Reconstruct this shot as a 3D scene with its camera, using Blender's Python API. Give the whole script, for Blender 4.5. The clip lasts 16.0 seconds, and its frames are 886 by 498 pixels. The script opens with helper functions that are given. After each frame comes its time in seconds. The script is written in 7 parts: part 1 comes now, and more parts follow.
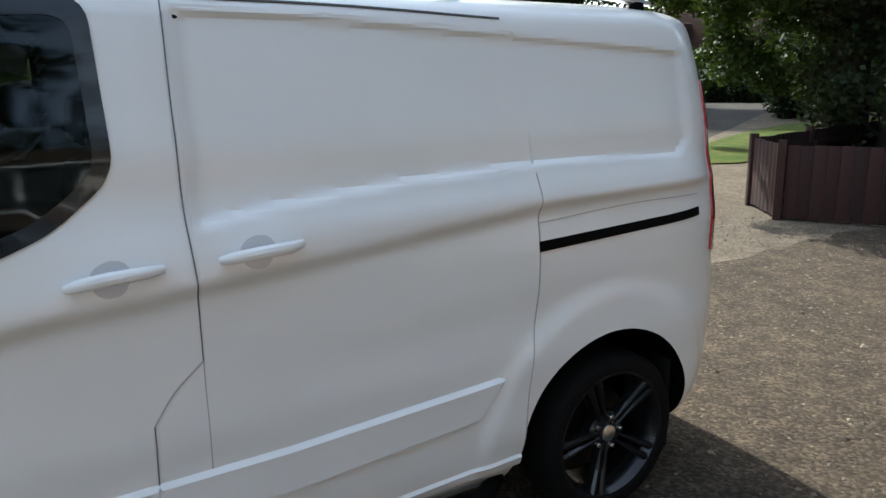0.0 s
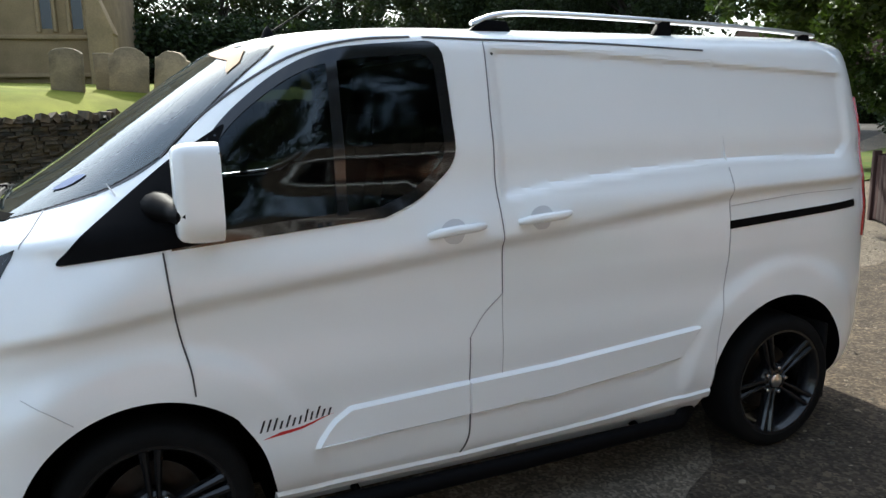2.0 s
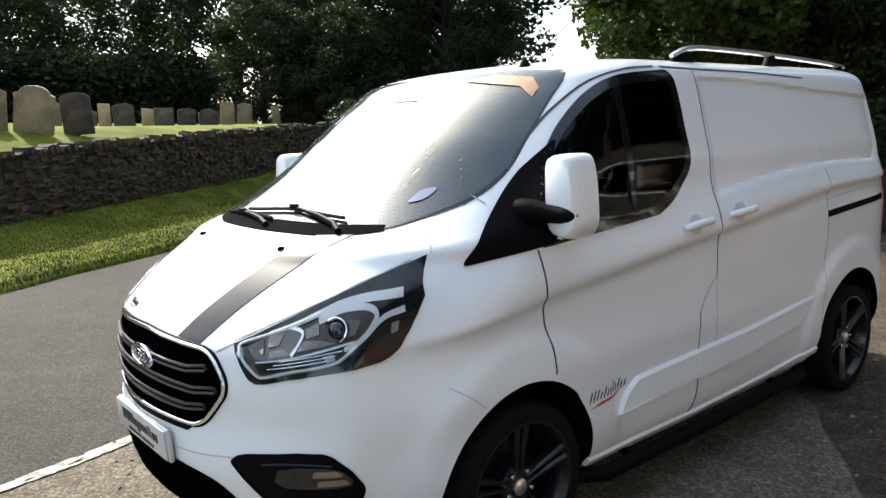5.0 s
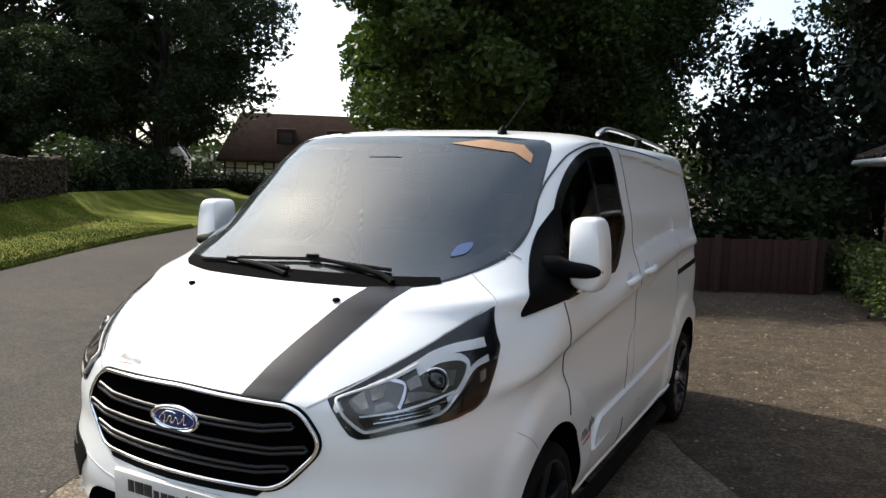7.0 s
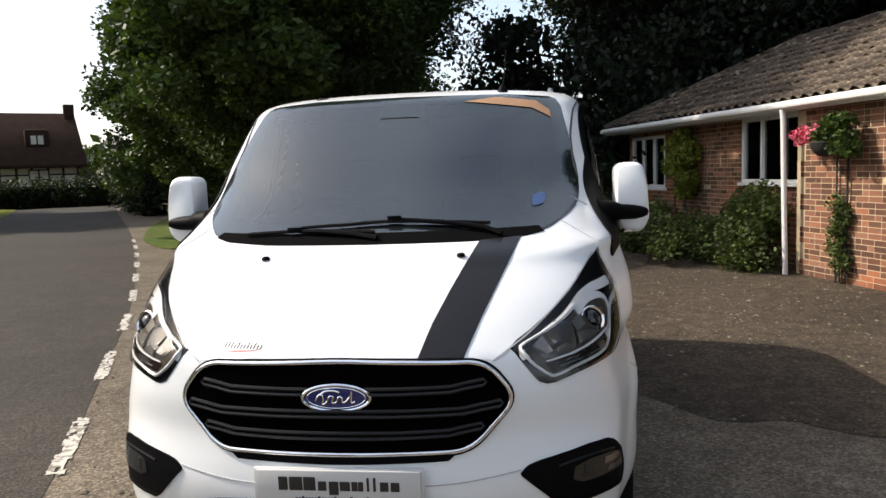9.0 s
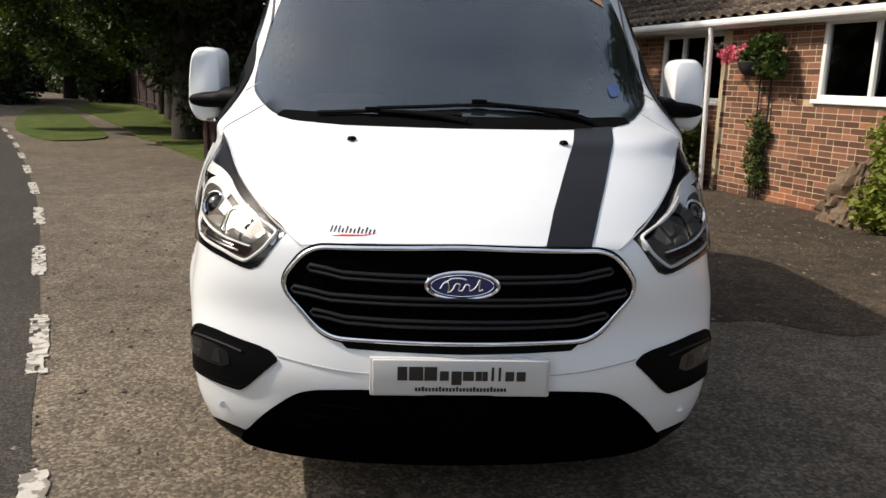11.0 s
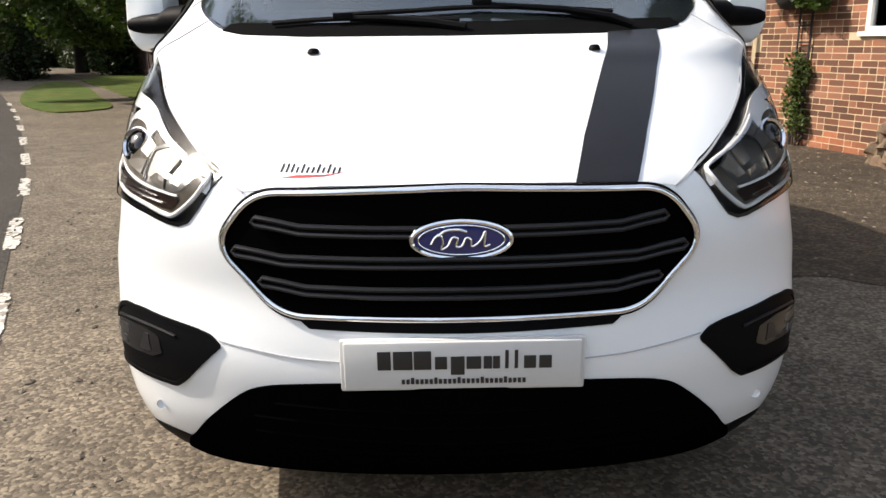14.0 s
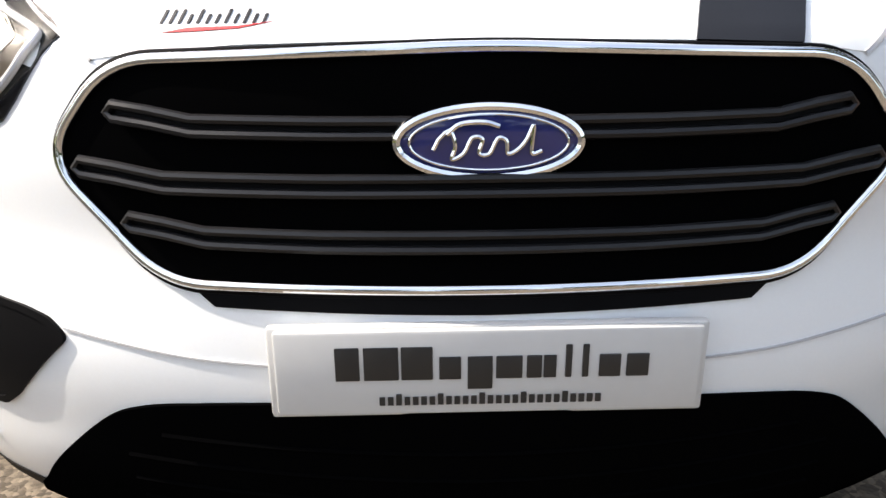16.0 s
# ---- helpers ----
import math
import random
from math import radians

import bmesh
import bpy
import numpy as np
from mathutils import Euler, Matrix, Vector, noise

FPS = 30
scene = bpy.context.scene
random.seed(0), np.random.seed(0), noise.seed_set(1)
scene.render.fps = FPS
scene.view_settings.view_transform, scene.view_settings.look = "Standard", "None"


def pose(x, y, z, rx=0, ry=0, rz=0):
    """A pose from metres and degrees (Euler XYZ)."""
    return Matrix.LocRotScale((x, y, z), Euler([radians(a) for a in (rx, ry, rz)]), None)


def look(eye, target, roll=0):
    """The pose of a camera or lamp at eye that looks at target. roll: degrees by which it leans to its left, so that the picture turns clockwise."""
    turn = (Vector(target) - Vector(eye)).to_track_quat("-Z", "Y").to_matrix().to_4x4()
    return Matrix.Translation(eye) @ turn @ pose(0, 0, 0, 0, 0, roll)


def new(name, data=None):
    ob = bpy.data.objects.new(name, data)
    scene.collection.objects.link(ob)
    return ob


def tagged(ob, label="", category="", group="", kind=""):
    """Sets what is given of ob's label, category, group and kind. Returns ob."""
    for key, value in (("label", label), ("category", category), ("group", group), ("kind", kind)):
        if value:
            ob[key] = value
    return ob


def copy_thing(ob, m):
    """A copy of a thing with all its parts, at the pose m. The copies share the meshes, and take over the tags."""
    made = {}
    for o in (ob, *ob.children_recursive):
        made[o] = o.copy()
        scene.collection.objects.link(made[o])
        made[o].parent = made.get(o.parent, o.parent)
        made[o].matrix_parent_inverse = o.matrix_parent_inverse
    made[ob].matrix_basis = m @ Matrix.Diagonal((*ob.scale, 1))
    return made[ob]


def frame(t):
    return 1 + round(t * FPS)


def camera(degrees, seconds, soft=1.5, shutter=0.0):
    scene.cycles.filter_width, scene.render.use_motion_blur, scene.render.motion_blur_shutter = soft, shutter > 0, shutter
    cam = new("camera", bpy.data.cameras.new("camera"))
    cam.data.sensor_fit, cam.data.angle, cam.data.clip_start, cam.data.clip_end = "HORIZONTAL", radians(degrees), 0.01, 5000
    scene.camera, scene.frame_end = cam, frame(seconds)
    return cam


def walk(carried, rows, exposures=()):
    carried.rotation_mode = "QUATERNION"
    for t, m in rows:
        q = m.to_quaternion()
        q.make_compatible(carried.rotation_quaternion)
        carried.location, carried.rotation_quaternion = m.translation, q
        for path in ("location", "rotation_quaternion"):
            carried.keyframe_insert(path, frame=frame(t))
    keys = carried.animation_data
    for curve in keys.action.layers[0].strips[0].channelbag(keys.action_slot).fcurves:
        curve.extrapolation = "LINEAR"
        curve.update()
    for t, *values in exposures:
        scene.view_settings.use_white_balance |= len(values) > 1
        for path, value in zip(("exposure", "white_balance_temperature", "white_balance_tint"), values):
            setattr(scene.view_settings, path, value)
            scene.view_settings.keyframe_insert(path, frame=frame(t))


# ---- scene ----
cam = camera(60.4, 16.0)

PATH = [
    (0, (3.055, 1.903, 1.739), (1.382, 2.907, 1.303), -0.6),
    (0.5, (3.165, 1.581, 1.743), (1.547, 2.729, 1.487), -0.3),
    (1, (3.258, 1.292, 1.732), (1.6, 2.371, 1.436), -0.5),
    (1.5, (3.487, 1.155, 1.698), (1.746, 2.088, 1.381), -0.7),
    (2, (3.57, 0.947, 1.726), (1.779, 1.752, 1.348), -0.9),
    (2.5, (3.61, 0.6, 1.691), (1.869, 1.509, 1.31), -2.1),
    (3, (3.55, 0.293, 1.688), (1.854, 1.241, 1.213), -0.5),
    (3.5, (3.356, 0.04, 1.692), (1.628, 0.954, 1.27), -3.4),
    (4, (3.219, -0.259, 1.716), (1.493, 0.686, 1.357), -0.3),
    (4.2, (3.161, -0.401, 1.701), (1.464, 0.597, 1.348), -1.6),
    (6.3, (2.365, -1.64, 1.747), (1.216, -0.015, 1.551), 3.5),
    (6.5, (2.239, -1.711, 1.715), (1.157, -0.039, 1.531), 2.8),
    (7, (1.996, -1.896, 1.748), (1.071, -0.132, 1.57), 1.7),
    (7.5, (1.649, -2.172, 1.723), (0.922, -0.318, 1.537), 0.7),
    (8, (1.323, -2.31, 1.727), (0.84, -0.378, 1.543), 1.9),
    (8.2, (1.178, -2.309, 1.684), (0.753, -0.362, 1.514), -0.1),
    (10.3, (-0.011, -2.326, 1.551), (-0.014, -0.355, 1.214), 0.3),
    (10.5, (-0.081, -2.295, 1.53), (-0.043, -0.328, 1.171), -0.1),
    (11, (-0.148, -2.236, 1.509), (-0.07, -0.286, 1.07), 1.4),
    (11.5, (-0.12, -2.198, 1.491), (-0.053, -0.259, 1.004), 0.1),
    (12, (-0.108, -2.187, 1.485), (-0.029, -0.253, 0.982), -0.0),
    (12.5, (-0.11, -2.182, 1.481), (-0.027, -0.251, 0.965), 0.2),
    (13, (-0.091, -2.094, 1.465), (-0.039, -0.169, 0.925), -0.0),
    (13.5, (-0.104, -1.859, 1.408), (-0.045, 0.067, 0.872), -0.1),
    (14, (-0.056, -1.648, 1.322), (-0.037, 0.281, 0.795), -0.8),
    (14.5, (-0.047, -1.448, 1.235), (-0.058, 0.482, 0.710), -0.8),
    (15, (-0.057, -1.259, 1.166), (-0.050, 0.667, 0.628), -0.9),
    (15.5, (-0.050, -1.086, 1.100), (-0.055, 0.838, 0.552), -1.0),
    (16, (-0.078, -0.941, 1.039), (-0.029, 0.976, 0.471), -0.5),
]
walk(cam, [(t, look(eye, target, roll)) for t, eye, target, roll in PATH], [(0, 1.42, 6300, 4), (0.8, 1.60, 6300, 4), (2.5, 1.60, 6350, 4), (4, 1.72, 6500, 6), (6.3, 0.95, 6650, 8), (8, 1.08, 6900, 11), (10.3, 0.45, 6950, 12), (11.5, 0.56, 6950, 12), (13, 0.86, 6950, 12), (14, 1.10, 6950, 12), (16, 1.36, 6950, 13)])

# ---- light ----
world = bpy.data.worlds.new("sky")
scene.world = world
world.use_nodes = True
wn = world.node_tree
wn.nodes.clear()
w_out = wn.nodes.new("ShaderNodeOutputWorld")
w_bg = wn.nodes.new("ShaderNodeBackground")
w_sky = wn.nodes.new("ShaderNodeTexSky")
w_sky.sky_type = "NISHITA"
w_sky.sun_disc = False
SUN_DIR = Vector((-0.74, 0.07, 0.67)).normalized()
w_sky.sun_elevation = math.asin(SUN_DIR.z)
w_sky.sun_rotation = math.atan2(SUN_DIR.x, SUN_DIR.y)
w_sky.air_density, w_sky.dust_density = 1.0, 2.5
w_bg.inputs["Strength"].default_value = 0.15
w_haze, w_cloud, w_ramp = wn.nodes.new("ShaderNodeMix"), wn.nodes.new("ShaderNodeTexNoise"), wn.nodes.new("ShaderNodeMapRange")
w_haze.data_type = "RGBA"
w_cloud.inputs["Scale"].default_value, w_cloud.inputs["Detail"].default_value = 2.2, 5.0
w_ramp.inputs[1].default_value, w_ramp.inputs[2].default_value = 0.35, 0.65
w_ramp.inputs[3].default_value, w_ramp.inputs[4].default_value = 0.10, 0.42
wn.links.new(w_cloud.outputs["Fac"], w_ramp.inputs[0])
wn.links.new(w_ramp.outputs[0], w_haze.inputs[0])
wn.links.new(w_sky.outputs[0], w_haze.inputs[6])
w_haze.inputs[7].default_value = (5.2, 5.7, 6.4, 1)  # thin white cloud
wn.links.new(w_haze.outputs[2], w_bg.inputs["Color"])
wn.links.new(w_bg.outputs[0], w_out.inputs["Surface"])
sun = new("sun", bpy.data.lights.new("sun", "SUN"))
sun.data.energy, sun.data.angle, sun.data.color = 3.35, radians(0.6), (1.0, 0.95, 0.87)
sun.matrix_world = look((0, 0, 30), Vector((0, 0, 30)) - SUN_DIR)

# ---- materials ----


def material(name, color, rough=0.5, metal=0.0, var=0.0, scale=8.0, fine=60.0, bump=0.0, bump_scale=None, coat=0.0,
             spec=0.5, stretch=(1, 1, 1), second=None, mix=(0.4, 0.6), mix_scale=2.0, per_object=0.0, per_island=0.0):
    """A principled surface with tone variation at two scales, an optional second colour in patches, and relief."""
    m = bpy.data.materials.new(name)
    m.use_nodes = True
    nt = m.node_tree
    b = nt.nodes["Principled BSDF"]
    b.inputs["Roughness"].default_value, b.inputs["Metallic"].default_value = rough, metal
    b.inputs["Coat Weight"].default_value, b.inputs["Specular IOR Level"].default_value = coat, spec
    b.inputs["Coat Roughness"].default_value = 0.04
    b.inputs["Base Color"].default_value = (*color, 1)
    if not (var or bump or second or per_object or per_island):
        return m
    co = nt.nodes.new("ShaderNodeTexCoord")
    mp = nt.nodes.new("ShaderNodeMapping")
    mp.inputs["Scale"].default_value = stretch
    nt.links.new(co.outputs["Object"], mp.inputs["Vector"])

    def tex(sc, detail=4.0):
        n = nt.nodes.new("ShaderNodeTexNoise")
        n.inputs["Scale"].default_value, n.inputs["Detail"].default_value = sc, detail
        nt.links.new(mp.outputs[0], n.inputs["Vector"])
        return n.outputs["Fac"]

    base = nt.nodes.new("ShaderNodeRGB")
    base.outputs[0].default_value = (*color, 1)
    out = base.outputs[0]
    if second:
        ramp = nt.nodes.new("ShaderNodeMapRange")
        ramp.inputs[1].default_value, ramp.inputs[2].default_value = mix
        nt.links.new(tex(mix_scale, 6.0), ramp.inputs[0])
        mx = nt.nodes.new("ShaderNodeMix")
        mx.data_type = "RGBA"
        nt.links.new(ramp.outputs[0], mx.inputs[0])
        nt.links.new(out, mx.inputs[6])
        mx.inputs[7].default_value = (*second, 1)
        out = mx.outputs[2]
    add = []
    if var:
        add += [(tex(scale), var), (tex(fine), var * 0.8)]
    if per_object:
        add.append((nt.nodes.new("ShaderNodeObjectInfo").outputs["Random"], per_object))
    if per_island:
        add.append((nt.nodes.new("ShaderNodeNewGeometry").outputs["Random Per Island"], per_island))
    for fac, amount in add:
        mr = nt.nodes.new("ShaderNodeMapRange")
        mr.inputs[1].default_value, mr.inputs[2].default_value = 0.2, 0.8
        mr.inputs[3].default_value, mr.inputs[4].default_value = 1 - amount, 1 + amount
        nt.links.new(fac, mr.inputs[0])
        sc = nt.nodes.new("ShaderNodeVectorMath")
        sc.operation = "SCALE"
        nt.links.new(out, sc.inputs[0])
        nt.links.new(mr.outputs[0], sc.inputs[3])
        out = sc.outputs[0]
    nt.links.new(out, b.inputs["Base Color"])
    if bump:
        bp = nt.nodes.new("ShaderNodeBump")
        bp.inputs["Strength"].default_value, bp.inputs["Distance"].default_value = min(1.0, bump * 4), bump * 0.1
        nt.links.new(tex(bump_scale or fine, 6.0), bp.inputs["Height"])
        nt.links.new(bp.outputs[0], b.inputs["Normal"])
    return m


def glass(name, tint, gloss=(1.0, 1.0, 1.0), dust=0.0, rough=0.015, ior=1.6):
    """A thin pane: it lets light straight through, tinted, and mirrors by Fresnel; dust is a thin dull film."""
    m = bpy.data.materials.new(name)
    m.use_nodes = True
    nt = m.node_tree
    nt.nodes.clear()
    o, mx = nt.nodes.new("ShaderNodeOutputMaterial"), nt.nodes.new("ShaderNodeMixShader")
    tr, gl, fr = nt.nodes.new("ShaderNodeBsdfTransparent"), nt.nodes.new("ShaderNodeBsdfGlossy"), nt.nodes.new("ShaderNodeFresnel")
    tr.inputs[0].default_value = (*tint, 1)
    gl.inputs["Roughness"].default_value = rough
    gl.inputs["Color"].default_value = (*gloss, 1)
    fr.inputs[0].default_value = ior
    nt.links.new(fr.outputs[0], mx.inputs[0])
    nt.links.new(tr.outputs[0], mx.inputs[1])
    nt.links.new(gl.outputs[0], mx.inputs[2])
    out = mx.outputs[0]
    if dust:
        film, over = nt.nodes.new("ShaderNodeMixShader"), nt.nodes.new("ShaderNodeMixShader")
        dull, sheen = nt.nodes.new("ShaderNodeBsdfDiffuse"), nt.nodes.new("ShaderNodeBsdfGlossy")
        dull.inputs[0].default_value = (0.30, 0.42, 0.44, 1)
        sheen.inputs["Color"].default_value = (0.36, 0.40, 0.41, 1)
        sheen.inputs["Roughness"].default_value = 0.36
        film.inputs[0].default_value = 0.62
        nt.links.new(dull.outputs[0], film.inputs[1])
        nt.links.new(sheen.outputs[0], film.inputs[2])
        co, nz, mr = nt.nodes.new("ShaderNodeTexCoord"), nt.nodes.new("ShaderNodeTexNoise"), nt.nodes.new("ShaderNodeMapRange")
        nz.inputs["Scale"].default_value = 3.5
        mr.inputs[3].default_value, mr.inputs[4].default_value = dust * 0.6, dust * 1.4
        nt.links.new(co.outputs["Object"], nz.inputs["Vector"])
        nt.links.new(nz.outputs["Fac"], mr.inputs[0])
        nt.links.new(mr.outputs[0], over.inputs[0])
        nt.links.new(out, over.inputs[1])
        nt.links.new(film.outputs[0], over.inputs[2])
        out = over.outputs[0]
    nt.links.new(out, o.inputs[0])
    return m


def chippings(name, dark, light, cell, rough=0.92, relief=0.5, patch=(0.75, 1.2), patch_scale=0.35, grime=0.3):
    """Rolled stone chippings: cells of mixed tone with recessed joints, under broad worn patches."""
    m = bpy.data.materials.new(name)
    m.use_nodes = True
    nt = m.node_tree
    b = nt.nodes["Principled BSDF"]
    b.inputs["Roughness"].default_value, b.inputs["Specular IOR Level"].default_value = rough, 0.25
    co = nt.nodes.new("ShaderNodeTexCoord")
    warp = nt.nodes.new("ShaderNodeTexNoise")
    warp.inputs["Scale"].default_value = cell * 0.6
    add = nt.nodes.new("ShaderNodeVectorMath")
    add.operation = "MULTIPLY_ADD"
    add.inputs[1].default_value = (0.6 / cell,) * 3
    nt.links.new(co.outputs["Object"], warp.inputs["Vector"])
    nt.links.new(warp.outputs["Color"], add.inputs[0])
    nt.links.new(co.outputs["Object"], add.inputs[2])
    vo = nt.nodes.new("ShaderNodeTexVoronoi")
    vo.inputs["Scale"].default_value = cell
    nt.links.new(add.outputs[0], vo.inputs["Vector"])
    sep = nt.nodes.new("ShaderNodeSeparateColor")
    nt.links.new(vo.outputs["Color"], sep.inputs[0])
    powr = nt.nodes.new("ShaderNodeMath")
    powr.operation, powr.inputs[1].default_value = "POWER", 1.8
    nt.links.new(sep.outputs[0], powr.inputs[0])
    mx = nt.nodes.new("ShaderNodeMix")
    mx.data_type = "RGBA"
    mx.inputs[6].default_value, mx.inputs[7].default_value = (*dark, 1), (*light, 1)
    nt.links.new(powr.outputs[0], mx.inputs[0])
    out = mx.outputs[2]
    for sc, lo, hi, det in ((patch_scale, patch[0], patch[1], 5), (patch_scale * 9, 1 - grime, 1 + grime, 8)):
        n = nt.nodes.new("ShaderNodeTexNoise")
        n.inputs["Scale"].default_value, n.inputs["Detail"].default_value = sc, det
        nt.links.new(co.outputs["Object"], n.inputs["Vector"])
        r = nt.nodes.new("ShaderNodeMapRange")
        r.inputs[1].default_value, r.inputs[2].default_value, r.inputs[3].default_value, r.inputs[4].default_value = 0.3, 0.7, lo, hi
        nt.links.new(n.outputs["Fac"], r.inputs[0])
        k = nt.nodes.new("ShaderNodeVectorMath")
        k.operation = "SCALE"
        nt.links.new(out, k.inputs[0])
        nt.links.new(r.outputs[0], k.inputs[3])
        out = k.outputs[0]
    nt.links.new(out, b.inputs["Base Color"])
    bp = nt.nodes.new("ShaderNodeBump")
    bp.invert = True
    bp.inputs["Strength"].default_value, bp.inputs["Distance"].default_value = relief, 0.35 / cell
    nt.links.new(vo.outputs["Distance"], bp.inputs["Height"])
    nt.links.new(bp.outputs[0], b.inputs["Normal"])
    return m


PAINT = material("white_paint", (0.78, 0.80, 0.80), 0.36, var=0.015, scale=3, fine=220, coat=0.75)
PAINT.node_tree.nodes["Principled BSDF"].inputs["Coat Roughness"].default_value = 0.13
BLACK = material("black_plastic", (0.003, 0.003, 0.0035), 0.55, spec=0.05, var=0.2, scale=20, fine=400, bump=0.002, bump_scale=900)
# Shade of a deep recess put into the colour; grille and intake are flat.
PIT = material("recess_shade_black", (0.0014, 0.0014, 0.0015), 0.9, spec=0.0)
GLOSSBLACK = material("gloss_black", (0.006, 0.006, 0.007), 0.14, coat=0.3)
LINING = material("arch_liner", (0.004, 0.004, 0.004), 0.95, spec=0.02, var=0.2)
LIGHTGUIDE = material("light_guide", (0.93, 0.93, 0.93), 0.16, coat=0.6)
GAP = material("panel_gap", (0.06, 0.06, 0.065), 0.8)
SHUT = material("shut_line", (0.16, 0.16, 0.17), 0.8)
# Grey for a flat patch: the white finger cup's shade is in the colour.
CUP = material("cup_shade_grey", (0.55, 0.56, 0.58), 0.35, coat=0.6)
SEAM = material("soft_seam", (0.42, 0.42, 0.43), 0.6)
RUBBER = material("rubber", (0.006, 0.006, 0.006), 0.85, spec=0.10, var=0.25, scale=12, fine=160, bump=0.004, bump_scale=120)
ALLOY = material("black_alloy", (0.009, 0.009, 0.010), 0.25, spec=0.35, coat=0.25, var=0.1)
STEEL = material("brake_steel", (0.045, 0.043, 0.042), 0.42, metal=1.0, var=0.2, scale=30, fine=200)
CHROME = material("chrome", (0.82, 0.83, 0.85), 0.08, metal=1.0)
SATIN = material("satin_aluminium", (0.72, 0.73, 0.74), 0.30, metal=1.0, var=0.04, scale=4, fine=200)
SILVER = material("lamp_reflector", (0.75, 0.76, 0.78), 0.14, metal=1.0)
BARBLACK = material("satin_black", (0.008, 0.008, 0.009), 0.36, spec=0.35)
FOGGLASS = material("fog_lamp_glass", (0.24, 0.235, 0.24), 0.18, metal=1.0)
LAMPBOWL = material("lamp_bowl", (0.19, 0.185, 0.175), 0.30, metal=0.8, var=0.1, scale=12, fine=60)
LAMPFLOOR = material("lamp_floor", (0.085, 0.073, 0.058), 0.28, spec=0.4, var=0.35, scale=18, fine=70)
REFLECTOR = material("lamp_reflector_panel", (0.27, 0.255, 0.235), 0.30, metal=0.75, var=0.2, scale=14, fine=60)
REFLECTOR_DIM = material("dim_lamp_reflector", (0.022, 0.022, 0.024), 0.3, metal=0.3, var=0.2, scale=40, fine=120)
SMOKED = material("smoked_lamp_inset", (0.020, 0.012, 0.010), 0.25, spec=0.3, coat=0.1)
RED = material("red_lens", (0.35, 0.012, 0.012), 0.12, coat=0.8)
REDVINYL = material("red_vinyl", (0.52, 0.03, 0.03), 0.35)
BLACKVINYL = material("black_vinyl", (0.012, 0.012, 0.014), 0.33, spec=0.3, var=0.15, scale=14, fine=300)
BADGEBLUE = material("badge_blue", (0.012, 0.018, 0.12), 0.12, coat=1.0)
PLATE = material("plate_white", (0.56, 0.56, 0.545), 0.28, coat=0.5, var=0.02)
INK = material("plate_ink", (0.02, 0.02, 0.02), 0.4)
ORANGE = material("orange_sticker", (0.34, 0.19, 0.10), 0.6, var=0.1, scale=20, fine=90)
BLUESTICK = material("blue_sticker", (0.04, 0.08, 0.20), 0.6)
TRIM = material("dark_trim", (0.012, 0.012, 0.014), 0.8, spec=0.1, var=0.15, scale=10, fine=200, bump=0.003, bump_scale=400)
FABRIC = material("seat_fabric", (0.014, 0.014, 0.016), 0.9, spec=0.1, var=0.2, scale=20, fine=300, bump=0.004, bump_scale=500)
WINDOW = glass("clear_glass", (0.26, 0.30, 0.30), (0.92, 0.98, 1.0), 0.040, 0.03, 1.8)
TINTED = glass("tinted_glass", (0.20, 0.23, 0.25), (0.50, 0.56, 0.60), 0.0, 0.05)
LENS = glass("lamp_lens", (0.97, 0.97, 0.965), (0.26, 0.26, 0.26), 0.0, 0.03, 1.5)
PANE = glass("house_glass", (0.55, 0.58, 0.58))

# ---- building helpers ----


def mesh_of(name, verts, faces, mat, smooth=True):
    me = bpy.data.meshes.new(name)
    me.from_pydata([tuple(map(float, v)) for v in verts], [], [tuple(map(int, f)) for f in faces])
    me.materials.append(mat)
    if smooth:
        me.polygons.foreach_set("use_smooth", [True] * len(me.polygons))
    me.update()
    return me


def finish(bm, name, mat, smooth=True, sharp=35):
    me = bpy.data.meshes.new(name)
    bmesh.ops.recalc_face_normals(bm, faces=bm.faces)
    bm.to_mesh(me)
    bm.free()
    me.materials.append(mat)
    if smooth:
        me.polygons.foreach_set("use_smooth", [True] * len(me.polygons))
        me.set_sharp_from_angle(angle=radians(sharp))
    return me


def part(name, bm, mat, parent, label="", smooth=True, sharp=35):
    """Links a bmesh (or a finished mesh) as one mesh object under a thing or a part."""
    me = bm if isinstance(bm, bpy.types.Mesh) else finish(bm, name, mat, smooth, sharp)
    ob = new(name, me)
    ob.parent = parent
    if label:
        tagged(ob, label)
    return ob


def thing(name, label, category, at=(0, 0, 0), turn=0.0, group="", kind=""):
    ob = new(name)
    ob.matrix_basis = pose(*at, 0, 0, turn)
    return tagged(ob, label, category, group, kind)


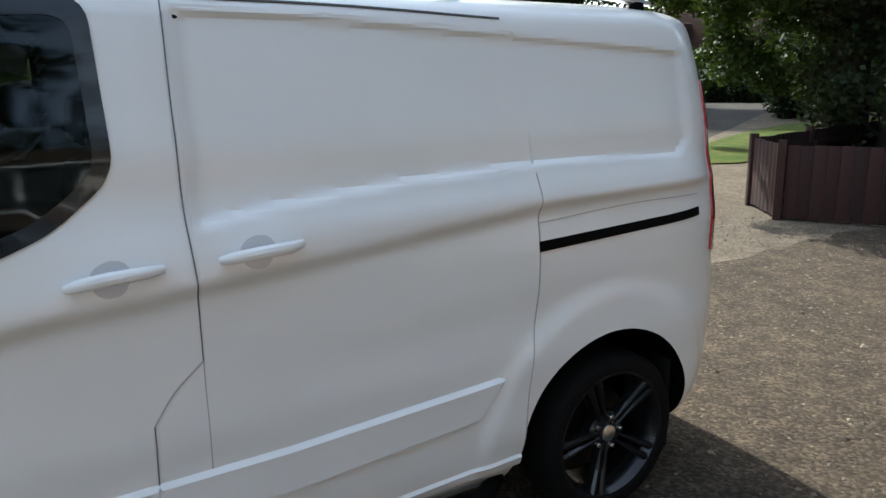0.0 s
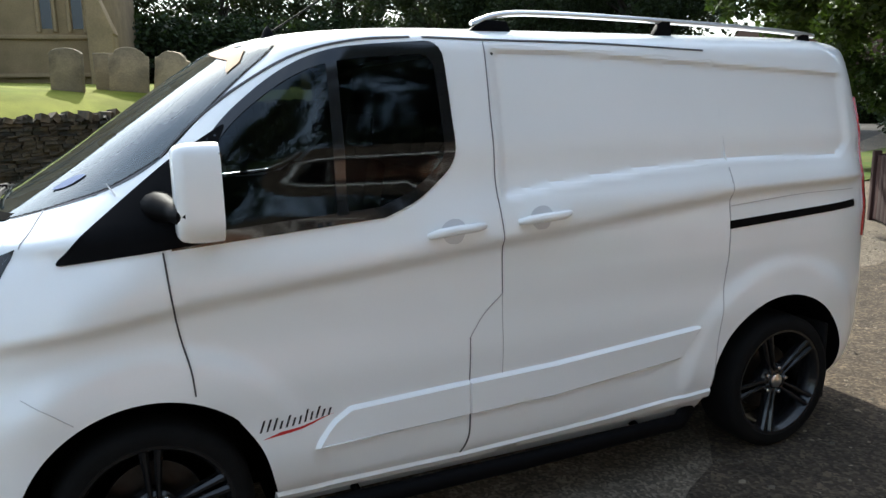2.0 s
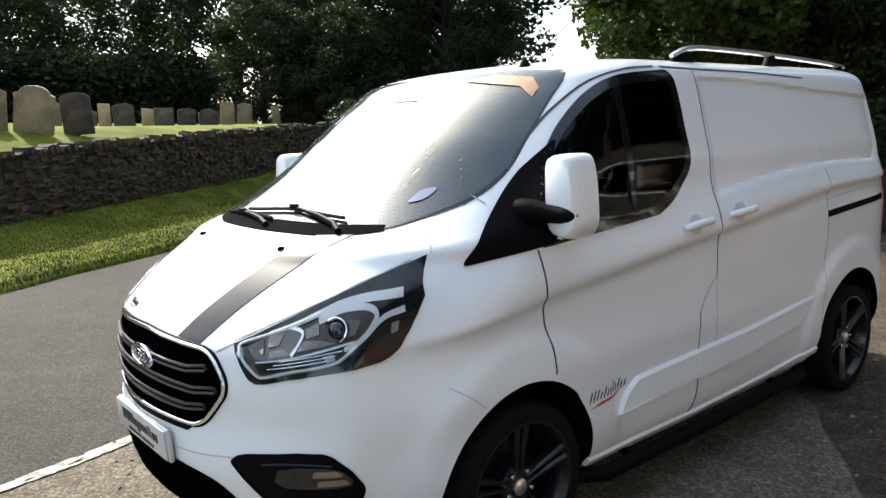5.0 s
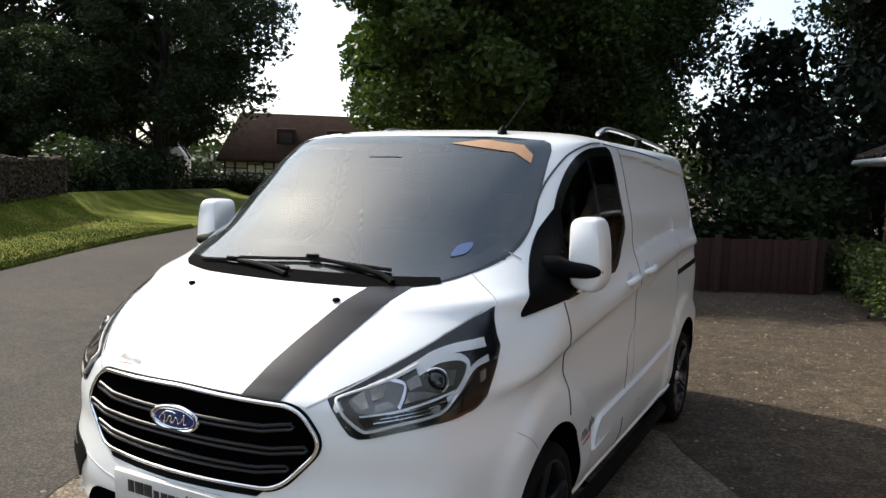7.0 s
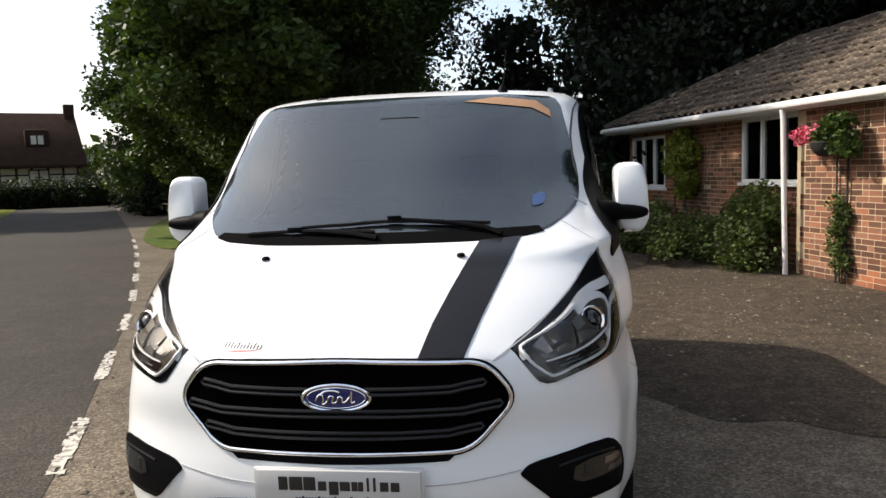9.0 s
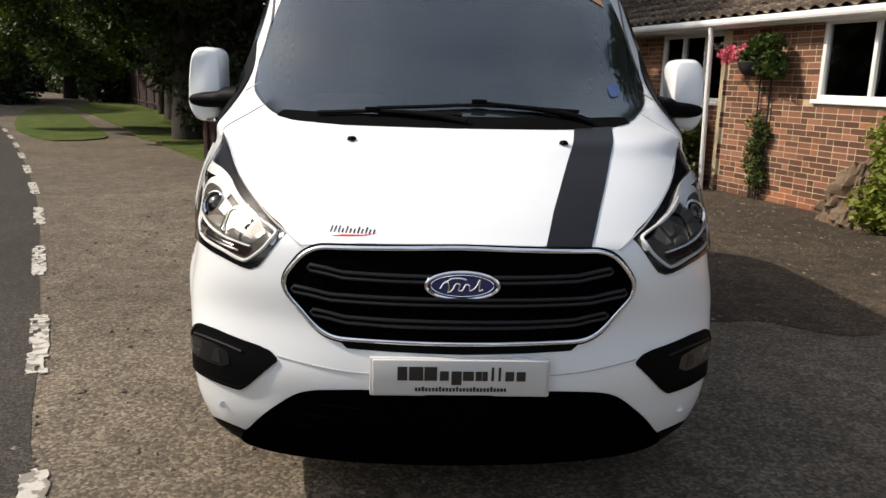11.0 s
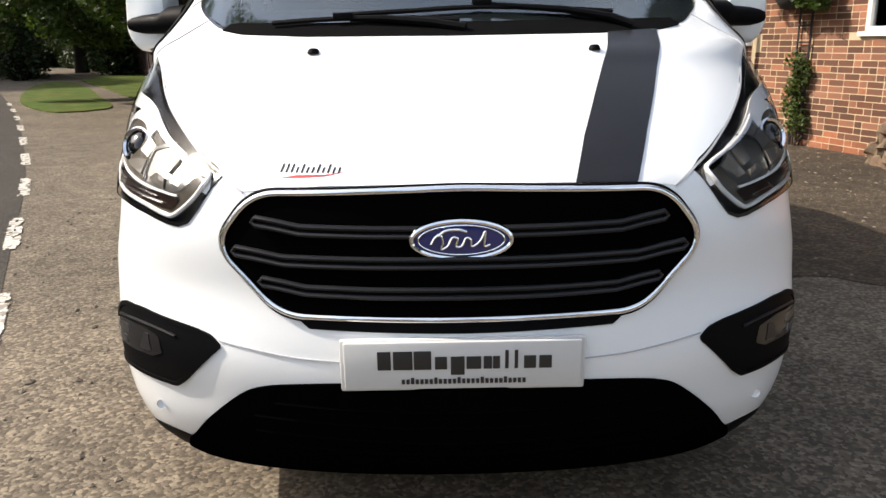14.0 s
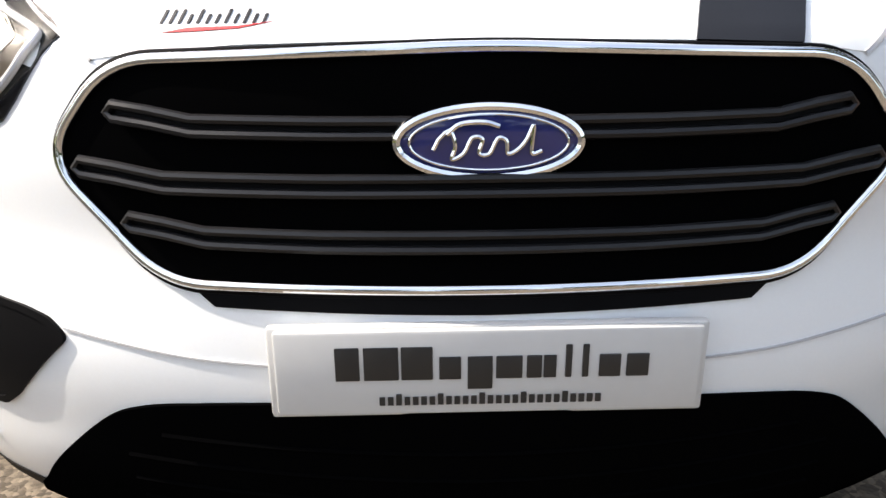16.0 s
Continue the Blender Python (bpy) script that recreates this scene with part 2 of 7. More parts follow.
def box(bm, lo, hi, bevel=0.0, m=None, segments=2):
    """Adds a box from corner lo to corner hi, with rounded edges, to bm."""
    size = [b - a for a, b in zip(lo, hi)]
    mid = [(a + b) / 2 for a, b in zip(lo, hi)]
    tmp = bmesh.new()
    bmesh.ops.create_cube(tmp, size=1)
    bmesh.ops.scale(tmp, vec=size, verts=tmp.verts)
    if bevel:
        bmesh.ops.bevel(tmp, geom=tmp.edges[:], offset=min(bevel, min(size) * 0.45), segments=segments, affect="EDGES", profile=0.5)
    bmesh.ops.translate(tmp, vec=mid, verts=tmp.verts)
    if m is not None:
        bmesh.ops.transform(tmp, matrix=m, verts=tmp.verts)
    me = bpy.data.meshes.new("tmp")
    tmp.to_mesh(me)
    tmp.free()
    bm.from_mesh(me)
    bpy.data.meshes.remove(me)
    return bm


def boxed(lo, hi, bevel=0.0, m=None):
    return box(bmesh.new(), lo, hi, bevel, m)


def tube(bm, path, radius, sides=8, closed=False, squash=1.0):
    """Sweeps a round section along a path; radius may be one number or one for each point."""
    pts = [Vector(p) for p in path]
    n = len(pts)
    rad = radius if isinstance(radius, (list, tuple)) else [radius] * n
    rings, prev = [], None
    for i, p in enumerate(pts):
        a, c = pts[(i - 1) % n if closed else max(i - 1, 0)], pts[(i + 1) % n if closed else min(i + 1, n - 1)]
        d = (c - a).normalized()
        side = prev - d * prev.dot(d) if prev is not None else d.cross(Vector((0, 0, 1)))
        if side.length < 1e-4:
            side = d.cross(Vector((1, 0, 0)))
        side.normalize()
        prev = side
        up = side.cross(d)
        rings.append([bm.verts.new(p + (side * math.cos(t) + up * math.sin(t) * squash) * rad[i]) for t in (2 * math.pi * k / sides for k in range(sides))])
    for i in range(n if closed else n - 1):
        a, b = rings[i], rings[(i + 1) % n]
        for k in range(sides):
            bm.faces.new((a[k], a[(k + 1) % sides], b[(k + 1) % sides], b[k]))
    if not closed:
        bm.faces.new(rings[0])
        bm.faces.new(rings[-1])
    return bm


def lathe(bm, profile, segments=48, axis="X", center=(0, 0, 0), cap=False):
    """Turns (axial, radius) pairs about an axis through center."""
    rings = []
    for a, r in profile:
        ring = []
        for k in range(segments):
            t = 2 * math.pi * k / segments
            u, v = r * math.cos(t), r * math.sin(t)
            p = {"X": (a, u, v), "Y": (u, a, v), "Z": (u, v, a)}[axis]
            ring.append(bm.verts.new(Vector(p) + Vector(center)))
        rings.append(ring)
    for a, b in zip(rings, rings[1:]):
        for k in range(segments):
            bm.faces.new((a[k], a[(k + 1) % segments], b[(k + 1) % segments], b[k]))
    if cap:
        bm.faces.new(rings[0])
        bm.faces.new(rings[-1])
    return bm


def prism(bm, outline, depth, place, bevel=0.0):
    """Extrudes a flat outline by depth; place maps (a, b, c) to the world."""
    tmp = bmesh.new()
    f = tmp.faces.new([tmp.verts.new((a, b, 0)) for a, b in outline])
    r = bmesh.ops.extrude_face_region(tmp, geom=[f])
    bmesh.ops.translate(tmp, vec=(0, 0, depth), verts=[v for v in r["geom"] if isinstance(v, bmesh.types.BMVert)])
    if bevel:
        bmesh.ops.bevel(tmp, geom=tmp.edges[:], offset=bevel, segments=2, affect="EDGES", profile=0.5)
    for v in tmp.verts:
        v.co = Vector(place(*v.co))
    me = bpy.data.meshes.new("tmp")
    tmp.to_mesh(me)
    tmp.free()
    bm.from_mesh(me)
    bpy.data.meshes.remove(me)
    return bm


def rounded(points, radius, steps=5):
    """Rounds the corners of a closed outline."""
    out, n = [], len(points)
    for i in range(n):
        a, p, b = (Vector(points[j % n]) for j in (i - 1, i, i + 1))
        r = min(radius, (a - p).length * 0.45, (b - p).length * 0.45)
        s, e = p + (a - p).normalized() * r, p + (b - p).normalized() * r
        for k in range(steps + 1):
            t = k / steps
            out.append(tuple(s * (1 - t) ** 2 + p * 2 * t * (1 - t) + e * t * t))
    return out


def spaced(points, step, closed=True):
    """The same line with a point every step."""
    out, pts = [], list(points) + ([points[0]] if closed else [])
    for a, b in zip(pts, pts[1:]):
        n = max(1, int(math.dist(a, b) / step))
        out += [tuple(p + (q - p) * k / n for p, q in zip(a, b)) for k in range(n)]
    return out if closed else out + [tuple(pts[-1])]


def smooth_line(points, per=8):
    """A Catmull-Rom curve through the points."""
    p = [Vector(q) for q in points]
    p = [p[0] * 2 - p[1]] + p + [p[-1] * 2 - p[-2]]
    out = []
    for i in range(1, len(p) - 2):
        for k in range(per):
            t = k / per
            a, b, c, d = p[i - 1], p[i], p[i + 1], p[i + 2]
            out.append(tuple(0.5 * (2 * b + (c - a) * t + (2 * a - 5 * b + 4 * c - d) * t * t + (3 * b - a - 3 * c + d) * t ** 3)))
    return out + [tuple(p[-2])]


def inside(px, py, poly):
    """Which of the points lie in the outline."""
    px, py = np.asarray(px, float), np.asarray(py, float)
    hit = np.zeros(px.shape, bool)
    for (x0, y0), (x1, y1) in zip(poly, [*poly[1:], poly[0]]):
        if y0 != y1:
            cross = (y0 > py) != (y1 > py)
            hit ^= cross & (px < (x1 - x0) * (py - y0) / (y1 - y0) + x0)
    return hit


# ---- the van's skin ----
# Its nose looks to -y. Each row: height, nose on the centre line, half width, depth and roundness of the nose in plan, rear, widening of the wings.
LEVELS = np.array([
    (0.22, 0.14, 0.72, 0.22, 2.2, 4.80, 0.16), (0.30, 0.047, 0.775, 0.26, 1.8, 4.84, 0.175), (0.45, -0.051, 0.808, 0.353, 1.76, 4.88, 0.178),
    (0.60, -0.068, 0.816, 0.360, 1.88, 4.90, 0.174), (0.75, -0.052, 0.811, 0.395, 1.90, 4.90, 0.189), (0.90, -0.031, 0.792, 0.390, 2.20, 4.90, 0.203),
    (1.00, -0.018, 0.777, 0.410, 2.2, 4.89, 0.223), (1.05, 0.027, 0.772, 0.423, 2.23, 4.885, 0.231), (1.15, 0.150, 0.785, 0.455, 2.4, 4.88, 0.222),
    (1.25, 0.292, 0.800, 0.550, 2.6, 4.87, 0.198), (1.30, 0.370, 0.860, 0.630, 2.7, 4.865, 0.135), (1.345, 0.495, 0.940, 0.800, 2.75, 4.86, 0.048),
    (1.50, 0.770, 0.958, 0.85, 2.6, 4.85, 0), (1.70, 1.060, 0.920, 0.65, 2.6, 4.83, 0), (1.88, 1.320, 0.876, 0.50, 2.6, 4.80, 0),
    (1.95, 1.430, 0.850, 0.46, 2.6, 4.78, 0), (1.985, 1.530, 0.810, 0.45, 2.5, 4.74, 0), (2.02, 1.750, 0.660, 0.5, 2.4, 4.60, 0),
    (2.035, 2.150, 0.380, 0.5, 2.2, 4.25, 0), (2.040, 2.600, 0.020, 0.5, 2.0, 3.80, 0)])


def pchip(x, xs, ys):
    """Monotone cubic interpolation."""
    h, d = np.diff(xs), np.diff(ys) / np.diff(xs)
    m = np.zeros(len(xs))
    for i in range(1, len(xs) - 1):
        if d[i - 1] * d[i] > 0:
            w1, w2 = 2 * h[i] + h[i - 1], h[i] + 2 * h[i - 1]
            m[i] = (w1 + w2) / (w1 / d[i - 1] + w2 / d[i])
    m[0], m[-1] = d[0], d[-1]
    i = np.clip(np.searchsorted(xs, x) - 1, 0, len(h) - 1)
    t = (x - xs[i]) / h[i]
    return ((2 * t ** 3 - 3 * t ** 2 + 1) * ys[i] + (t ** 3 - 2 * t ** 2 + t) * h[i] * m[i]
            + (-2 * t ** 3 + 3 * t ** 2) * ys[i + 1] + (t ** 3 - t ** 2) * h[i] * m[i + 1])


def level(z, k):
    return pchip(np.clip(z, LEVELS[0, 0], LEVELS[-1, 0]), LEVELS[:, 0], LEVELS[:, k])


def ease(x, a, b):
    t = np.clip((x - a) / (b - a), 0, 1)
    return t * t * (3 - 2 * t)


ARCHES = ((1.02, 0.345, 0.425), (3.90, 0.35, 0.445))


def relief(y, z):
    """How far the pressed lines of the flank stand proud."""
    crease = np.interp(y, [0.6, 1.2, 2.0, 2.6, 3.2, 3.6, 4.4], [1.00, 1.088, 1.168, 1.222, 1.28, 1.32, 1.34])
    shoulder = np.interp(y, [0.6, 1.2, 2.3, 2.6, 3.1, 3.6, 4.25, 4.45], [1.20, 1.26, 1.345, 1.388, 1.428, 1.448, 1.435, 1.6])
    d = 0.020 * ease(z, crease - 0.035, crease + 0.012) * (1 - ease(z, crease + 0.03, shoulder + 0.02))
    d -= 0.010 * ease(z, crease - 0.30, crease - 0.06) * (1 - ease(z, crease - 0.05, crease))
    top = np.interp(y, [2.36, 2.7, 3.3, 4.0, 4.4], [1.925, 1.92, 1.885, 1.847, 1.825])
    panel = ease(y, 2.36, 2.40) * (1 - ease(y, 4.30, 4.36)) * ease(z, shoulder - 0.004, shoulder + 0.014) * (1 - ease(z, top - 0.012, top + 0.008))
    d -= 0.017 * panel
    for yc, zc, r in ARCHES:
        far = np.hypot(y - yc, z - zc)
        d += 0.022 * (1 - ease(far, r + 0.12, r + 0.21)) * ease(z, 0.25, 0.5)
    d -= 0.02 * (1 - ease(z, 0.27, 0.36))
    return d * ease(y, 0.35, 0.75) * (1 - ease(y, 4.35, 4.55))


def ramp(y, f, z):
    t = np.clip((y - f) / np.interp(z, [0.5, 0.8, 1.0, 1.2], [0.76, 0.80, 0.90, 0.88]), 0, 1)
    return (t - np.maximum(t - 0.8, 0) ** 2 / 0.4) / 0.9


def widen(y, z):
    """How far the wings have widened behind the nose."""
    return level(z, 6) * ramp(y, level(z, 1), z)


def front_arc(y, z, rows=None):
    f, w, d, n, t = rows or [level(z, k) for k in (1, 2, 3, 4, 6)]
    q = np.clip((f + d - y) / d, 0, 1)
    return w * np.maximum(1 - q ** n, 0) ** (1 / n) + t * ramp(y, f, z)


def flank(y, z):
    """Half width of the skin at a place along the flank."""
    r = level(z, 5)
    back = np.maximum(1 - np.clip((y - (r - 0.75)) / 0.75, 0, 1) ** 2.4, 0) ** (1 / 2.4)
    return front_arc(y, z) * back + relief(y, z)


def nose(x, z):
    """Where the skin stands at a place seen from the front."""
    x, z = np.abs(np.asarray(x, float)), np.asarray(z, float)
    x, z = np.broadcast_arrays(x, z)
    rows = [level(z, k) for k in (1, 2, 3, 4, 6)]
    f, span = rows[0], np.maximum(rows[2], 0.92)
    lo, hi = np.zeros(x.shape), np.ones(x.shape)
    for _ in range(26):
        mid = (lo + hi) / 2
        inner = front_arc(f + span * mid ** 2, z, rows) < x
        lo, hi = np.where(inner, mid, lo), np.where(inner, hi, mid)
    return f + span * ((lo + hi) / 2) ** 2


def crown(x, y):
    """Height of the bonnet and windscreen at a place seen from above."""
    lo, hi = np.full(np.shape(x), 0.92), np.full(np.shape(x), 2.035)
    for _ in range(40):
        mid = (lo + hi) / 2
        under = nose(x, mid) < y
        lo, hi = np.where(under, mid, lo), np.where(under, hi, mid)
    return lo


def wing(u, z):
    """Where the skin stands on the front corner, where x + y is u."""
    u, z = np.broadcast_arrays(np.asarray(u, float), np.asarray(z, float))
    rows = [level(z, k) for k in (1, 2, 3, 4, 6)]
    lo, hi = rows[0] + 0.0, rows[0] + 1.6
    for _ in range(36):
        mid = (lo + hi) / 2
        under = front_arc(mid, z, rows) + relief(mid, z) + mid < u
        lo, hi = np.where(under, mid, lo), np.where(under, hi, mid)
    y = (lo + hi) / 2
    return np.stack([front_arc(y, z, rows) + relief(y, z), y, z], -1)


def skin(view, a, b, off=0.0, sx=1):
    """Places on the skin, off metres proud of it: view is side (y, z), front (x, z), top (x, y) or corner (x + y, z)."""
    a, b = np.asarray(a, float), np.asarray(b, float)

    def at(a, b):
        if view == "side":
            return np.stack([flank(a, b), a, b], -1)
        if view == "front":
            return np.stack([a, nose(a, b), b], -1)
        if view == "corner":
            return wing(a, b)
        return np.stack([a, b, crown(a, b)], -1)

    e = 0.004
    p = at(a, b)
    n = np.cross(at(a + e, b) - at(a - e, b), at(a, b + e) - at(a, b - e))
    n /= np.linalg.norm(n, axis=-1, keepdims=True) + 1e-12
    p = p + n * off
    p[..., 0] *= sx
    return p


def patch(view, outline, off=0.003, thick=0.004, step=0.03, sx=1, holes=(), edge=0.015, flare=0.0):
    """A sheet that follows the skin within an outline, with an edge turned inwards, or sloping outwards by flare."""
    from mathutils.geometry import delaunay_2d_cdt
    loops = [spaced(outline, edge)] + [spaced(h, edge) for h in holes]
    lo, hi = np.min(loops[0], 0), np.max(loops[0], 0)
    g = np.stack(np.meshgrid(np.arange(lo[0], hi[0], step), np.arange(lo[1], hi[1], step)), -1).reshape(-1, 2)
    keep = inside(g[:, 0], g[:, 1], loops[0])
    for h in loops[1:]:
        keep &= ~inside(g[:, 0], g[:, 1], h)
    rim = np.concatenate([np.array(lp) for lp in loops])
    g = g[keep]
    if len(g):
        g = g[np.array([np.min(np.abs(rim - q).sum(1)) > step * 0.45 for q in g])]
    pts = [tuple(map(float, p)) for p in np.concatenate([rim, g])] if len(g) else [tuple(map(float, p)) for p in rim]
    edges, s = [], 0
    for lp in loops:
        edges += [(s + i, s + (i + 1) % len(lp)) for i in range(len(lp))]
        s += len(lp)
    v, e, f, *_ = delaunay_2d_cdt([Vector(p) for p in pts], edges, [], 0, 1e-6)
    v = np.array([tuple(p) for p in v])
    mid = np.array([v[list(t)].mean(0) for t in f])
    ok = inside(mid[:, 0], mid[:, 1], loops[0])
    for h in loops[1:]:
        ok &= ~inside(mid[:, 0], mid[:, 1], h)
    f = [t for t, k in zip(f, ok) if k]
    top = skin(view, v[:, 0], v[:, 1], off, sx)
    bm = bmesh.new()
    tv = [bm.verts.new(p) for p in top]
    for t in f:
        bm.faces.new([tv[i] for i in t])
    if thick:
        foot = v.copy()
        if flare:
            lp = np.array(loops[0])
            t = np.roll(lp, -1, 0) - np.roll(lp, 1, 0)
            nn = np.stack([t[:, 1], -t[:, 0]], 1) / (np.linalg.norm(t, axis=1, keepdims=True) + 1e-9)
            area = np.sum(lp[:, 0] * np.roll(lp[:, 1], -1) - np.roll(lp[:, 0], -1) * lp[:, 1])
            foot[: len(lp)] += nn * flare * (1 if area > 0 else -1)
        low = skin(view, foot[:, 0], foot[:, 1], off - thick, sx)
        count = {}
        for t in f:
            for i, j in zip(t, [*t[1:], t[0]]):
                count[(min(i, j), max(i, j))] = count.get((min(i, j), max(i, j)), 0) + 1
        rimmed = {}
        for (i, j), c in count.items():
            if c == 1:
                for k in (i, j):
                    if k not in rimmed:
                        rimmed[k] = bm.verts.new(low[k])
                bm.faces.new((tv[i], tv[j], rimmed[j], rimmed[i]))
    for w in [w for w in bm.verts if not w.link_faces]:
        bm.verts.remove(w)
    return bm


def seam(bm, view, line, width=0.005, off=0.004, sx=1, depth=0.003):
    """A thin strip along a line on the skin, with a little depth."""
    line = np.array(spaced(smooth_line(line, 6), 0.02, closed=False))
    t = np.gradient(line, axis=0)
    t /= np.linalg.norm(t, axis=1, keepdims=True)
    nrm = np.stack([-t[:, 1], t[:, 0]], 1) * width / 2
    rows = [skin(view, *(line + s * nrm).T, o, sx) for s, o in ((-1, off - depth), (-1, off), (1, off), (1, off - depth))]
    vs = [[bm.verts.new(p) for p in r] for r in rows]
    for a, b in zip(vs, vs[1:]):
        for i in range(len(line) - 1):
            bm.faces.new((a[i], a[i + 1], b[i + 1], b[i]))
    return bm


def mirrored(points):
    """A half outline from the centre line outwards, closed by its mirror image."""
    return list(points) + [(-x, z) for x, z in reversed(points) if abs(x) > 1e-6]


# Openings, as outlines in the side view (y, z) and the front view (x, z).
SIDE_WINDOW = smooth_line([(1.16, 1.285), (1.215, 1.45), (1.32, 1.63), (1.46, 1.76), (1.60, 1.85), (1.74, 1.90), (1.92, 1.922)], 6)[:-1] + \
    rounded([(1.92, 1.924), (2.15, 1.935), (2.165, 1.51), (2.01, 1.385), (1.87, 1.335)], 0.07)[6:-6] + [(1.87, 1.335)]
SCREEN = mirrored(smooth_line([(0.0, 1.352), (0.35, 1.352), (0.62, 1.360), (0.72, 1.392), (0.80, 1.455), (0.815, 1.56), (0.79, 1.72), (0.755, 1.90)], 5)
                  + [(0.735, 1.935), (0.70, 1.952), (0.5, 1.962), (0.0, 1.968)])


def shell(step_z, step_s, inset=0.0, y_max=9.0):
    """Rings of skin points from the sill to the roof: arrays of verts and quads for the +x half and its mirror image."""
    zz = np.linspace(LEVELS[0, 0], LEVELS[-1, 0], 4000)
    arc = np.concatenate([[0], np.cumsum(np.hypot(np.hypot(np.diff(zz), np.diff(level(zz, 1)) * 0.9), np.diff(level(zz, 2)) * 0.9))])
    zs = np.interp(np.linspace(0, arc[-1], int(arc[-1] / step_z)), arc, zz)
    count = int(5.6 / step_s)
    rows = []
    for z in zs:
        f, w, d, n, r = (float(level(z, k)) for k in range(1, 6))
        th = np.linspace(0, math.pi / 2, 160)
        x1, y1 = w * np.sin(th) ** (2 / n), f + d * (1 - np.cos(th) ** (2 / n))
        y2 = np.linspace(f + d, r - 0.75, 160)[1:-1]
        x3, y3 = w * np.cos(th) ** (2 / 2.4), r - 0.75 + 0.75 * np.sin(th) ** (2 / 2.4)
        if y2.size and y2[0] > y2[-1]:
            y2 = np.empty(0)
        x1 = x1 + widen(y1, z)
        back_w = w + float(level(z, 6))
        x2 = w + widen(y2, z)
        x3 = x3 / w * back_w
        x, y = np.concatenate([x1, x2, x3]), np.concatenate([y1, y2, y3])
        a = np.concatenate([[0], np.cumsum(np.hypot(np.diff(x), np.diff(y)))])
        s = np.linspace(0, a[-1], count)
        x, y = np.interp(s, a, x), np.interp(s, a, y)
        x = np.where(x > 0.3 * w, x + relief(y, np.full_like(y, z)), x)
        rows.append(np.stack([x, y, np.full_like(x, z)], -1))
    return np.array(rows)

# ---- the van ----
van = thing("panel_van", "white panel van with black bonnet stripe parked on gravel", "van")


def build_body():
    rows = shell(0.019, 0.026)
    nz, ns = rows.shape[:2]
    left = rows * np.array([-1, 1, 1])
    ring = np.concatenate([rows, left[:, ::-1][:, 1:-1]], 1)
    m = ring.shape[1]
    verts = ring.reshape(-1, 3)
    faces = []
    for i in range(nz - 1):
        for j in range(m):
            k = (j + 1) % m
            faces.append((i * m + j, i * m + k, (i + 1) * m + k, (i + 1) * m + j))
    faces.append(tuple(reversed(range(m))))
    faces.append(tuple((nz - 1) * m + j for j in range(m)))
    me = mesh_of("body", verts, faces, PAINT)
    ob = new("body", me)
    cutters = []
    for yc, zc, r in ARCHES:
        for sx in (1, -1):
            c = new("cutter", finish(lathe(bmesh.new(), [(sx * 0.60, r), (sx * 1.3, r)], 72, "X", (0, yc, zc), True), "cutter", PAINT))
            cutters.append(c)
            mod = ob.modifiers.new("arch", "BOOLEAN")
            mod.operation, mod.object, mod.solver = "DIFFERENCE", c, "EXACT"
    dg = bpy.context.evaluated_depsgraph_get()
    cut = bpy.data.meshes.new_from_object(ob.evaluated_get(dg))
    ob.modifiers.clear()
    ob.data = cut
    for c in cutters:
        bpy.data.objects.remove(c)
    bm = bmesh.new()
    bm.from_mesh(cut)
    mid = np.array([f.calc_center_median() for f in bm.faces])
    gone = inside(mid[:, 1], mid[:, 2], SIDE_WINDOW) & (np.abs(mid[:, 0]) > 0.5) & (mid[:, 2] > 1.2)
    gone |= inside(mid[:, 0], mid[:, 2], SCREEN) & (mid[:, 1] < 1.9) & (mid[:, 1] < nose(mid[:, 0], mid[:, 2]) + 0.06)
    bm.faces.ensure_lookup_table()
    dark = [f.index for f in bm.faces if any(abs(math.hypot(f.calc_center_median()[1] - yc, f.calc_center_median()[2] - zc) - r) < 0.006
            and abs(f.normal.x) < 0.2 for yc, zc, r in ARCHES) or abs(abs(f.calc_center_median()[0]) - 0.60) < 0.002 and abs(f.normal.x) > 0.9 and f.calc_center_median()[2] < 0.9]
    for i in dark:
        bm.faces[i].material_index = 1
    bmesh.ops.delete(bm, geom=[f for f, g in zip(bm.faces[:], gone) if g], context="FACES")
    bm.to_mesh(cut)
    bm.free()
    cut.materials.append(LINING)
    cut.polygons.foreach_set("use_smooth", [True] * len(cut.polygons))
    cut.set_sharp_from_angle(angle=radians(32))
    cut.name = "body"
    ob.parent = van
    return ob


body = build_body()

# Cab lining: the inside of the doors, pillars and roof, and the bulkhead behind the seats.
rows = shell(0.05, 0.06)
inner = rows.copy()
inner[..., 0] *= 0.955
inner[..., 1] = inner[..., 1] * 0.985 + 0.05
inner[..., 2] = inner[..., 2] * 0.985
bm = bmesh.new()
for sx in (1, -1):
    vs = [[bm.verts.new((p[0] * sx, p[1], p[2])) for p in r] for r in inner]
    for i in range(len(vs) - 1):
        for j in range(len(vs[0]) - 1):
            c = (inner[i, j] + inner[i + 1, j + 1]) / 2
            if c[2] < 0.90 or c[1] > 2.42 or inside(c[1], c[2], SIDE_WINDOW) and c[0] > 0.5 or (1.30 < c[2] < 1.965 and c[1] < nose(c[0], c[2]) + 0.10 and c[0] < 0.80):
                continue
            bm.faces.new((vs[i][j], vs[i][j + 1], vs[i + 1][j + 1], vs[i + 1][j]))
for v in [v for v in bm.verts if not v.link_faces]:
    bm.verts.remove(v)
part("cab_lining", bm, TRIM, van)
part("bulkhead", boxed((-0.86, 2.36, 0.35), (0.86, 2.40, 1.93), 0.02), TRIM, van)
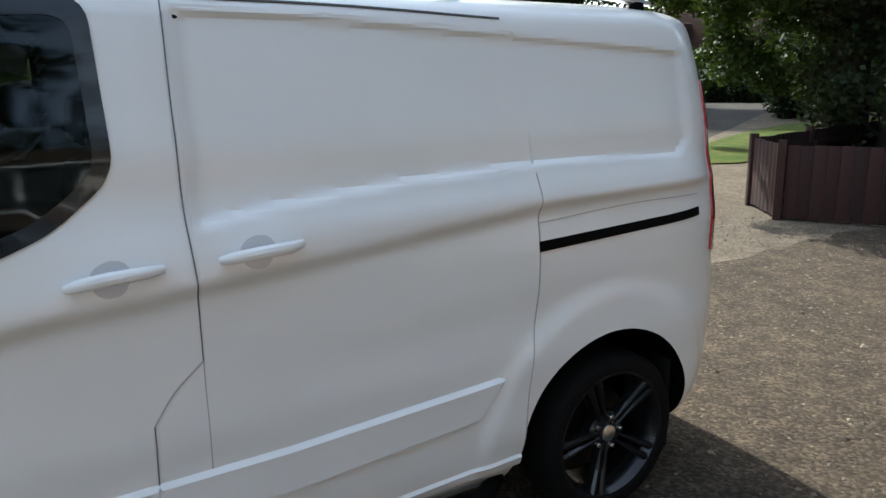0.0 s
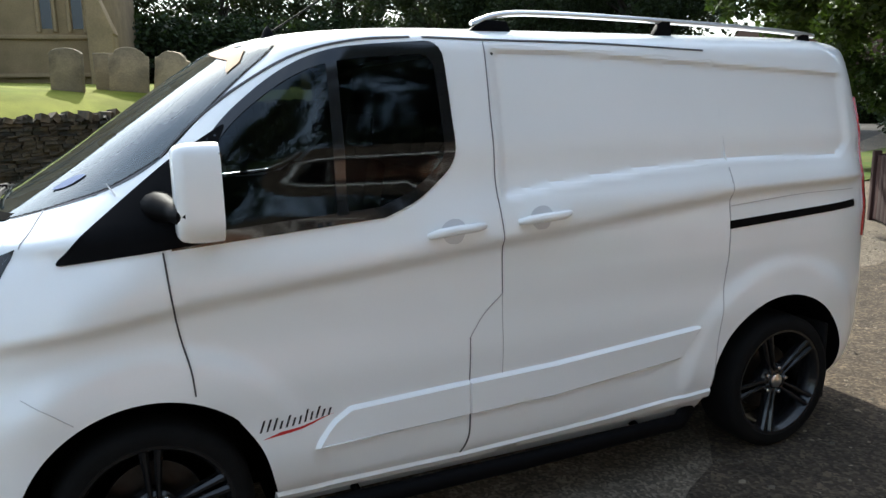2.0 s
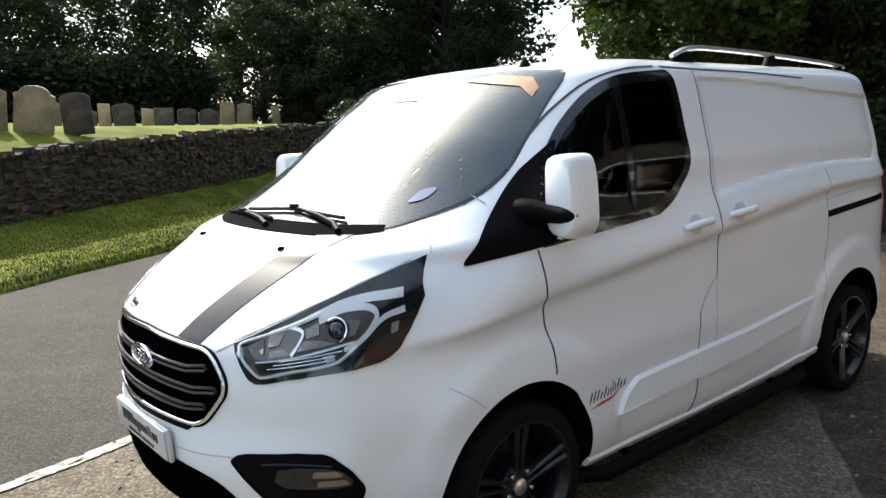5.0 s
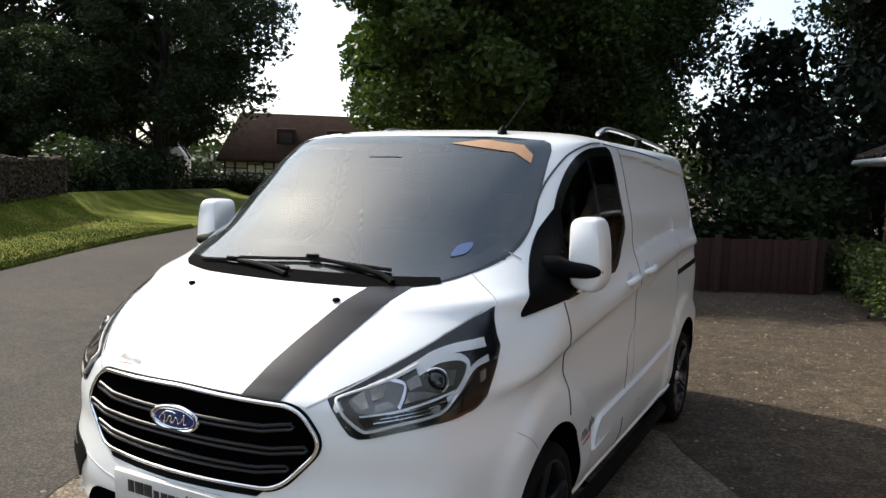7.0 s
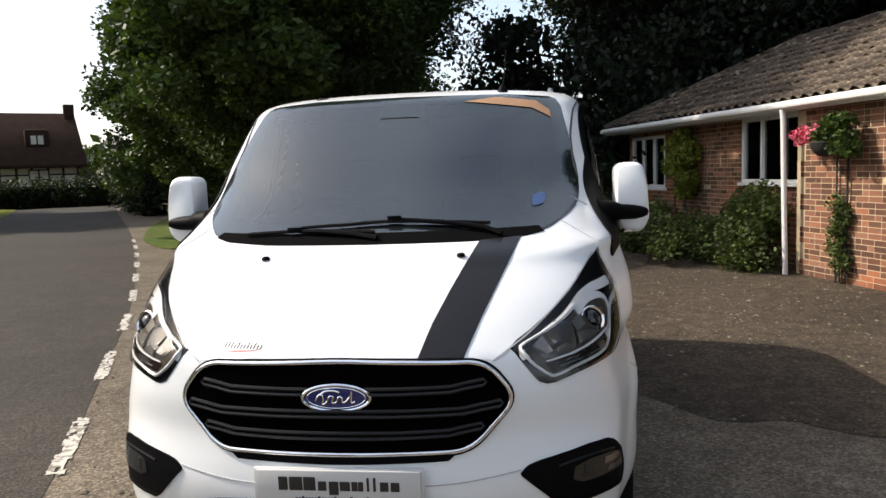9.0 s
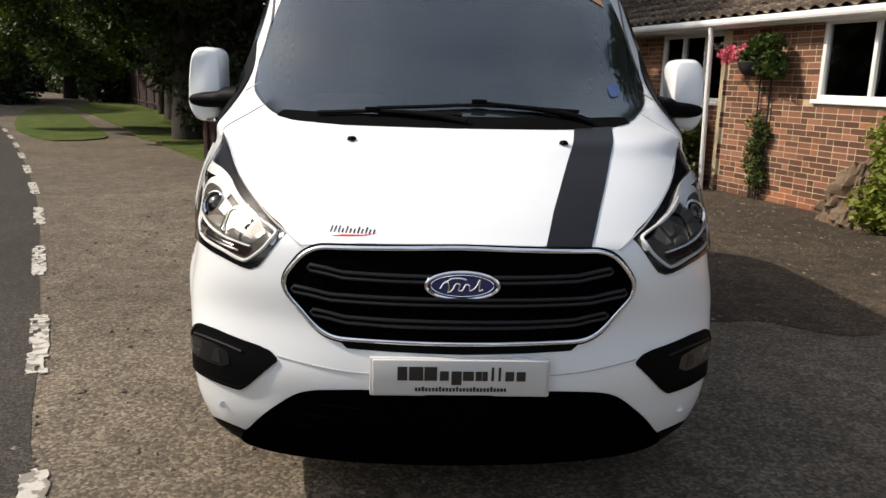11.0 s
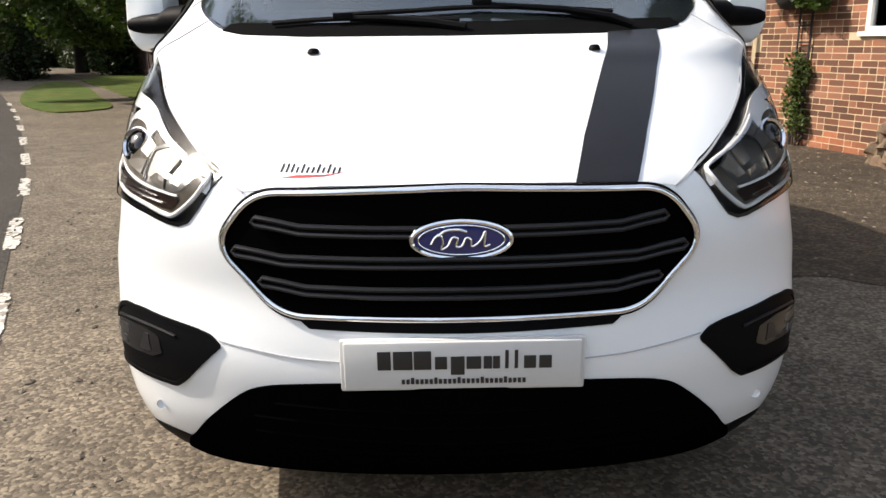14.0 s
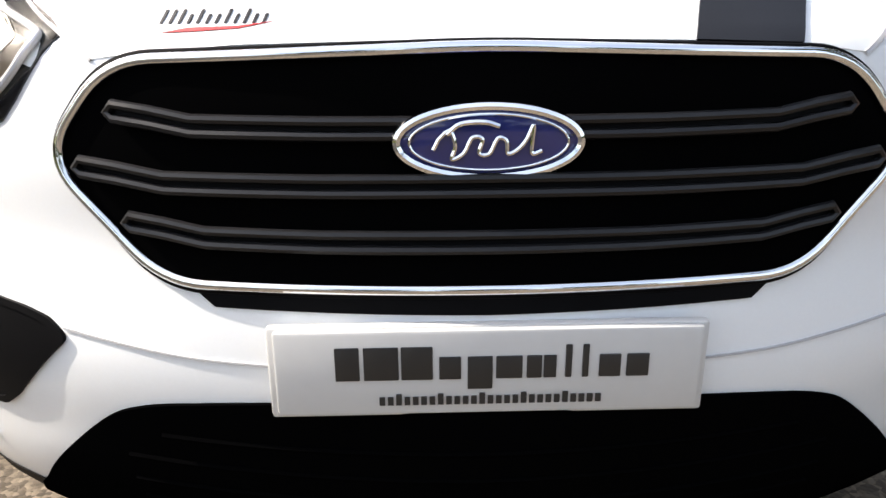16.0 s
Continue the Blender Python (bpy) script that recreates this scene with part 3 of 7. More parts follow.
part("cab_floor", boxed((-0.93, 0.75, 0.88), (0.93, 1.5, 0.91), 0.01), TRIM, van)
part("cab_floor", boxed((-0.9, 1.5, 0.42), (0.9, 2.38, 0.46), 0.01), TRIM, van)

# Dashboard with cowl, right-hand steering wheel and three seats.
dash = part("dashboard", bmesh.new(), TRIM, van, "dark grey moulded dashboard")
bm = bmesh.new()
prism(bm, rounded([(0.62, 1.10), (0.74, 1.33), (1.02, 1.36), (1.20, 1.31), (1.24, 1.05), (1.12, 0.70), (0.80, 0.70)], 0.05), 1.56, lambda a, b, c: (c - 0.78, a, b), 0.012)
dash.data = finish(bm, "dashboard", TRIM)
part("instrument_hood", boxed((-0.62, 1.00, 1.33), (-0.18, 1.22, 1.43), 0.04), TRIM, dash)
bm = bmesh.new()
tube(bm, [(-0.40 + 0.185 * math.cos(t), 1.36 + 0.07 * math.sin(t), 1.30 + 0.17 * math.sin(t)) for t in np.linspace(0, 2 * math.pi, 33)[:-1]], 0.016, 8, True)
tube(bm, [(-0.57, 1.36, 1.30), (-0.40, 1.33, 1.29), (-0.23, 1.36, 1.30)], 0.02, 8)
part("steering_wheel", bm, BLACK, van)


def seat(x, w):
    s = part("seat", boxed((x - w / 2, 1.62, 0.72), (x + w / 2, 2.14, 0.88), 0.05), FABRIC, van)
    part("backrest", boxed((x - w / 2, 0, 0), (x + w / 2, 0.13, 0.62), 0.05, pose(0, 2.10, 0.84, -10)), FABRIC, s)
    part("headrest", boxed((x - 0.13, 0, 0), (x + 0.13, 0.09, 0.19), 0.04, pose(0, 2.20, 1.50, -6)), FABRIC, s)


seat(-0.42, 0.50)
seat(0.30, 0.48)
seat(0.76 - 0.02, 0.36)

# Glass, with its black ceramic border and rubber.
screen_in = mirrored(smooth_line([(0.0, 1.405), (0.35, 1.405), (0.60, 1.418), (0.70, 1.455), (0.745, 1.52), (0.75, 1.60), (0.735, 1.74), (0.70, 1.88)], 5)
                     + [(0.68, 1.908), (0.65, 1.920), (0.4, 1.928), (0.0, 1.932)])
screen_out = [(x * 1.006, 1.66 + (z - 1.66) * 1.012) for x, z in SCREEN]
zs = np.linspace(1.354, 1.966, 46)
reach = np.interp(zs, [1.352, 1.360, 1.392, 1.455, 1.56, 1.72, 1.90, 1.935, 1.952, 1.962, 1.968], [0.60, 0.645, 0.72, 0.795, 0.813, 0.788, 0.753, 0.735, 0.70, 0.60, 0.45])
gx = np.linspace(-1, 1, 57)
grid = np.stack([skin("front", gx * w, np.full(57, z), 0.004) for z, w in zip(zs, reach)])
faces = [(i * 57 + j, i * 57 + j + 1, (i + 1) * 57 + j + 1, (i + 1) * 57 + j) for i in range(45) for j in range(56)]
screen = part("windscreen", mesh_of("windscreen", grid.reshape(-1, 3), faces, WINDOW), WINDOW, van, "raked laminated windscreen with black border")
screen.visible_shadow = False
part("screen_border", patch("front", screen_out, 0.0015, 0.004, 0.05, holes=[screen_in], edge=0.025), GLOSSBLACK, screen)
part("camera_housing", patch("front", rounded([(-0.10, 1.955), (-0.13, 1.845), (0.13, 1.845), (0.10, 1.955)], 0.03), -0.012, 0.05, 0.05), BLACK, screen)
part("dealer_sticker", patch("front", [(0.30, 1.925), (0.62, 1.885), (0.71, 1.835), (0.70, 1.875), (0.64, 1.922), (0.45, 1.945)], 0.008, 0.0008, 0.03), ORANGE, screen, "orange paper sticker")
part("permit_sticker", patch("front", rounded([(0.615, 1.44), (0.67, 1.455), (0.67, 1.50), (0.615, 1.488)], 0.02), 0.008, 0.0008, 0.03), BLUESTICK, screen, "small blue sticker")
bm = bmesh.new()
box(bm, (-0.10, 1.27, 1.80), (0.10, 1.30, 1.86), 0.02)
part("rear_view_mirror", bm, BLACK, screen)

win_in = [(1.70 + (y - 1.70) * 0.945, 1.60 + (z - 1.60) * 0.915) for y, z in SIDE_WINDOW]
win_out = [(1.70 + (y - 1.70) * 1.04, 1.60 + (z - 1.60) * 1.062) for y, z in SIDE_WINDOW]
SAIL = rounded([(0.785, 1.234), (1.10, 1.266), (1.30, 1.290), (1.275, 1.50), (1.36, 1.672), (1.17, 1.552), (0.99, 1.412), (0.865, 1.315)], 0.03)
for sx in (1, -1):
    w = part("side_window", patch("side", SIDE_WINDOW, 0.004, 0.004, 0.06, sx, edge=0.03), TINTED, van, "tinted cab side window")
    w.visible_shadow = False
    part("window_rubber", patch("side", win_out, 0.0055, 0.008, 0.03, sx, [win_in], edge=0.015), GLOSSBLACK, w)
    part("divider_bar", patch("side", [(1.70, 1.315), (1.742, 1.315), (1.752, 1.90), (1.712, 1.89)], 0.0055, 0.006, 0.05, sx), GLOSSBLACK, w)
    part("quarter_panel", patch("side", SAIL, 0.006, 0.010, 0.03, sx), BLACK, van, "black plastic triangle at the mirror foot")

# Door, sliding door and bonnet skins, and the dark gaps around them.
DOOR = smooth_line([(1.115, 1.262), (1.125, 1.13), (1.145, 0.98), (1.170, 0.86), (1.178, 0.775)], 5) + \
    smooth_line([(1.30, 0.67), (1.39, 0.52), (1.44, 0.33)], 5) + [(2.17, 0.325), (2.205, 0.40), (2.208, 0.82), (2.27, 0.91), (2.345, 0.975)] + \
    smooth_line([(2.350, 1.172), (2.337, 1.405), (2.338, 1.72), (2.345, 1.945)], 5) + \
    smooth_line([(2.0, 1.962), (1.83, 1.945), (1.62, 1.895), (1.42, 1.785), (1.26, 1.665), (1.14, 1.545)], 5)
SLIDER = [(2.36, 0.985), (2.36, 1.40), (2.355, 1.945), (2.70, 1.94), (3.30, 1.908), (3.50, 1.895), (3.53, 1.40), (3.528, 1.0), (3.49, 0.71)] + \
    [(3.47, 0.385), (2.19, 0.325), (2.222, 0.40), (2.224, 0.82), (2.28, 0.90)]
for sx in (1, -1):
    holes = [[(1.70 + (y - 1.70) * 1.0, 1.60 + (z - 1.60) * 1.0) for y, z in SIDE_WINDOW]]
    d = part("cab_door", patch("side", DOOR, 0.0012, 0.003, 0.018, sx, holes), PAINT, van, "white cab door")
    part("door_gap", seam(bmesh.new(), "side", [(1.112, 1.262), (1.122, 1.13), (1.142, 0.98), (1.167, 0.86), (1.175, 0.77)], 0.006, 0.0035, sx), GAP, d)
    part("door_gap", seam(bmesh.new(), "side", [(2.352, 1.955), (2.345, 1.72), (2.344, 1.405), (2.356, 1.172), (2.358, 0.98)], 0.0036, 0.003, sx), SHUT, d)
    part("door_gap", seam(bmesh.new(), "side", [(2.05, 1.967), (1.83, 1.951), (1.62, 1.901), (1.42, 1.791), (1.26, 1.671), (1.14, 1.556)], 0.006, 0.005, sx), GAP, d)
    part("door_gap", seam(bmesh.new(), "side", [(2.214, 0.82), (2.212, 0.63)], 0.0036, 0.003, sx), SHUT, d)
    part("door_gap", seam(bmesh.new(), "side", [(2.215, 0.50), (2.212, 0.40), (2.185, 0.325)], 0.006, 0.003, sx), GAP, d)
    s = part("sliding_door", patch("side", SLIDER, 0.0012, 0.003, 0.018, sx), PAINT, van, "white sliding load door")
    part("slider_gap", seam(bmesh.new(), "side", [(2.358, 0.98), (2.275, 0.905), (2.214, 0.82)], 0.004, 0.003, sx), SEAM, s)
    part("slider_gap", seam(bmesh.new(), "side", [(2.358, 0.98), (2.36, 0.65)], 0.003, 0.003, sx), SEAM, s)
    part("slider_gap", seam(bmesh.new(), "side", [(3.53, 1.42), (3.53, 1.0), (3.49, 0.71), (3.47, 0.40)], 0.004, 0.003, sx), SEAM, s)
    part("slider_gap", seam(bmesh.new(), "side", [(3.53, 1.245), (4.0, 1.275), (4.37, 1.275)], 0.003, 0.003, sx), SEAM, s)
    part("roof_ditch", seam(bmesh.new(), "side", [(2.10, 1.968), (2.40, 1.962), (2.9, 1.956), (3.45, 1.935)], 0.006, 0.004, sx), GAP, van)

for sx in (1, -1):
    part("wing_gap", seam(bmesh.new(), "corner", [(1.569, 1.292), (1.558, 1.323), (1.526, 1.357), (1.495, 1.392)], 0.0035, 0.003, sx), SEAM, van)
    part("wing_gap", seam(bmesh.new(), "corner", [(1.745, 1.473), (1.793, 1.456), (1.836, 1.439)], 0.0035, 0.003, sx), SEAM, van)
BONNET = mirrored([(0.0, 1.022), (0.30, 1.016), (0.44, 1.006), (0.49, 1.000), (0.545, 1.035), (0.597, 1.066), (0.68, 1.127), (0.755, 1.190), (0.80, 1.237), (0.838, 1.276), (0.836, 1.300), (0.80, 1.325), (0.70, 1.346), (0.62, 1.346), (0.35, 1.338), (0.0, 1.336)])
bonnet = part("bonnet", patch("front", BONNET, 0.0015, 0.003, 0.016), PAINT, van, "white sloping bonnet")
for sx in (1, -1):
    part("bonnet_gap", seam(bmesh.new(), "front", [(0.49, 0.998), (0.545, 1.031), (0.597, 1.061), (0.68, 1.122), (0.755, 1.185), (0.80, 1.231), (0.842, 1.274)], 0.005, 0.0035, sx), SEAM, bonnet)
    n = part("washer_nozzle", bmesh.new(), BLACK, bonnet)
    c = skin("front", 0.363, 1.295, 0.0, sx)
    n.data = finish(lathe(bmesh.new(), [(0, 0.016), (0.007, 0.015), (0.013, 0.010), (0.014, 0.001)], 12, "Z", c), "washer_nozzle", BLACK)
bm = patch("front", [(0.255, 1.016), (0.398, 1.011), (0.446, 1.112), (0.494, 1.20), (0.540, 1.285), (0.574, 1.345), (0.424, 1.34), (0.376, 1.262), (0.335, 1.19), (0.290, 1.105)], 0.0045, 0.003, 0.012)
part("bonnet_stripe", bm, BLACKVINYL, bonnet, "matt black vinyl stripe")

# Lettering foil on the bonnet and the doors: slanting bars over a red swoosh.


def foil(view, x, z, length, tall, sx, parent, rise=0.0):
    bm, red = bmesh.new(), bmesh.new()
    for i in range(12):
        a = x + length * (0.02 + i * 0.079)
        h = tall * (1.0 if i in (0, 1, 2, 4, 7, 9) else 0.66)
        b0 = z + rise * (a - x)
        t = patch(view, [(a, b0), (a + length * 0.026, b0), (a + length * 0.026 + h * 0.35, b0 + h), (a + h * 0.35, b0 + h)], 0.003, 0.001, 0.05, sx)
        me = bpy.data.meshes.new("t")
        t.to_mesh(me)
        t.free()
        bm.from_mesh(me)
        bpy.data.meshes.remove(me)
    part("lettering_foil", bm, BLACKVINYL, parent, smooth=False)
    s = patch(view, [(x + length * 0.06, z - tall * 0.62), (x + length * 0.28, z - tall * 0.30 + rise * length * 0.3), (x + length * 0.7, z - tall * 0.2 + rise * length * 0.7), (x + length * 0.98, z + tall * 0.1 + rise * length),
                     (x + length * 0.7, z - tall * 0.36 + rise * length * 0.7), (x + length * 0.32, z - tall * 0.55 + rise * length * 0.3)], 0.003, 0.001, 0.02, sx)
    part("red_swoosh", s, REDVINYL, parent, "red vinyl swoosh")


foil("front", -0.407, 1.040, 0.152, 0.017, 1, bonnet)
for sx in (1, -1):
    foil("side", 1.372, 0.592, 0.29, 0.044, sx, van, 0.05)

# Rubbing mouldings, door pulls, slide track, sill and step bar, tail lamps.
for sx in (1, -1):
    m = part("side_moulding", patch("side", [(1.586, 0.492), (1.66, 0.575), (1.72, 0.613), (2.205, 0.633), (2.205, 0.507)], 0.020, 0.021, 0.03, sx, flare=0.014), PAINT, van, "white plastic rubbing strip")
    part("side_moulding", patch("side", [(2.217, 0.507), (2.217, 0.633), (2.6, 0.645), (3.375, 0.70), (3.275, 0.575), (2.6, 0.517)], 0.020, 0.021, 0.03, sx, flare=0.014), PAINT, van, "white plastic rubbing strip")
    for y0, z0 in ((2.035, 1.238), (2.42, 1.262)):
        h = part("door_handle", bmesh.new(), PAINT, van, "white body-coloured pull handle")
        bm = bmesh.new()
        line = [(y0, z0, 0.006), (y0 + 0.03, z0 + 0.004, 0.028), (y0 + 0.10, z0 + 0.010, 0.036), (y0 + 0.19, z0 + 0.016, 0.034), (y0 + 0.235, z0 + 0.022, 0.008)]
        tube(bm, [tuple(skin("side", a, b, o, sx)) for a, b, o in line], [0.012, 0.018, 0.019, 0.018, 0.012], 10)
        h.data = finish(bm, "door_handle", PAINT)
        cup = [(y0 + 0.05, z0 + 0.005), (y0 + 0.065, z0 + 0.04), (y0 + 0.10, z0 + 0.058), (y0 + 0.14, z0 + 0.055), (y0 + 0.165, z0 + 0.02), (y0 + 0.13, z0 - 0.035), (y0 + 0.08, z0 - 0.035)]
        part("finger_recess", patch("side", rounded(cup, 0.02), 0.0025, 0.003, 0.02, sx), CUP, h)
    part("slide_track", patch("side", [(3.530, 1.143), (3.530, 1.180), (4.372, 1.222), (4.372, 1.188)], 0.004, 0.02, 0.03, sx), BLACK, van, "black slot of the sliding door track")
    part("sill_edge", patch("side", [(1.44, 0.290), (1.44, 0.318), (2.2, 0.318), (2.9, 0.345), (3.465, 0.385), (3.465, 0.355), (2.9, 0.315), (2.2, 0.290)], 0.014, 0.018, 0.03, sx, flare=0.008), PAINT, van)
    bar = part("step_bar", tube(bmesh.new(), [(sx * 0.90, 1.42, 0.235), (sx * 0.975, 1.52, 0.232), (sx * 0.98, 2.4, 0.235), (sx * 0.98, 3.30, 0.25), (sx * 0.90, 3.42, 0.26)], 0.036, 12), BLACK, van, "black tubular side step")
    for y in (1.75, 3.1):
        part("bracket", tube(bmesh.new(), [(sx * 0.97, y, 0.235), (sx * 0.80, y, 0.27)], 0.018, 8), BLACK, bar)
    part("tail_lamp", patch("side", [(4.50, 1.02), (4.60, 1.00), (4.66, 1.70), (4.52, 1.72)], 0.010, 0.02, 0.04, sx), RED, van, "tall red tail lamp")

# Grille: chrome ring, dark field, three bars, oval badge.
half = [(0.487, 1.012), (0.586, 0.882), (0.432, 0.708)]
ring_full = rounded([(0.0, 1.026)] + half + [(0.0, 0.710)] + [(-x, z) for x, z in half[::-1]], 0.065, 8)
ring_out = [(x * 0.968, 0.860 + (z - 0.860) * 0.94) for x, z in ring_full]
ring_in = [(x * 0.974, 0.862 + (z - 0.862) * 0.915) for x, z in ring_out]
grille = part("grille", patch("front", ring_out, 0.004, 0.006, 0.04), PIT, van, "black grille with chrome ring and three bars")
ring_mid = spaced([(x * 0.987, 0.862 + (z - 0.862) * 0.958) for x, z in ring_out], 0.02)
part("chrome_ring", tube(bmesh.new(), [tuple(skin("front", x, z, 0.007)) for x, z in ring_mid], 0.0078, 12, True), CHROME, grille, "bright chrome ring")
part("ring_gap", tube(bmesh.new(), [tuple(skin("front", x * 1.003, 0.862 + (z - 0.862) * 1.012, 0.0)) for x, z in spaced(ring_out, 0.02)], 0.006, 8, True), BLACK, grille)
for z, w in ((0.930, 0.455), (0.862, 0.505), (0.795, 0.445)):
    line = [(-w, z + 0.016), (-w * 0.90, z + 0.010), (-w * 0.78, z), (-0.2, z - 0.002), (0, z - 0.002), (0.2, z - 0.002), (w * 0.78, z), (w * 0.90, z + 0.010), (w, z + 0.016)]
    loop = [(w + 0.008, z + 0.006)] + [(x, y - 0.018) for x, y in reversed(line)] + [(-w - 0.008, z + 0.006)]
    pts = [tuple(skin("front", a, b, 0.014)) for a, b in spaced(line + loop, 0.03)]
    part("grille_bar", tube(bmesh.new(), pts, 0.0062, 8, True), BARBLACK, grille)
    part("bar_web", patch("front", [(x, y - 0.002) for x, y in line] + [(x, y - 0.016) for x, y in reversed(line)], 0.010, 0.004, 0.05), BLACK, grille)
part("lower_slot", patch("front", mirrored([(0.0, 0.714), (0.375, 0.718), (0.345, 0.694), (0.0, 0.692)]), 0.003, 0.004, 0.03), BLACK, van, "narrow dark slot under the grille")
bc = Vector((0, float(nose(0, 0.905)) - 0.014, 0.905))


def oval(rx, rz, y, n=48):
    return [(rx * math.cos(t), y, rz * math.sin(t)) for t in (2 * math.pi * k / n for k in range(n))]


def disc(rx, rz, depth, dome, mat, name, parent, label=""):
    bm = bmesh.new()
    rows = [(1.0, depth), (1.0, 0.0), (0.97, -0.003)] + [(k, -0.003 - dome * (1 - k * k)) for k in (0.8, 0.5, 0.2)]
    rings = [[bm.verts.new(bc + Vector(p)) for p in oval(rx * k, rz * k, y)] for k, y in rows]
    for a, b in zip(rings, rings[1:]):
        for i in range(48):
            bm.faces.new((a[i], a[(i + 1) % 48], b[(i + 1) % 48], b[i]))
    bm.faces.new(rings[-1])
    return part(name, bm, mat, parent, label, sharp=60)


badge = disc(0.109, 0.042, 0.014, 0.004, BADGEBLUE, "badge", grille, "dark blue oval badge with chrome rim")
part("badge_rim", tube(bmesh.new(), [bc + Vector(p) for p in oval(0.109, 0.042, -0.003)], 0.0062, 8, True), CHROME, badge)
part("inner_line", tube(bmesh.new(), [bc + Vector(p) for p in oval(0.094, 0.033, -0.006)], 0.0016, 6, True), CHROME, badge)
bm = bmesh.new()
wave = [(-0.066, -0.008), (-0.058, 0.006), (-0.046, 0.014), (-0.040, -0.004), (-0.044, -0.019), (-0.030, -0.012), (-0.020, 0.006), (-0.008, 0.004), (-0.012, -0.012), (0.000, -0.013), (0.010, 0.005), (0.020, 0.002), (0.022, -0.013), (0.034, -0.008), (0.044, 0.004), (0.052, 0.020), (0.050, -0.012), (0.062, -0.010)]
tube(bm, [bc + Vector((x, -0.0095, z)) for x, z in smooth_line(wave, 5)], 0.0026, 6)
tube(bm, [bc + Vector((x, -0.0095, z)) for x, z in smooth_line([(-0.050, 0.010), (-0.034, 0.022), (-0.006, 0.024), (0.012, 0.019)], 5)], 0.0032, 6)
part("badge_script", bm, CHROME, badge, "silver script shapes")

# Headlamps, laid out on the corner by x + y and height: surround, bright strips, projector, reflectors, cover.
HL = [(0.632, 1.030), (0.650, 0.998), (0.690, 0.950), (0.722, 0.920), (0.760, 0.909), (0.805, 0.911), (0.930, 0.929), (1.095, 0.944), (1.235, 0.951), (1.345, 0.962), (1.390, 0.977), (1.432, 1.003), (1.465, 1.044), (1.505, 1.095), (1.545, 1.160), (1.532, 1.200), (1.536, 1.245), (1.550, 1.290), (1.465, 1.266), (1.385, 1.248), (1.235, 1.211), (1.120, 1.172), (0.960, 1.128), (0.770, 1.072), (0.690, 1.050)]


def band(line, wide, tip):
    """Outline of a tapering band round a line."""
    p = np.array(spaced(smooth_line(line, 5), 0.02, False))
    t = np.gradient(p, axis=0)
    t /= np.linalg.norm(t, axis=1, keepdims=True)
    w = (wide + (tip - wide) * np.linspace(0, 1, len(p)) ** 1.5)[:, None] / 2
    n = np.stack([-t[:, 1], t[:, 0]], 1) * w
    return [tuple(q) for q in np.concatenate([p + n, (p - n)[::-1]])]


BOWL = rounded([(0.720, 1.022), (0.760, 0.990), (0.835, 0.984), (0.945, 1.004), (0.975, 1.034), (0.988, 1.066), (0.926, 1.084), (0.817, 1.057)], 0.014)
FLOOR = rounded([(0.685, 1.018), (0.724, 0.974), (0.785, 0.938), (0.930, 0.952), (1.093, 0.971), (1.165, 0.985), (1.222, 1.016), (1.283, 1.058), (1.330, 1.110), (1.294, 1.150), (1.225, 1.150), (1.071, 1.113), (0.954, 1.080), (0.817, 1.049)], 0.012)
TROUGH = rounded([(0.760, 0.972), (0.790, 0.945), (0.930, 0.957), (1.093, 0.976), (1.160, 0.990), (1.222, 1.024), (1.232, 1.034), (1.099, 1.013), (0.932, 0.991), (0.805, 0.978)], 0.006)
SIGNAL = rounded([(1.270, 0.968), (1.366, 0.973), (1.430, 1.006), (1.480, 1.060), (1.515, 1.118), (1.460, 1.108), (1.385, 1.098), (1.320, 1.050), (1.275, 1.005)], 0.012)
GUIDE = [(1.443, 1.176), (1.369, 1.171), (1.294, 1.167), (1.225, 1.160), (1.145, 1.146), (1.068, 1.124), (0.954, 1.091), (0.822, 1.060), (0.709, 1.036), (0.674, 1.024), (0.682, 1.002), (0.716, 0.970), (0.776, 0.937), (0.820, 0.935), (0.931, 0.953), (1.088, 0.970), (1.160, 0.983), (1.214, 1.011), (1.277, 1.049), (1.357, 1.104), (1.451, 1.126)]
FACETS = [[(0.738, 1.026, 6), (0.800, 1.048, 11), (0.812, 1.006, 12), (0.776, 1.000, 6)], [(0.826, 1.052, 12), (0.905, 1.070, 7), (0.880, 1.030, 9), (0.832, 1.022, 13)],
          [(0.842, 1.012, 12), (0.900, 1.022, 8), (0.935, 1.010, 6), (0.835, 0.992, 10)], [(0.996, 1.076, 8), (1.060, 1.094, 12), (1.070, 1.062, 12), (1.010, 1.050, 7)],
          [(1.000, 1.044, 10), (1.078, 1.046, 6), (1.150, 1.036, 6), (1.090, 1.026, 10), (0.975, 1.014, 12)], [(0.930, 0.978, 7), (1.139, 1.006, 11), (1.147, 0.985, 11), (0.960, 0.962, 7)],
          [(1.196, 1.102, 12), (1.256, 1.100, 7), (1.232, 1.058, 7), (1.192, 1.052, 12)], [(1.392, 1.084, 8), (1.424, 1.090, 12), (1.418, 1.058, 12), (1.390, 1.050, 8)]]


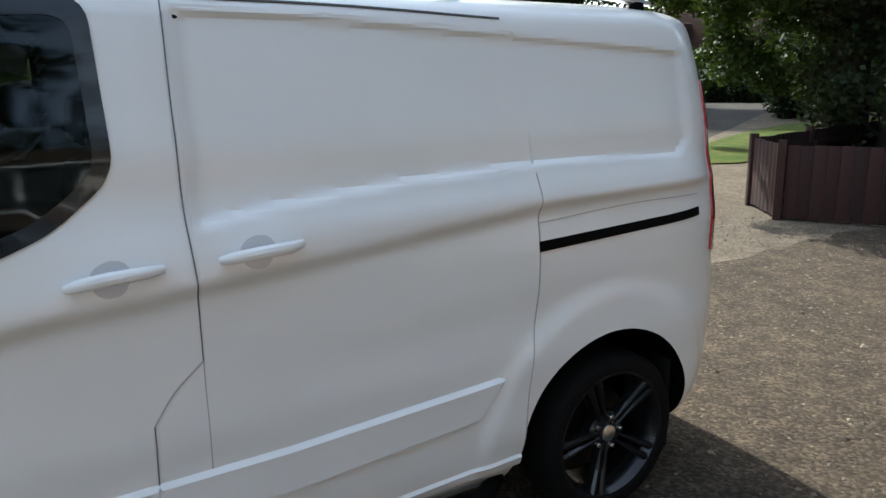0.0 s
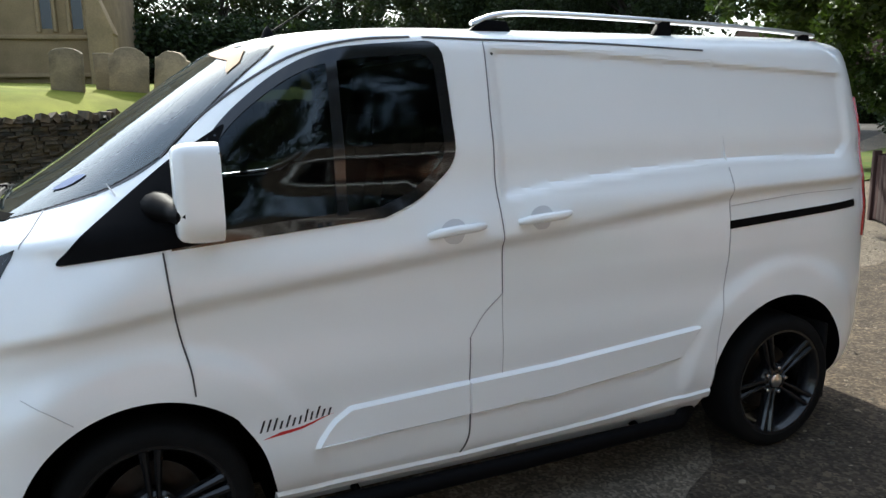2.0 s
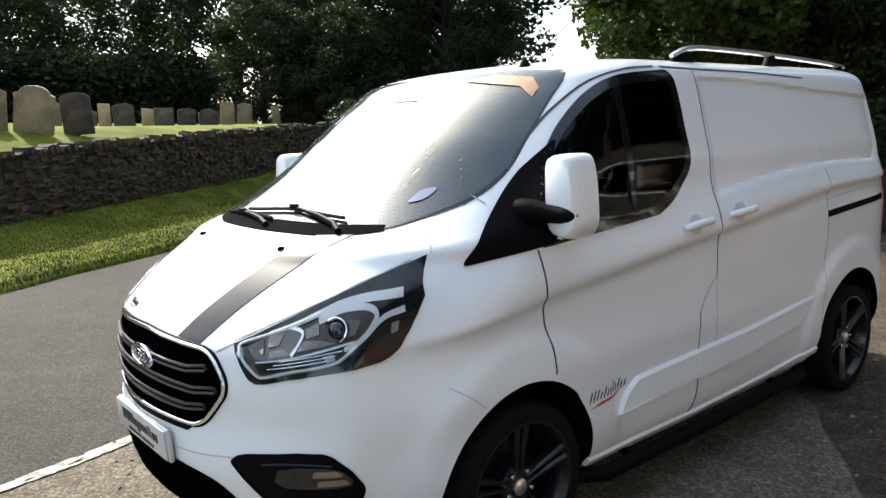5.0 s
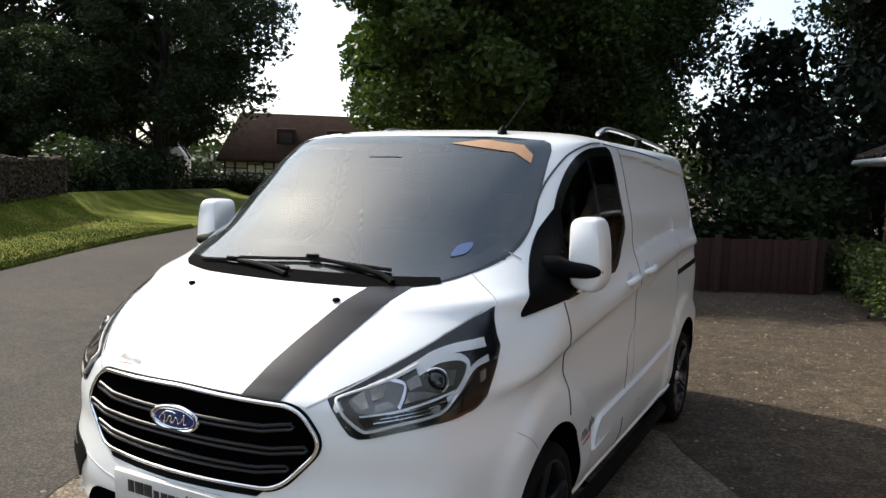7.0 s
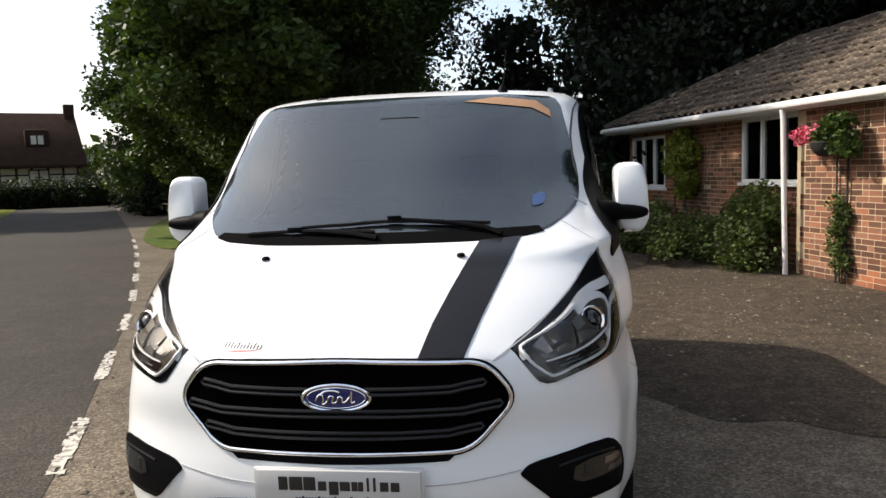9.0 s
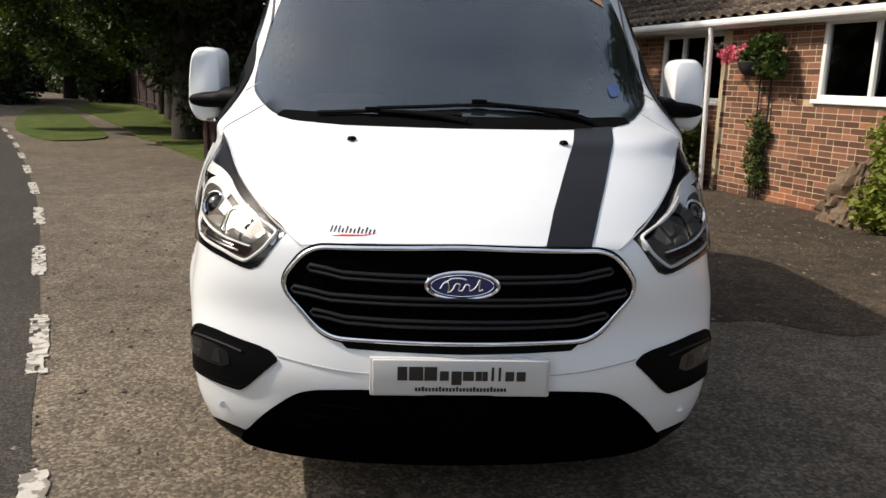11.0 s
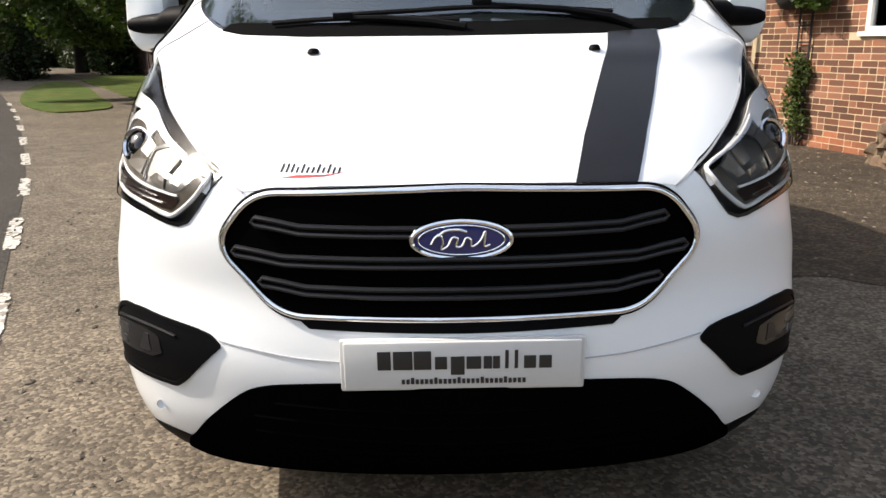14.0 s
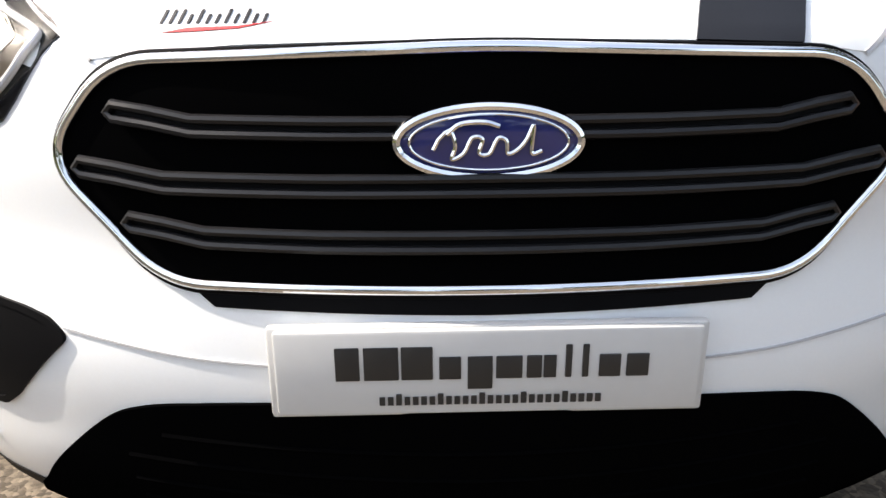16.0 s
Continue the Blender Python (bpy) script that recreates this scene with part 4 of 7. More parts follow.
def facet(pts, sx):
    """A flat mirror-bright piece of a lamp's inside, its corners standing out by so many millimetres."""
    bm = bmesh.new()
    top = [bm.verts.new(tuple(skin("corner", u, z, d * 0.001, sx))) for u, z, d in pts]
    low = [bm.verts.new(tuple(skin("corner", u, z, 0.002, sx))) for u, z, d in pts]
    bm.faces.new(top)
    for i in range(len(top)):
        bm.faces.new((top[i], low[i], low[i - 1], top[i - 1]))
    bmesh.ops.recalc_face_normals(bm, faces=bm.faces)
    return bm


for sx in (1, -1):
    h = part("headlamp", patch("corner", HL, 0.0025, 0.007, 0.04, sx, edge=0.012), GLOSSBLACK, van, "swept-back headlamp with bright light strips")
    part("reflector_panel", patch("corner", FLOOR, 0.0045, 0.003, 0.03, sx, [BOWL], edge=0.012), LAMPFLOOR, h, "dark glossy lamp floor")
    part("lamp_trough", patch("corner", TROUGH, 0.0065, 0.003, 0.03, sx, edge=0.012), SMOKED, h, "dark ribbed lower trough")
    for k in range(3):
        z = 0.972 + 0.010 * k
        part("trough_rib", tube(bmesh.new(), [tuple(skin("corner", u, z + (u - 0.83) * 0.10 - 0.012, 0.008, sx)) for u in np.linspace(0.83 + 0.03 * k, 1.12 + 0.03 * k, 8)], 0.0022, 6), SILVER, h)
    part("signal_lamp", patch("corner", SIGNAL, 0.0045, 0.003, 0.03, sx, edge=0.012), SMOKED, h, "smoked brown indicator inset")
    part("reflector_bowl", patch("corner", BOWL, 0.0055, 0.003, 0.02, sx, edge=0.01), LAMPBOWL, h, "grey reflector bowl")
    for nm, line, w0, w1, mat in (("light_strip", GUIDE[:8], 0.030, 0.010, LIGHTGUIDE), ("light_strip", GUIDE[17:], 0.012, 0.022, LIGHTGUIDE),
                                  ("lens_arch", [(1.060, 1.100), (1.143, 1.129), (1.219, 1.139), (1.290, 1.137), (1.326, 1.115), (1.300, 1.073), (1.248, 1.036), (1.186, 1.016)], 0.024, 0.014, LIGHTGUIDE),
                                  ("divider", [(0.770, 0.980), (0.804, 0.982), (0.932, 0.995), (1.099, 1.017), (1.233, 1.038)], 0.005, 0.007, LIGHTGUIDE),
                                  ("bowl_trim", [(0.900, 1.082), (0.950, 1.078), (0.990, 1.066), (0.974, 1.032), (0.945, 1.004)], 0.010, 0.012, SILVER)):
        part(nm, patch("corner", band(line, w0, w1), 0.009, 0.005, 0.05, sx, edge=0.01), mat, h, "bright silver strip")
    edge = spaced(smooth_line(GUIDE[5:19], 5), 0.012, False)
    part("light_tube", tube(bmesh.new(), [tuple(skin("corner", u, z, 0.0055, sx)) for u, z in edge], 0.0058, 10), LIGHTGUIDE, h, "bright curved light tube")
    for pts in FACETS:
        part("reflector_facet", facet(pts, sx), REFLECTOR, h, "silver reflector facet")
    for nm, u, z, k, mat in (("projector", 1.145, 1.074, 1.02, GLOSSBLACK),):
        c = Vector(skin("corner", u, z, 0.0, sx))
        d = (Vector(skin("corner", u, z, 1.0, sx)) - c).normalized() + Vector((0, -0.7, 0))
        rot = d.normalized().to_track_quat("Z", "Y").to_matrix().to_4x4()
        bm = lathe(bmesh.new(), [(-0.006, 0.046 * k), (0.012, 0.045 * k), (0.014, 0.041 * k), (0.009, 0.036 * k)], 32, "Z")
        bmesh.ops.transform(bm, matrix=Matrix.Translation(c) @ rot, verts=bm.verts)
        b = part(nm + "_ring", bm, SILVER, h)
        bm = lathe(bmesh.new(), [(0.009, 0.036 * k), (0.004, 0.033 * k), (0.010, 0.030 * k), (0.017, 0.018 * k), (0.019, 0.001)], 32, "Z")
        bmesh.ops.transform(bm, matrix=Matrix.Translation(c) @ rot, verts=bm.verts)
        part(nm, bm, mat, b)
    c = part("clear_cover", patch("corner", [(1.10 + (u - 1.10) * 0.975, 1.06 + (z - 1.06) * 0.95) for u, z in HL], 0.0125, 0.003, 0.04, sx, edge=0.012), LENS, h, "clear plastic lamp cover")
    c.visible_shadow = False

# Bumper: fog lamp pockets, plate, black lower intake with white corner lips.
FOG = rounded([(0.598, 0.632), (0.640, 0.657), (0.700, 0.668), (0.815, 0.678), (0.960, 0.689), (1.085, 0.688), (1.130, 0.676), (1.205, 0.628), (1.262, 0.560), (1.255, 0.528), (1.225, 0.508), (1.060, 0.508), (0.930, 0.502), (0.815, 0.499), (0.765, 0.522), (0.690, 0.570)], 0.018)
for sx in (1, -1):
    g = part("fog_lamp", patch("corner", FOG, 0.003, 0.006, 0.03, sx), BLACK, van, "black fog lamp pocket")
    inner = [(0.93 + (u - 0.93) * 0.95, 0.595 + (z - 0.595) * 0.88) for u, z in FOG]
    part("pocket_edge", patch("corner", FOG, 0.006, 0.007, 0.03, sx, [inner]), BLACK, g)
    lamp = part("lamp", patch("corner", rounded([(0.860, 0.628), (0.960, 0.642), (1.090, 0.642), (1.165, 0.630), (1.212, 0.592), (1.205, 0.575), (0.90, 0.572), (0.845, 0.588)], 0.010), 0.005, 0.006, 0.02, sx), GLOSSBLACK, g, "dark glossy fog lamp glass")
    for u0, u1, z0, z1 in ((1.03, 1.17, 0.612, 0.632), (1.05, 1.20, 0.582, 0.602), (0.90, 0.965, 0.585, 0.628)):
        part("lamp_reflector", patch("corner", rounded([(u0, z0), (u0 + 0.012, z1), (u1 - 0.025, z1), (u1, z0)], 0.005), 0.0065, 0.004, 0.02, sx), FOGGLASS if u0 > 1 else REFLECTOR_DIM, lamp)
    part("pocket_ledge", tube(bmesh.new(), [tuple(skin("corner", u, z, 0.006, sx)) for u, z in ((0.78, 0.640), (0.88, 0.650), (1.00, 0.654), (1.12, 0.648))], 0.0035, 6), BARBLACK, g)
    c = skin("corner", 0.95, 0.420, 0.0, sx)
    part("parking_sensor", lathe(bmesh.new(), [(-0.006, 0.013), (0.0, 0.011), (0.001, 0.001)], 16, "Y", c), PAINT, van)
INTAKE = mirrored(smooth_line([(0.0, 0.572), (0.235, 0.570), (0.400, 0.555), (0.474, 0.540), (0.522, 0.517), (0.587, 0.462), (0.645, 0.403), (0.690, 0.345)], 4) + [(0.712, 0.322), (0.735, 0.27), (0.735, 0.23), (0.60, 0.225), (0.0, 0.225)])
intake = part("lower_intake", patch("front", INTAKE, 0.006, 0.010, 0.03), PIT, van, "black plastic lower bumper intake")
# Black patch over the white body, put where only the shaded underside shows.
for sx in (1, -1):
    part("valance", patch("corner", smooth_line([(0.865, 0.322), (0.95, 0.334), (1.07, 0.335), (1.20, 0.302), (1.29, 0.262)], 4) + [(1.34, 0.228), (0.86, 0.225)], 0.002, 0.004, 0.04, sx), BLACK, intake)
for z in (0.50, 0.455, 0.41, 0.365):
    w = 0.50 if z > 0.48 else 0.56
    bm = bmesh.new()
    tube(bm, [skin("front", a, z, 0.006) for a in np.linspace(-w + 0.06, w - 0.06, 14)], 0.0045, 6)
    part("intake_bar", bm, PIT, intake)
tilt = Matrix.Translation((0, -0.077, 0.625)) @ pose(0, 0, 0, 3, 0, 0)
plate = part("number_plate", boxed((-0.265, -0.006, -0.058), (0.265, 0.006, 0.058), 0.005, tilt), PLATE, van, "white dealer plate with dark bars of lettering")
part("plate_holder", boxed((-0.275, 0.004, -0.066), (0.275, 0.022, 0.060), 0.006, tilt), PLATE, plate)
BARS = ((-0.190, -0.160, 1), (-0.155, -0.112, 1), (-0.109, -0.070, 1), (-0.062, -0.035, 0), (-0.027, 0.004, 2), (0.008, 0.041, 0), (0.046, 0.065, 0), (0.067, 0.083, 0), (0.094, 0.102, 1), (0.115, 0.123, 1), (0.136, 0.163, 0), (0.170, 0.198, 0))
for a, b, form in BARS:
    part("lettering_bar", boxed((a, -0.0085, -0.022 if form == 2 else -0.008), (b, -0.0055, 0.037 if form == 1 else 0.023), 0.003, tilt), INK, plate)
bm = bmesh.new()
for i in range(27):
    x = -0.137 + i * 0.0104
    box(bm, (x, -0.0082, -0.043), (x + 0.0072, -0.0055, -0.028 if i % 5 == 2 else -0.032), 0.0, tilt)
tagged(part("small_lettering", bm, INK, plate, "row of small dark bars"), kind="stuff")
part("bumper_seam", seam(bmesh.new(), "front", [(-0.57, 0.645), (-0.40, 0.625), (-0.27, 0.62)], 0.003, 0.003), SEAM, van)
part("bumper_seam", seam(bmesh.new(), "front", [(0.27, 0.62), (0.40, 0.625), (0.57, 0.645)], 0.003, 0.003), SEAM, van)
for sx in (1, -1):
    part("bumper_seam", seam(bmesh.new(), "side", [(0.66, 0.835), (0.73, 0.79), (0.80, 0.735)], 0.002, 0.0025, sx), SEAM, van)

# Door mirrors.


def door_mirror(sx):
    bm = bmesh.new()
    rows = []
    for k, (y, s) in enumerate(((1.155, 0.55), (1.165, 0.80), (1.19, 0.95), (1.22, 1.0), (1.265, 1.0), (1.295, 0.97))):
        cx, cz = 1.055, 1.470
        out = []
        for a, b in rounded([(-0.072, 0.142), (0.052, 0.148), (0.075, 0.05), (0.084, -0.115), (0.046, -0.176), (-0.058, -0.160), (-0.072, -0.07)], 0.045, 5):
            out.append(bm.verts.new((sx * (cx + a * (0.6 + 0.4 * s)), y, cz + b * (0.7 + 0.3 * s))))
        rows.append(out)
    for a, b in zip(rows, rows[1:]):
        for i in range(len(a)):
            bm.faces.new((a[i], a[(i + 1) % len(a)], b[(i + 1) % len(b)], b[i]))
    bm.faces.new(rows[0])
    bm.faces.new(rows[-1])
    m = part("door_mirror", bm, PAINT, van, "tall white door mirror on a black arm", sharp=50)
    bm = bmesh.new()
    tube(bm, [(sx * 0.90, 1.12, 1.40), (sx * 0.96, 1.13, 1.402), (sx * 1.00, 1.155, 1.395), (sx * 1.07, 1.165, 1.392), (sx * 1.11, 1.18, 1.392), (sx * 1.12, 1.19, 1.392)], [0.066, 0.056, 0.042, 0.038, 0.034, 0.020], 14, squash=0.85)
    part("arm", bm, BLACK, m, "black plastic arm")
    part("mirror_glass", boxed((min(sx * 1.00, sx * 1.115), 1.290, 1.36), (max(sx * 1.00, sx * 1.115), 1.298, 1.585), 0.02), CHROME, m)
    part("mirror_indicator", boxed((min(sx * 1.015, sx * 1.065), 1.165, 1.298), (max(sx * 1.015, sx * 1.065), 1.21, 1.332), 0.012), SILVER, m, "clear indicator lens")


door_mirror(1)
door_mirror(-1)

# Roof rails, aerial, front roof fin, wipers.
for sx in (1, -1):
    pts = [(sx * 0.73, y, float(z)) for y, z in smooth_line([(2.36, 2.035), (2.50, 2.075), (2.75, 2.083), (3.35, 2.070), (4.0, 2.045), (4.28, 2.025)], 6)]
    rail = part("roof_rail", tube(bmesh.new(), pts, [0.012] + [0.017] * (len(pts) - 2) + [0.014], 10, squash=0.75), SATIN, van, "satin aluminium roof rail on black feet")
    for y, z, ln in ((2.44, 2.045, 0.11), (3.32, 2.066, 0.055), (4.20, 2.028, 0.05)):
        zz = 1.975
        bm = bmesh.new()
        prism(bm, [(y - ln * 1.4, zz), (y + ln, zz), (y + ln * 0.7, z + 0.005), (y - ln * 0.2, z + 0.005)], 0.034, lambda a, b, c: (sx * (0.713 + c), a, b), 0.006)
        part("rail_foot", bm, BLACK, rail)
a = part("aerial", tube(bmesh.new(), [(0.475, 1.60, 2.0), (0.478, 1.72, 2.075), (0.482, 1.98, 2.25)], [0.0045, 0.003, 0.002], 8), BLACK, van, "thin black whip aerial")
part("aerial_foot", lathe(bmesh.new(), [(1.975, 0.030), (2.002, 0.022), (2.022, 0.010), (2.03, 0.002)], 14, "Z", (0.475, 1.60, 0)), BLACK, a)
part("roof_washer", boxed((-0.49, 1.585, 1.965), (-0.42, 1.63, 1.995), 0.010), BLACK, van)
for arm, blade in (([(0.50, 1.348, 0.012), (0.438, 1.366, 0.018), (0.311, 1.384, 0.022), (0.085, 1.404, 0.020)], [(-0.286, 1.383), (-0.111, 1.391), (0.049, 1.399), (0.224, 1.396), (0.455, 1.384)]),
                   ([(0.035, 1.346, 0.012), (-0.06, 1.358, 0.016), (-0.187, 1.366, 0.020), (-0.30, 1.370, 0.018)], [(-0.50, 1.362), (-0.376, 1.369), (-0.251, 1.372), (-0.10, 1.370), (0.02, 1.364)])):
    w = part("wiper", tube(bmesh.new(), [tuple(skin("front", x, z, d)) for x, z, d in arm], [0.013, 0.012, 0.010, 0.007], 8), BLACK, van, "black wiper arm")
    part("wiper_blade", tube(bmesh.new(), [tuple(skin("front", x, z, 0.016)) for x, z in smooth_line(blade, 4)], 0.0075, 6), RUBBER, w)
    x, z, d = arm[-1]
    part("blade_clip", boxed((-0.028, -0.010, -0.010), (0.028, 0.010, 0.010), 0.004, Matrix.Translation(skin("front", x, z, 0.024))), BLACK, w)
part("scuttle", patch("front", mirrored([(0.0, 1.334), (0.4, 1.336), (0.58, 1.344), (0.66, 1.358), (0.64, 1.376), (0.4, 1.372), (0.0, 1.370)]), 0.0045, 0.006, 0.03), LINING, van, "black scuttle panel under the wipers")

# Wheels.


def wheel(y, sx, turn):
    w = thing("wheel", "", "")
    w.parent = van
    for key in list(w.keys()):
        del w[key]
    w.matrix_basis = Matrix.Translation((sx * 0.882, y, 0.340)) @ pose(0, 0, 0, 0, 0, 0 if sx > 0 else 180) @ pose(0, 0, 0, turn, 0, 0)
    R = 0.340
    part("tyre", lathe(bmesh.new(), [(-0.115, 0.262), (-0.118, 0.285), (-0.112, R - 0.02), (-0.09, R - 0.004), (0.0, R), (0.09, R - 0.004), (0.110, R - 0.02), (0.119, 0.300), (0.116, 0.270), (0.102, 0.264)], 72), RUBBER, w, "low-profile black tyre", sharp=50)
    rim = part("rim", lathe(bmesh.new(), [(-0.10, 0.262), (-0.095, 0.240), (0.03, 0.230), (0.080, 0.248), (0.102, 0.262), (0.112, 0.268), (0.110, 0.256), (0.090, 0.243)], 72), ALLOY, w, "gloss black five-spoke alloy rim")
    for k in range(5):
        t = 2 * math.pi * k / 5
        for s in (-1, 1):
            bm = bmesh.new()
            prof = [(0.045, 0.022, 0.072), (0.10, 0.025, 0.078), (0.17, 0.030, 0.088), (0.252, 0.040, 0.100)]
            ringv = []
            for r, half_w, x in prof:
                o = s * half_w * 0.62
                ringv.append([bm.verts.new((x + dx, r, o + dz)) for dx, dz in ((0, -half_w * 0.42), (0.010, -half_w * 0.15), (0.010, half_w * 0.15), (0, half_w * 0.42), (-0.035, half_w * 0.40), (-0.035, -half_w * 0.40))])
            for p, q in zip(ringv, ringv[1:]):
                for i in range(6):
                    bm.faces.new((p[i], p[(i + 1) % 6], q[(i + 1) % 6], q[i]))
            bm.faces.new(ringv[0])
            bm.faces.new(ringv[-1])
            bmesh.ops.rotate(bm, cent=(0, 0, 0), matrix=Euler((t, 0, 0)).to_matrix(), verts=bm.verts)
            part("spoke", bm, ALLOY, rim)
        bm = lathe(bmesh.new(), [(0.068, 0.012), (0.086, 0.011), (0.090, 0.006), (0.090, 0.001)], 8, "X", (0, 0.066 * math.cos(t + 0.63), 0.066 * math.sin(t + 0.63)))
        part("wheel_bolt", bm, CHROME, rim)
    part("hub", lathe(bmesh.new(), [(0.02, 0.088), (0.064, 0.085), (0.076, 0.072), (0.078, 0.040)], 32), ALLOY, rim)
    part("hub_cap", lathe(bmesh.new(), [(0.074, 0.036), (0.088, 0.034), (0.093, 0.026), (0.095, 0.001)], 24), SATIN, rim, "silver hub cap")
    part("brake_disc", lathe(bmesh.new(), [(-0.03, 0.06), (-0.03, 0.165), (-0.005, 0.165), (-0.005, 0.06)], 40), STEEL, w, "grey steel brake disc")
    return w


for y, t in ((1.02, 18), (3.925, 40)):
    for sx in (1, -1):
        wheel(y, sx, t)
for sx in (1, -1):
    bm = bmesh.new()
    box(bm, (min(sx * 0.80, sx * 0.985), 4.22, 0.20), (max(sx * 0.80, sx * 0.985), 4.25, 0.60), 0.012)
    part("mud_flap", bm, RUBBER, van)
part("underbody", boxed((-0.70, 0.35, 0.24), (0.70, 4.4, 0.30), 0.02), LINING, van)

# ---- ground ----
GRAVEL = chippings("gritty_tarmac", (0.070, 0.057, 0.042), (0.205, 0.168, 0.122), 70, relief=0.55, patch=(0.70, 1.15), patch_scale=0.5, grime=0.25)
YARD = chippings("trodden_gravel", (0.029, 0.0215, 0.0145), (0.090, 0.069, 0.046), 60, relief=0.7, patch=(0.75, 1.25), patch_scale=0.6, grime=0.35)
ASPHALT = chippings("worn_asphalt", (0.0235, 0.0205, 0.0165), (0.066, 0.058, 0.047), 85, relief=0.5, patch=(0.75, 1.15), patch_scale=0.35, grime=0.15)
LINE = material("worn_white_line", (0.44, 0.42, 0.37), 0.8, var=0.2, scale=12, fine=120, second=(0.19, 0.17, 0.14), mix=(0.50, 0.56), mix_scale=16)
GRASS = material("mown_grass", (0.078, 0.098, 0.007), 0.95, var=0.3, scale=1.5, fine=60, bump=0.03, bump_scale=90, second=(0.155, 0.160, 0.026), mix_scale=0.7, spec=0.1)
# Greener than the verge, and darkened in colour for the tree shade on it.
SHADEDGRASS = material("shade_toned_grass", (0.052, 0.086, 0.017), 0.95, var=0.35, scale=2.5, fine=70, bump=0.04, bump_scale=80, second=(0.080, 0.092, 0.024), mix_scale=1.2, spec=0.1)
BLADE = material("grass_blades", (0.060, 0.082, 0.010), 0.8, per_island=0.35, spec=0.15)
STONEBITS = material("loose_gravel", (0.115, 0.094, 0.068), 0.85, per_island=0.5)


def sheet(name, outline, z, mat, label, category, thick=0.0):
    bm = bmesh.new()
    f = bm.faces.new([bm.verts.new((x, y, z)) for x, y in outline])
    if thick:
        r = bmesh.ops.extrude_face_region(bm, geom=[f])
        bmesh.ops.translate(bm, vec=(0, 0, -thick), verts=[v for v in r["geom"] if isinstance(v, bmesh.types.BMVert)])
    bmesh.ops.triangulate(bm, faces=bm.faces[:])
    return tagged(new(name, finish(bm, name, mat, False)), label, category, kind="structure")


def strip(name, lines, mat, label, category):
    """A sheet through several lines of equally many (x, y, z) points."""
    bm = bmesh.new()
    vs = [[bm.verts.new(p) for p in ln] for ln in lines]
    for a, b in zip(vs, vs[1:]):
        for i in range(len(a) - 1):
            bm.faces.new((a[i], a[i + 1], b[i + 1], b[i]))
    return tagged(new(name, finish(bm, name, mat, True, 60)), label, category, kind="structure")


def along(points, n):
    """n points evenly spaced along a line."""
    p = np.array(points, float)
    s = np.concatenate([[0], np.cumsum(np.linalg.norm(np.diff(p, axis=0), axis=1))])
    t = np.linspace(0, s[-1], n)
    return np.stack([np.interp(t, s, p[:, k]) for k in range(p.shape[1])], 1)


sheet("ground", [(-600, -600), (600, -600), (600, 600), (-600, 600)], 0.0, GRAVEL, "gritty brown tarmac forecourt with loose gravel", "ground")
NEAR = smooth_line([(-0.2, -8), (-1.25, -0.8), (-1.85, 1.0), (-3.0, 3.5), (-4.85, 7.3), (-8.6, 14.2), (-13.5, 22.5), (-20.5, 34), (-36, 60)], 5)
FAR = smooth_line([(-6.0, -8), (-6.75, -0.5), (-7.8, 1.5), (-9.0, 3.5), (-10.9, 6.4), (-13.7, 10.8), (-16.2, 15.5), (-20.2, 23), (-30, 39), (-46, 62)], 5)
sheet("road", NEAR + FAR[::-1], 0.004, ASPHALT, "worn grey lane with patched asphalt", "road")
WALL = [(-8.9, -8), (-9.2, -6), (-9.8, -0.45), (-10.3, 0.72), (-11.05, 1.95), (-12.8, 4.3), (-14.8, 6.9), (-17.0, 10.0), (-19.4, 13.6)]


def wall_foot(y):
    return np.interp(y, [1, 3.6, 6.9, 13.6], [0.50, 0.57, 0.66, 1.05])


def wall_top(y):
    return np.interp(y, [-8, 1, 3.6, 6.9, 13.6], [1.60, 1.64, 1.76, 1.89, 2.15])


edge = along([p for p in FAR if p[1] < 17], 40)
foot = along(WALL, 40)
BANK = ([0.0, 0.012, 0.1, 0.4, 0.75, 1.0], [-0.02, 0.06, 0.11, 0.17, 0.42, 1.0])


def bank(k, y):
    """Height of the verge a share k of the way from the lane to the wall."""
    h = np.interp(k, *BANK)
    return h if k < 0.1 else 0.11 + (h - 0.11) / 0.89 * (wall_foot(y) - 0.11)


rows = []
for k in (0.0, 0.012, 0.1, 0.25, 0.4, 0.6, 0.75, 1.0):
    q = edge * (1 - k) + foot * k
    rows.append([(x, y, bank(k, y) + 0.02 * noise.noise(Vector((x * 0.7, y * 0.7, 0)))) for x, y in q])
strip("verge", rows, GRASS, "mown grass verge beside the lane", "grass")
far_edge = along([tuple(edge[-1])] + [p for p in FAR if p[1] > 17], 20)
far_back = along([(-19.4, 13.6), (-24, 19.5), (-30, 28), (-38, 40), (-60, 66)], 20)
rows = []
for k in (0.0, 0.012, 0.1, 0.25, 0.4, 0.6, 0.75, 1.0):
    q = far_edge * (1 - k) + far_back * k
    rows.append([(x, y, bank(k, 13.6) * np.interp(i, [0, 8, 14, 19], [1.0, 0.75, 0.5, 0.3])) for i, (x, y) in enumerate(q)])
strip("far_verge", rows, GRASS, "grass bank along the far lane", "grass")
rows = []
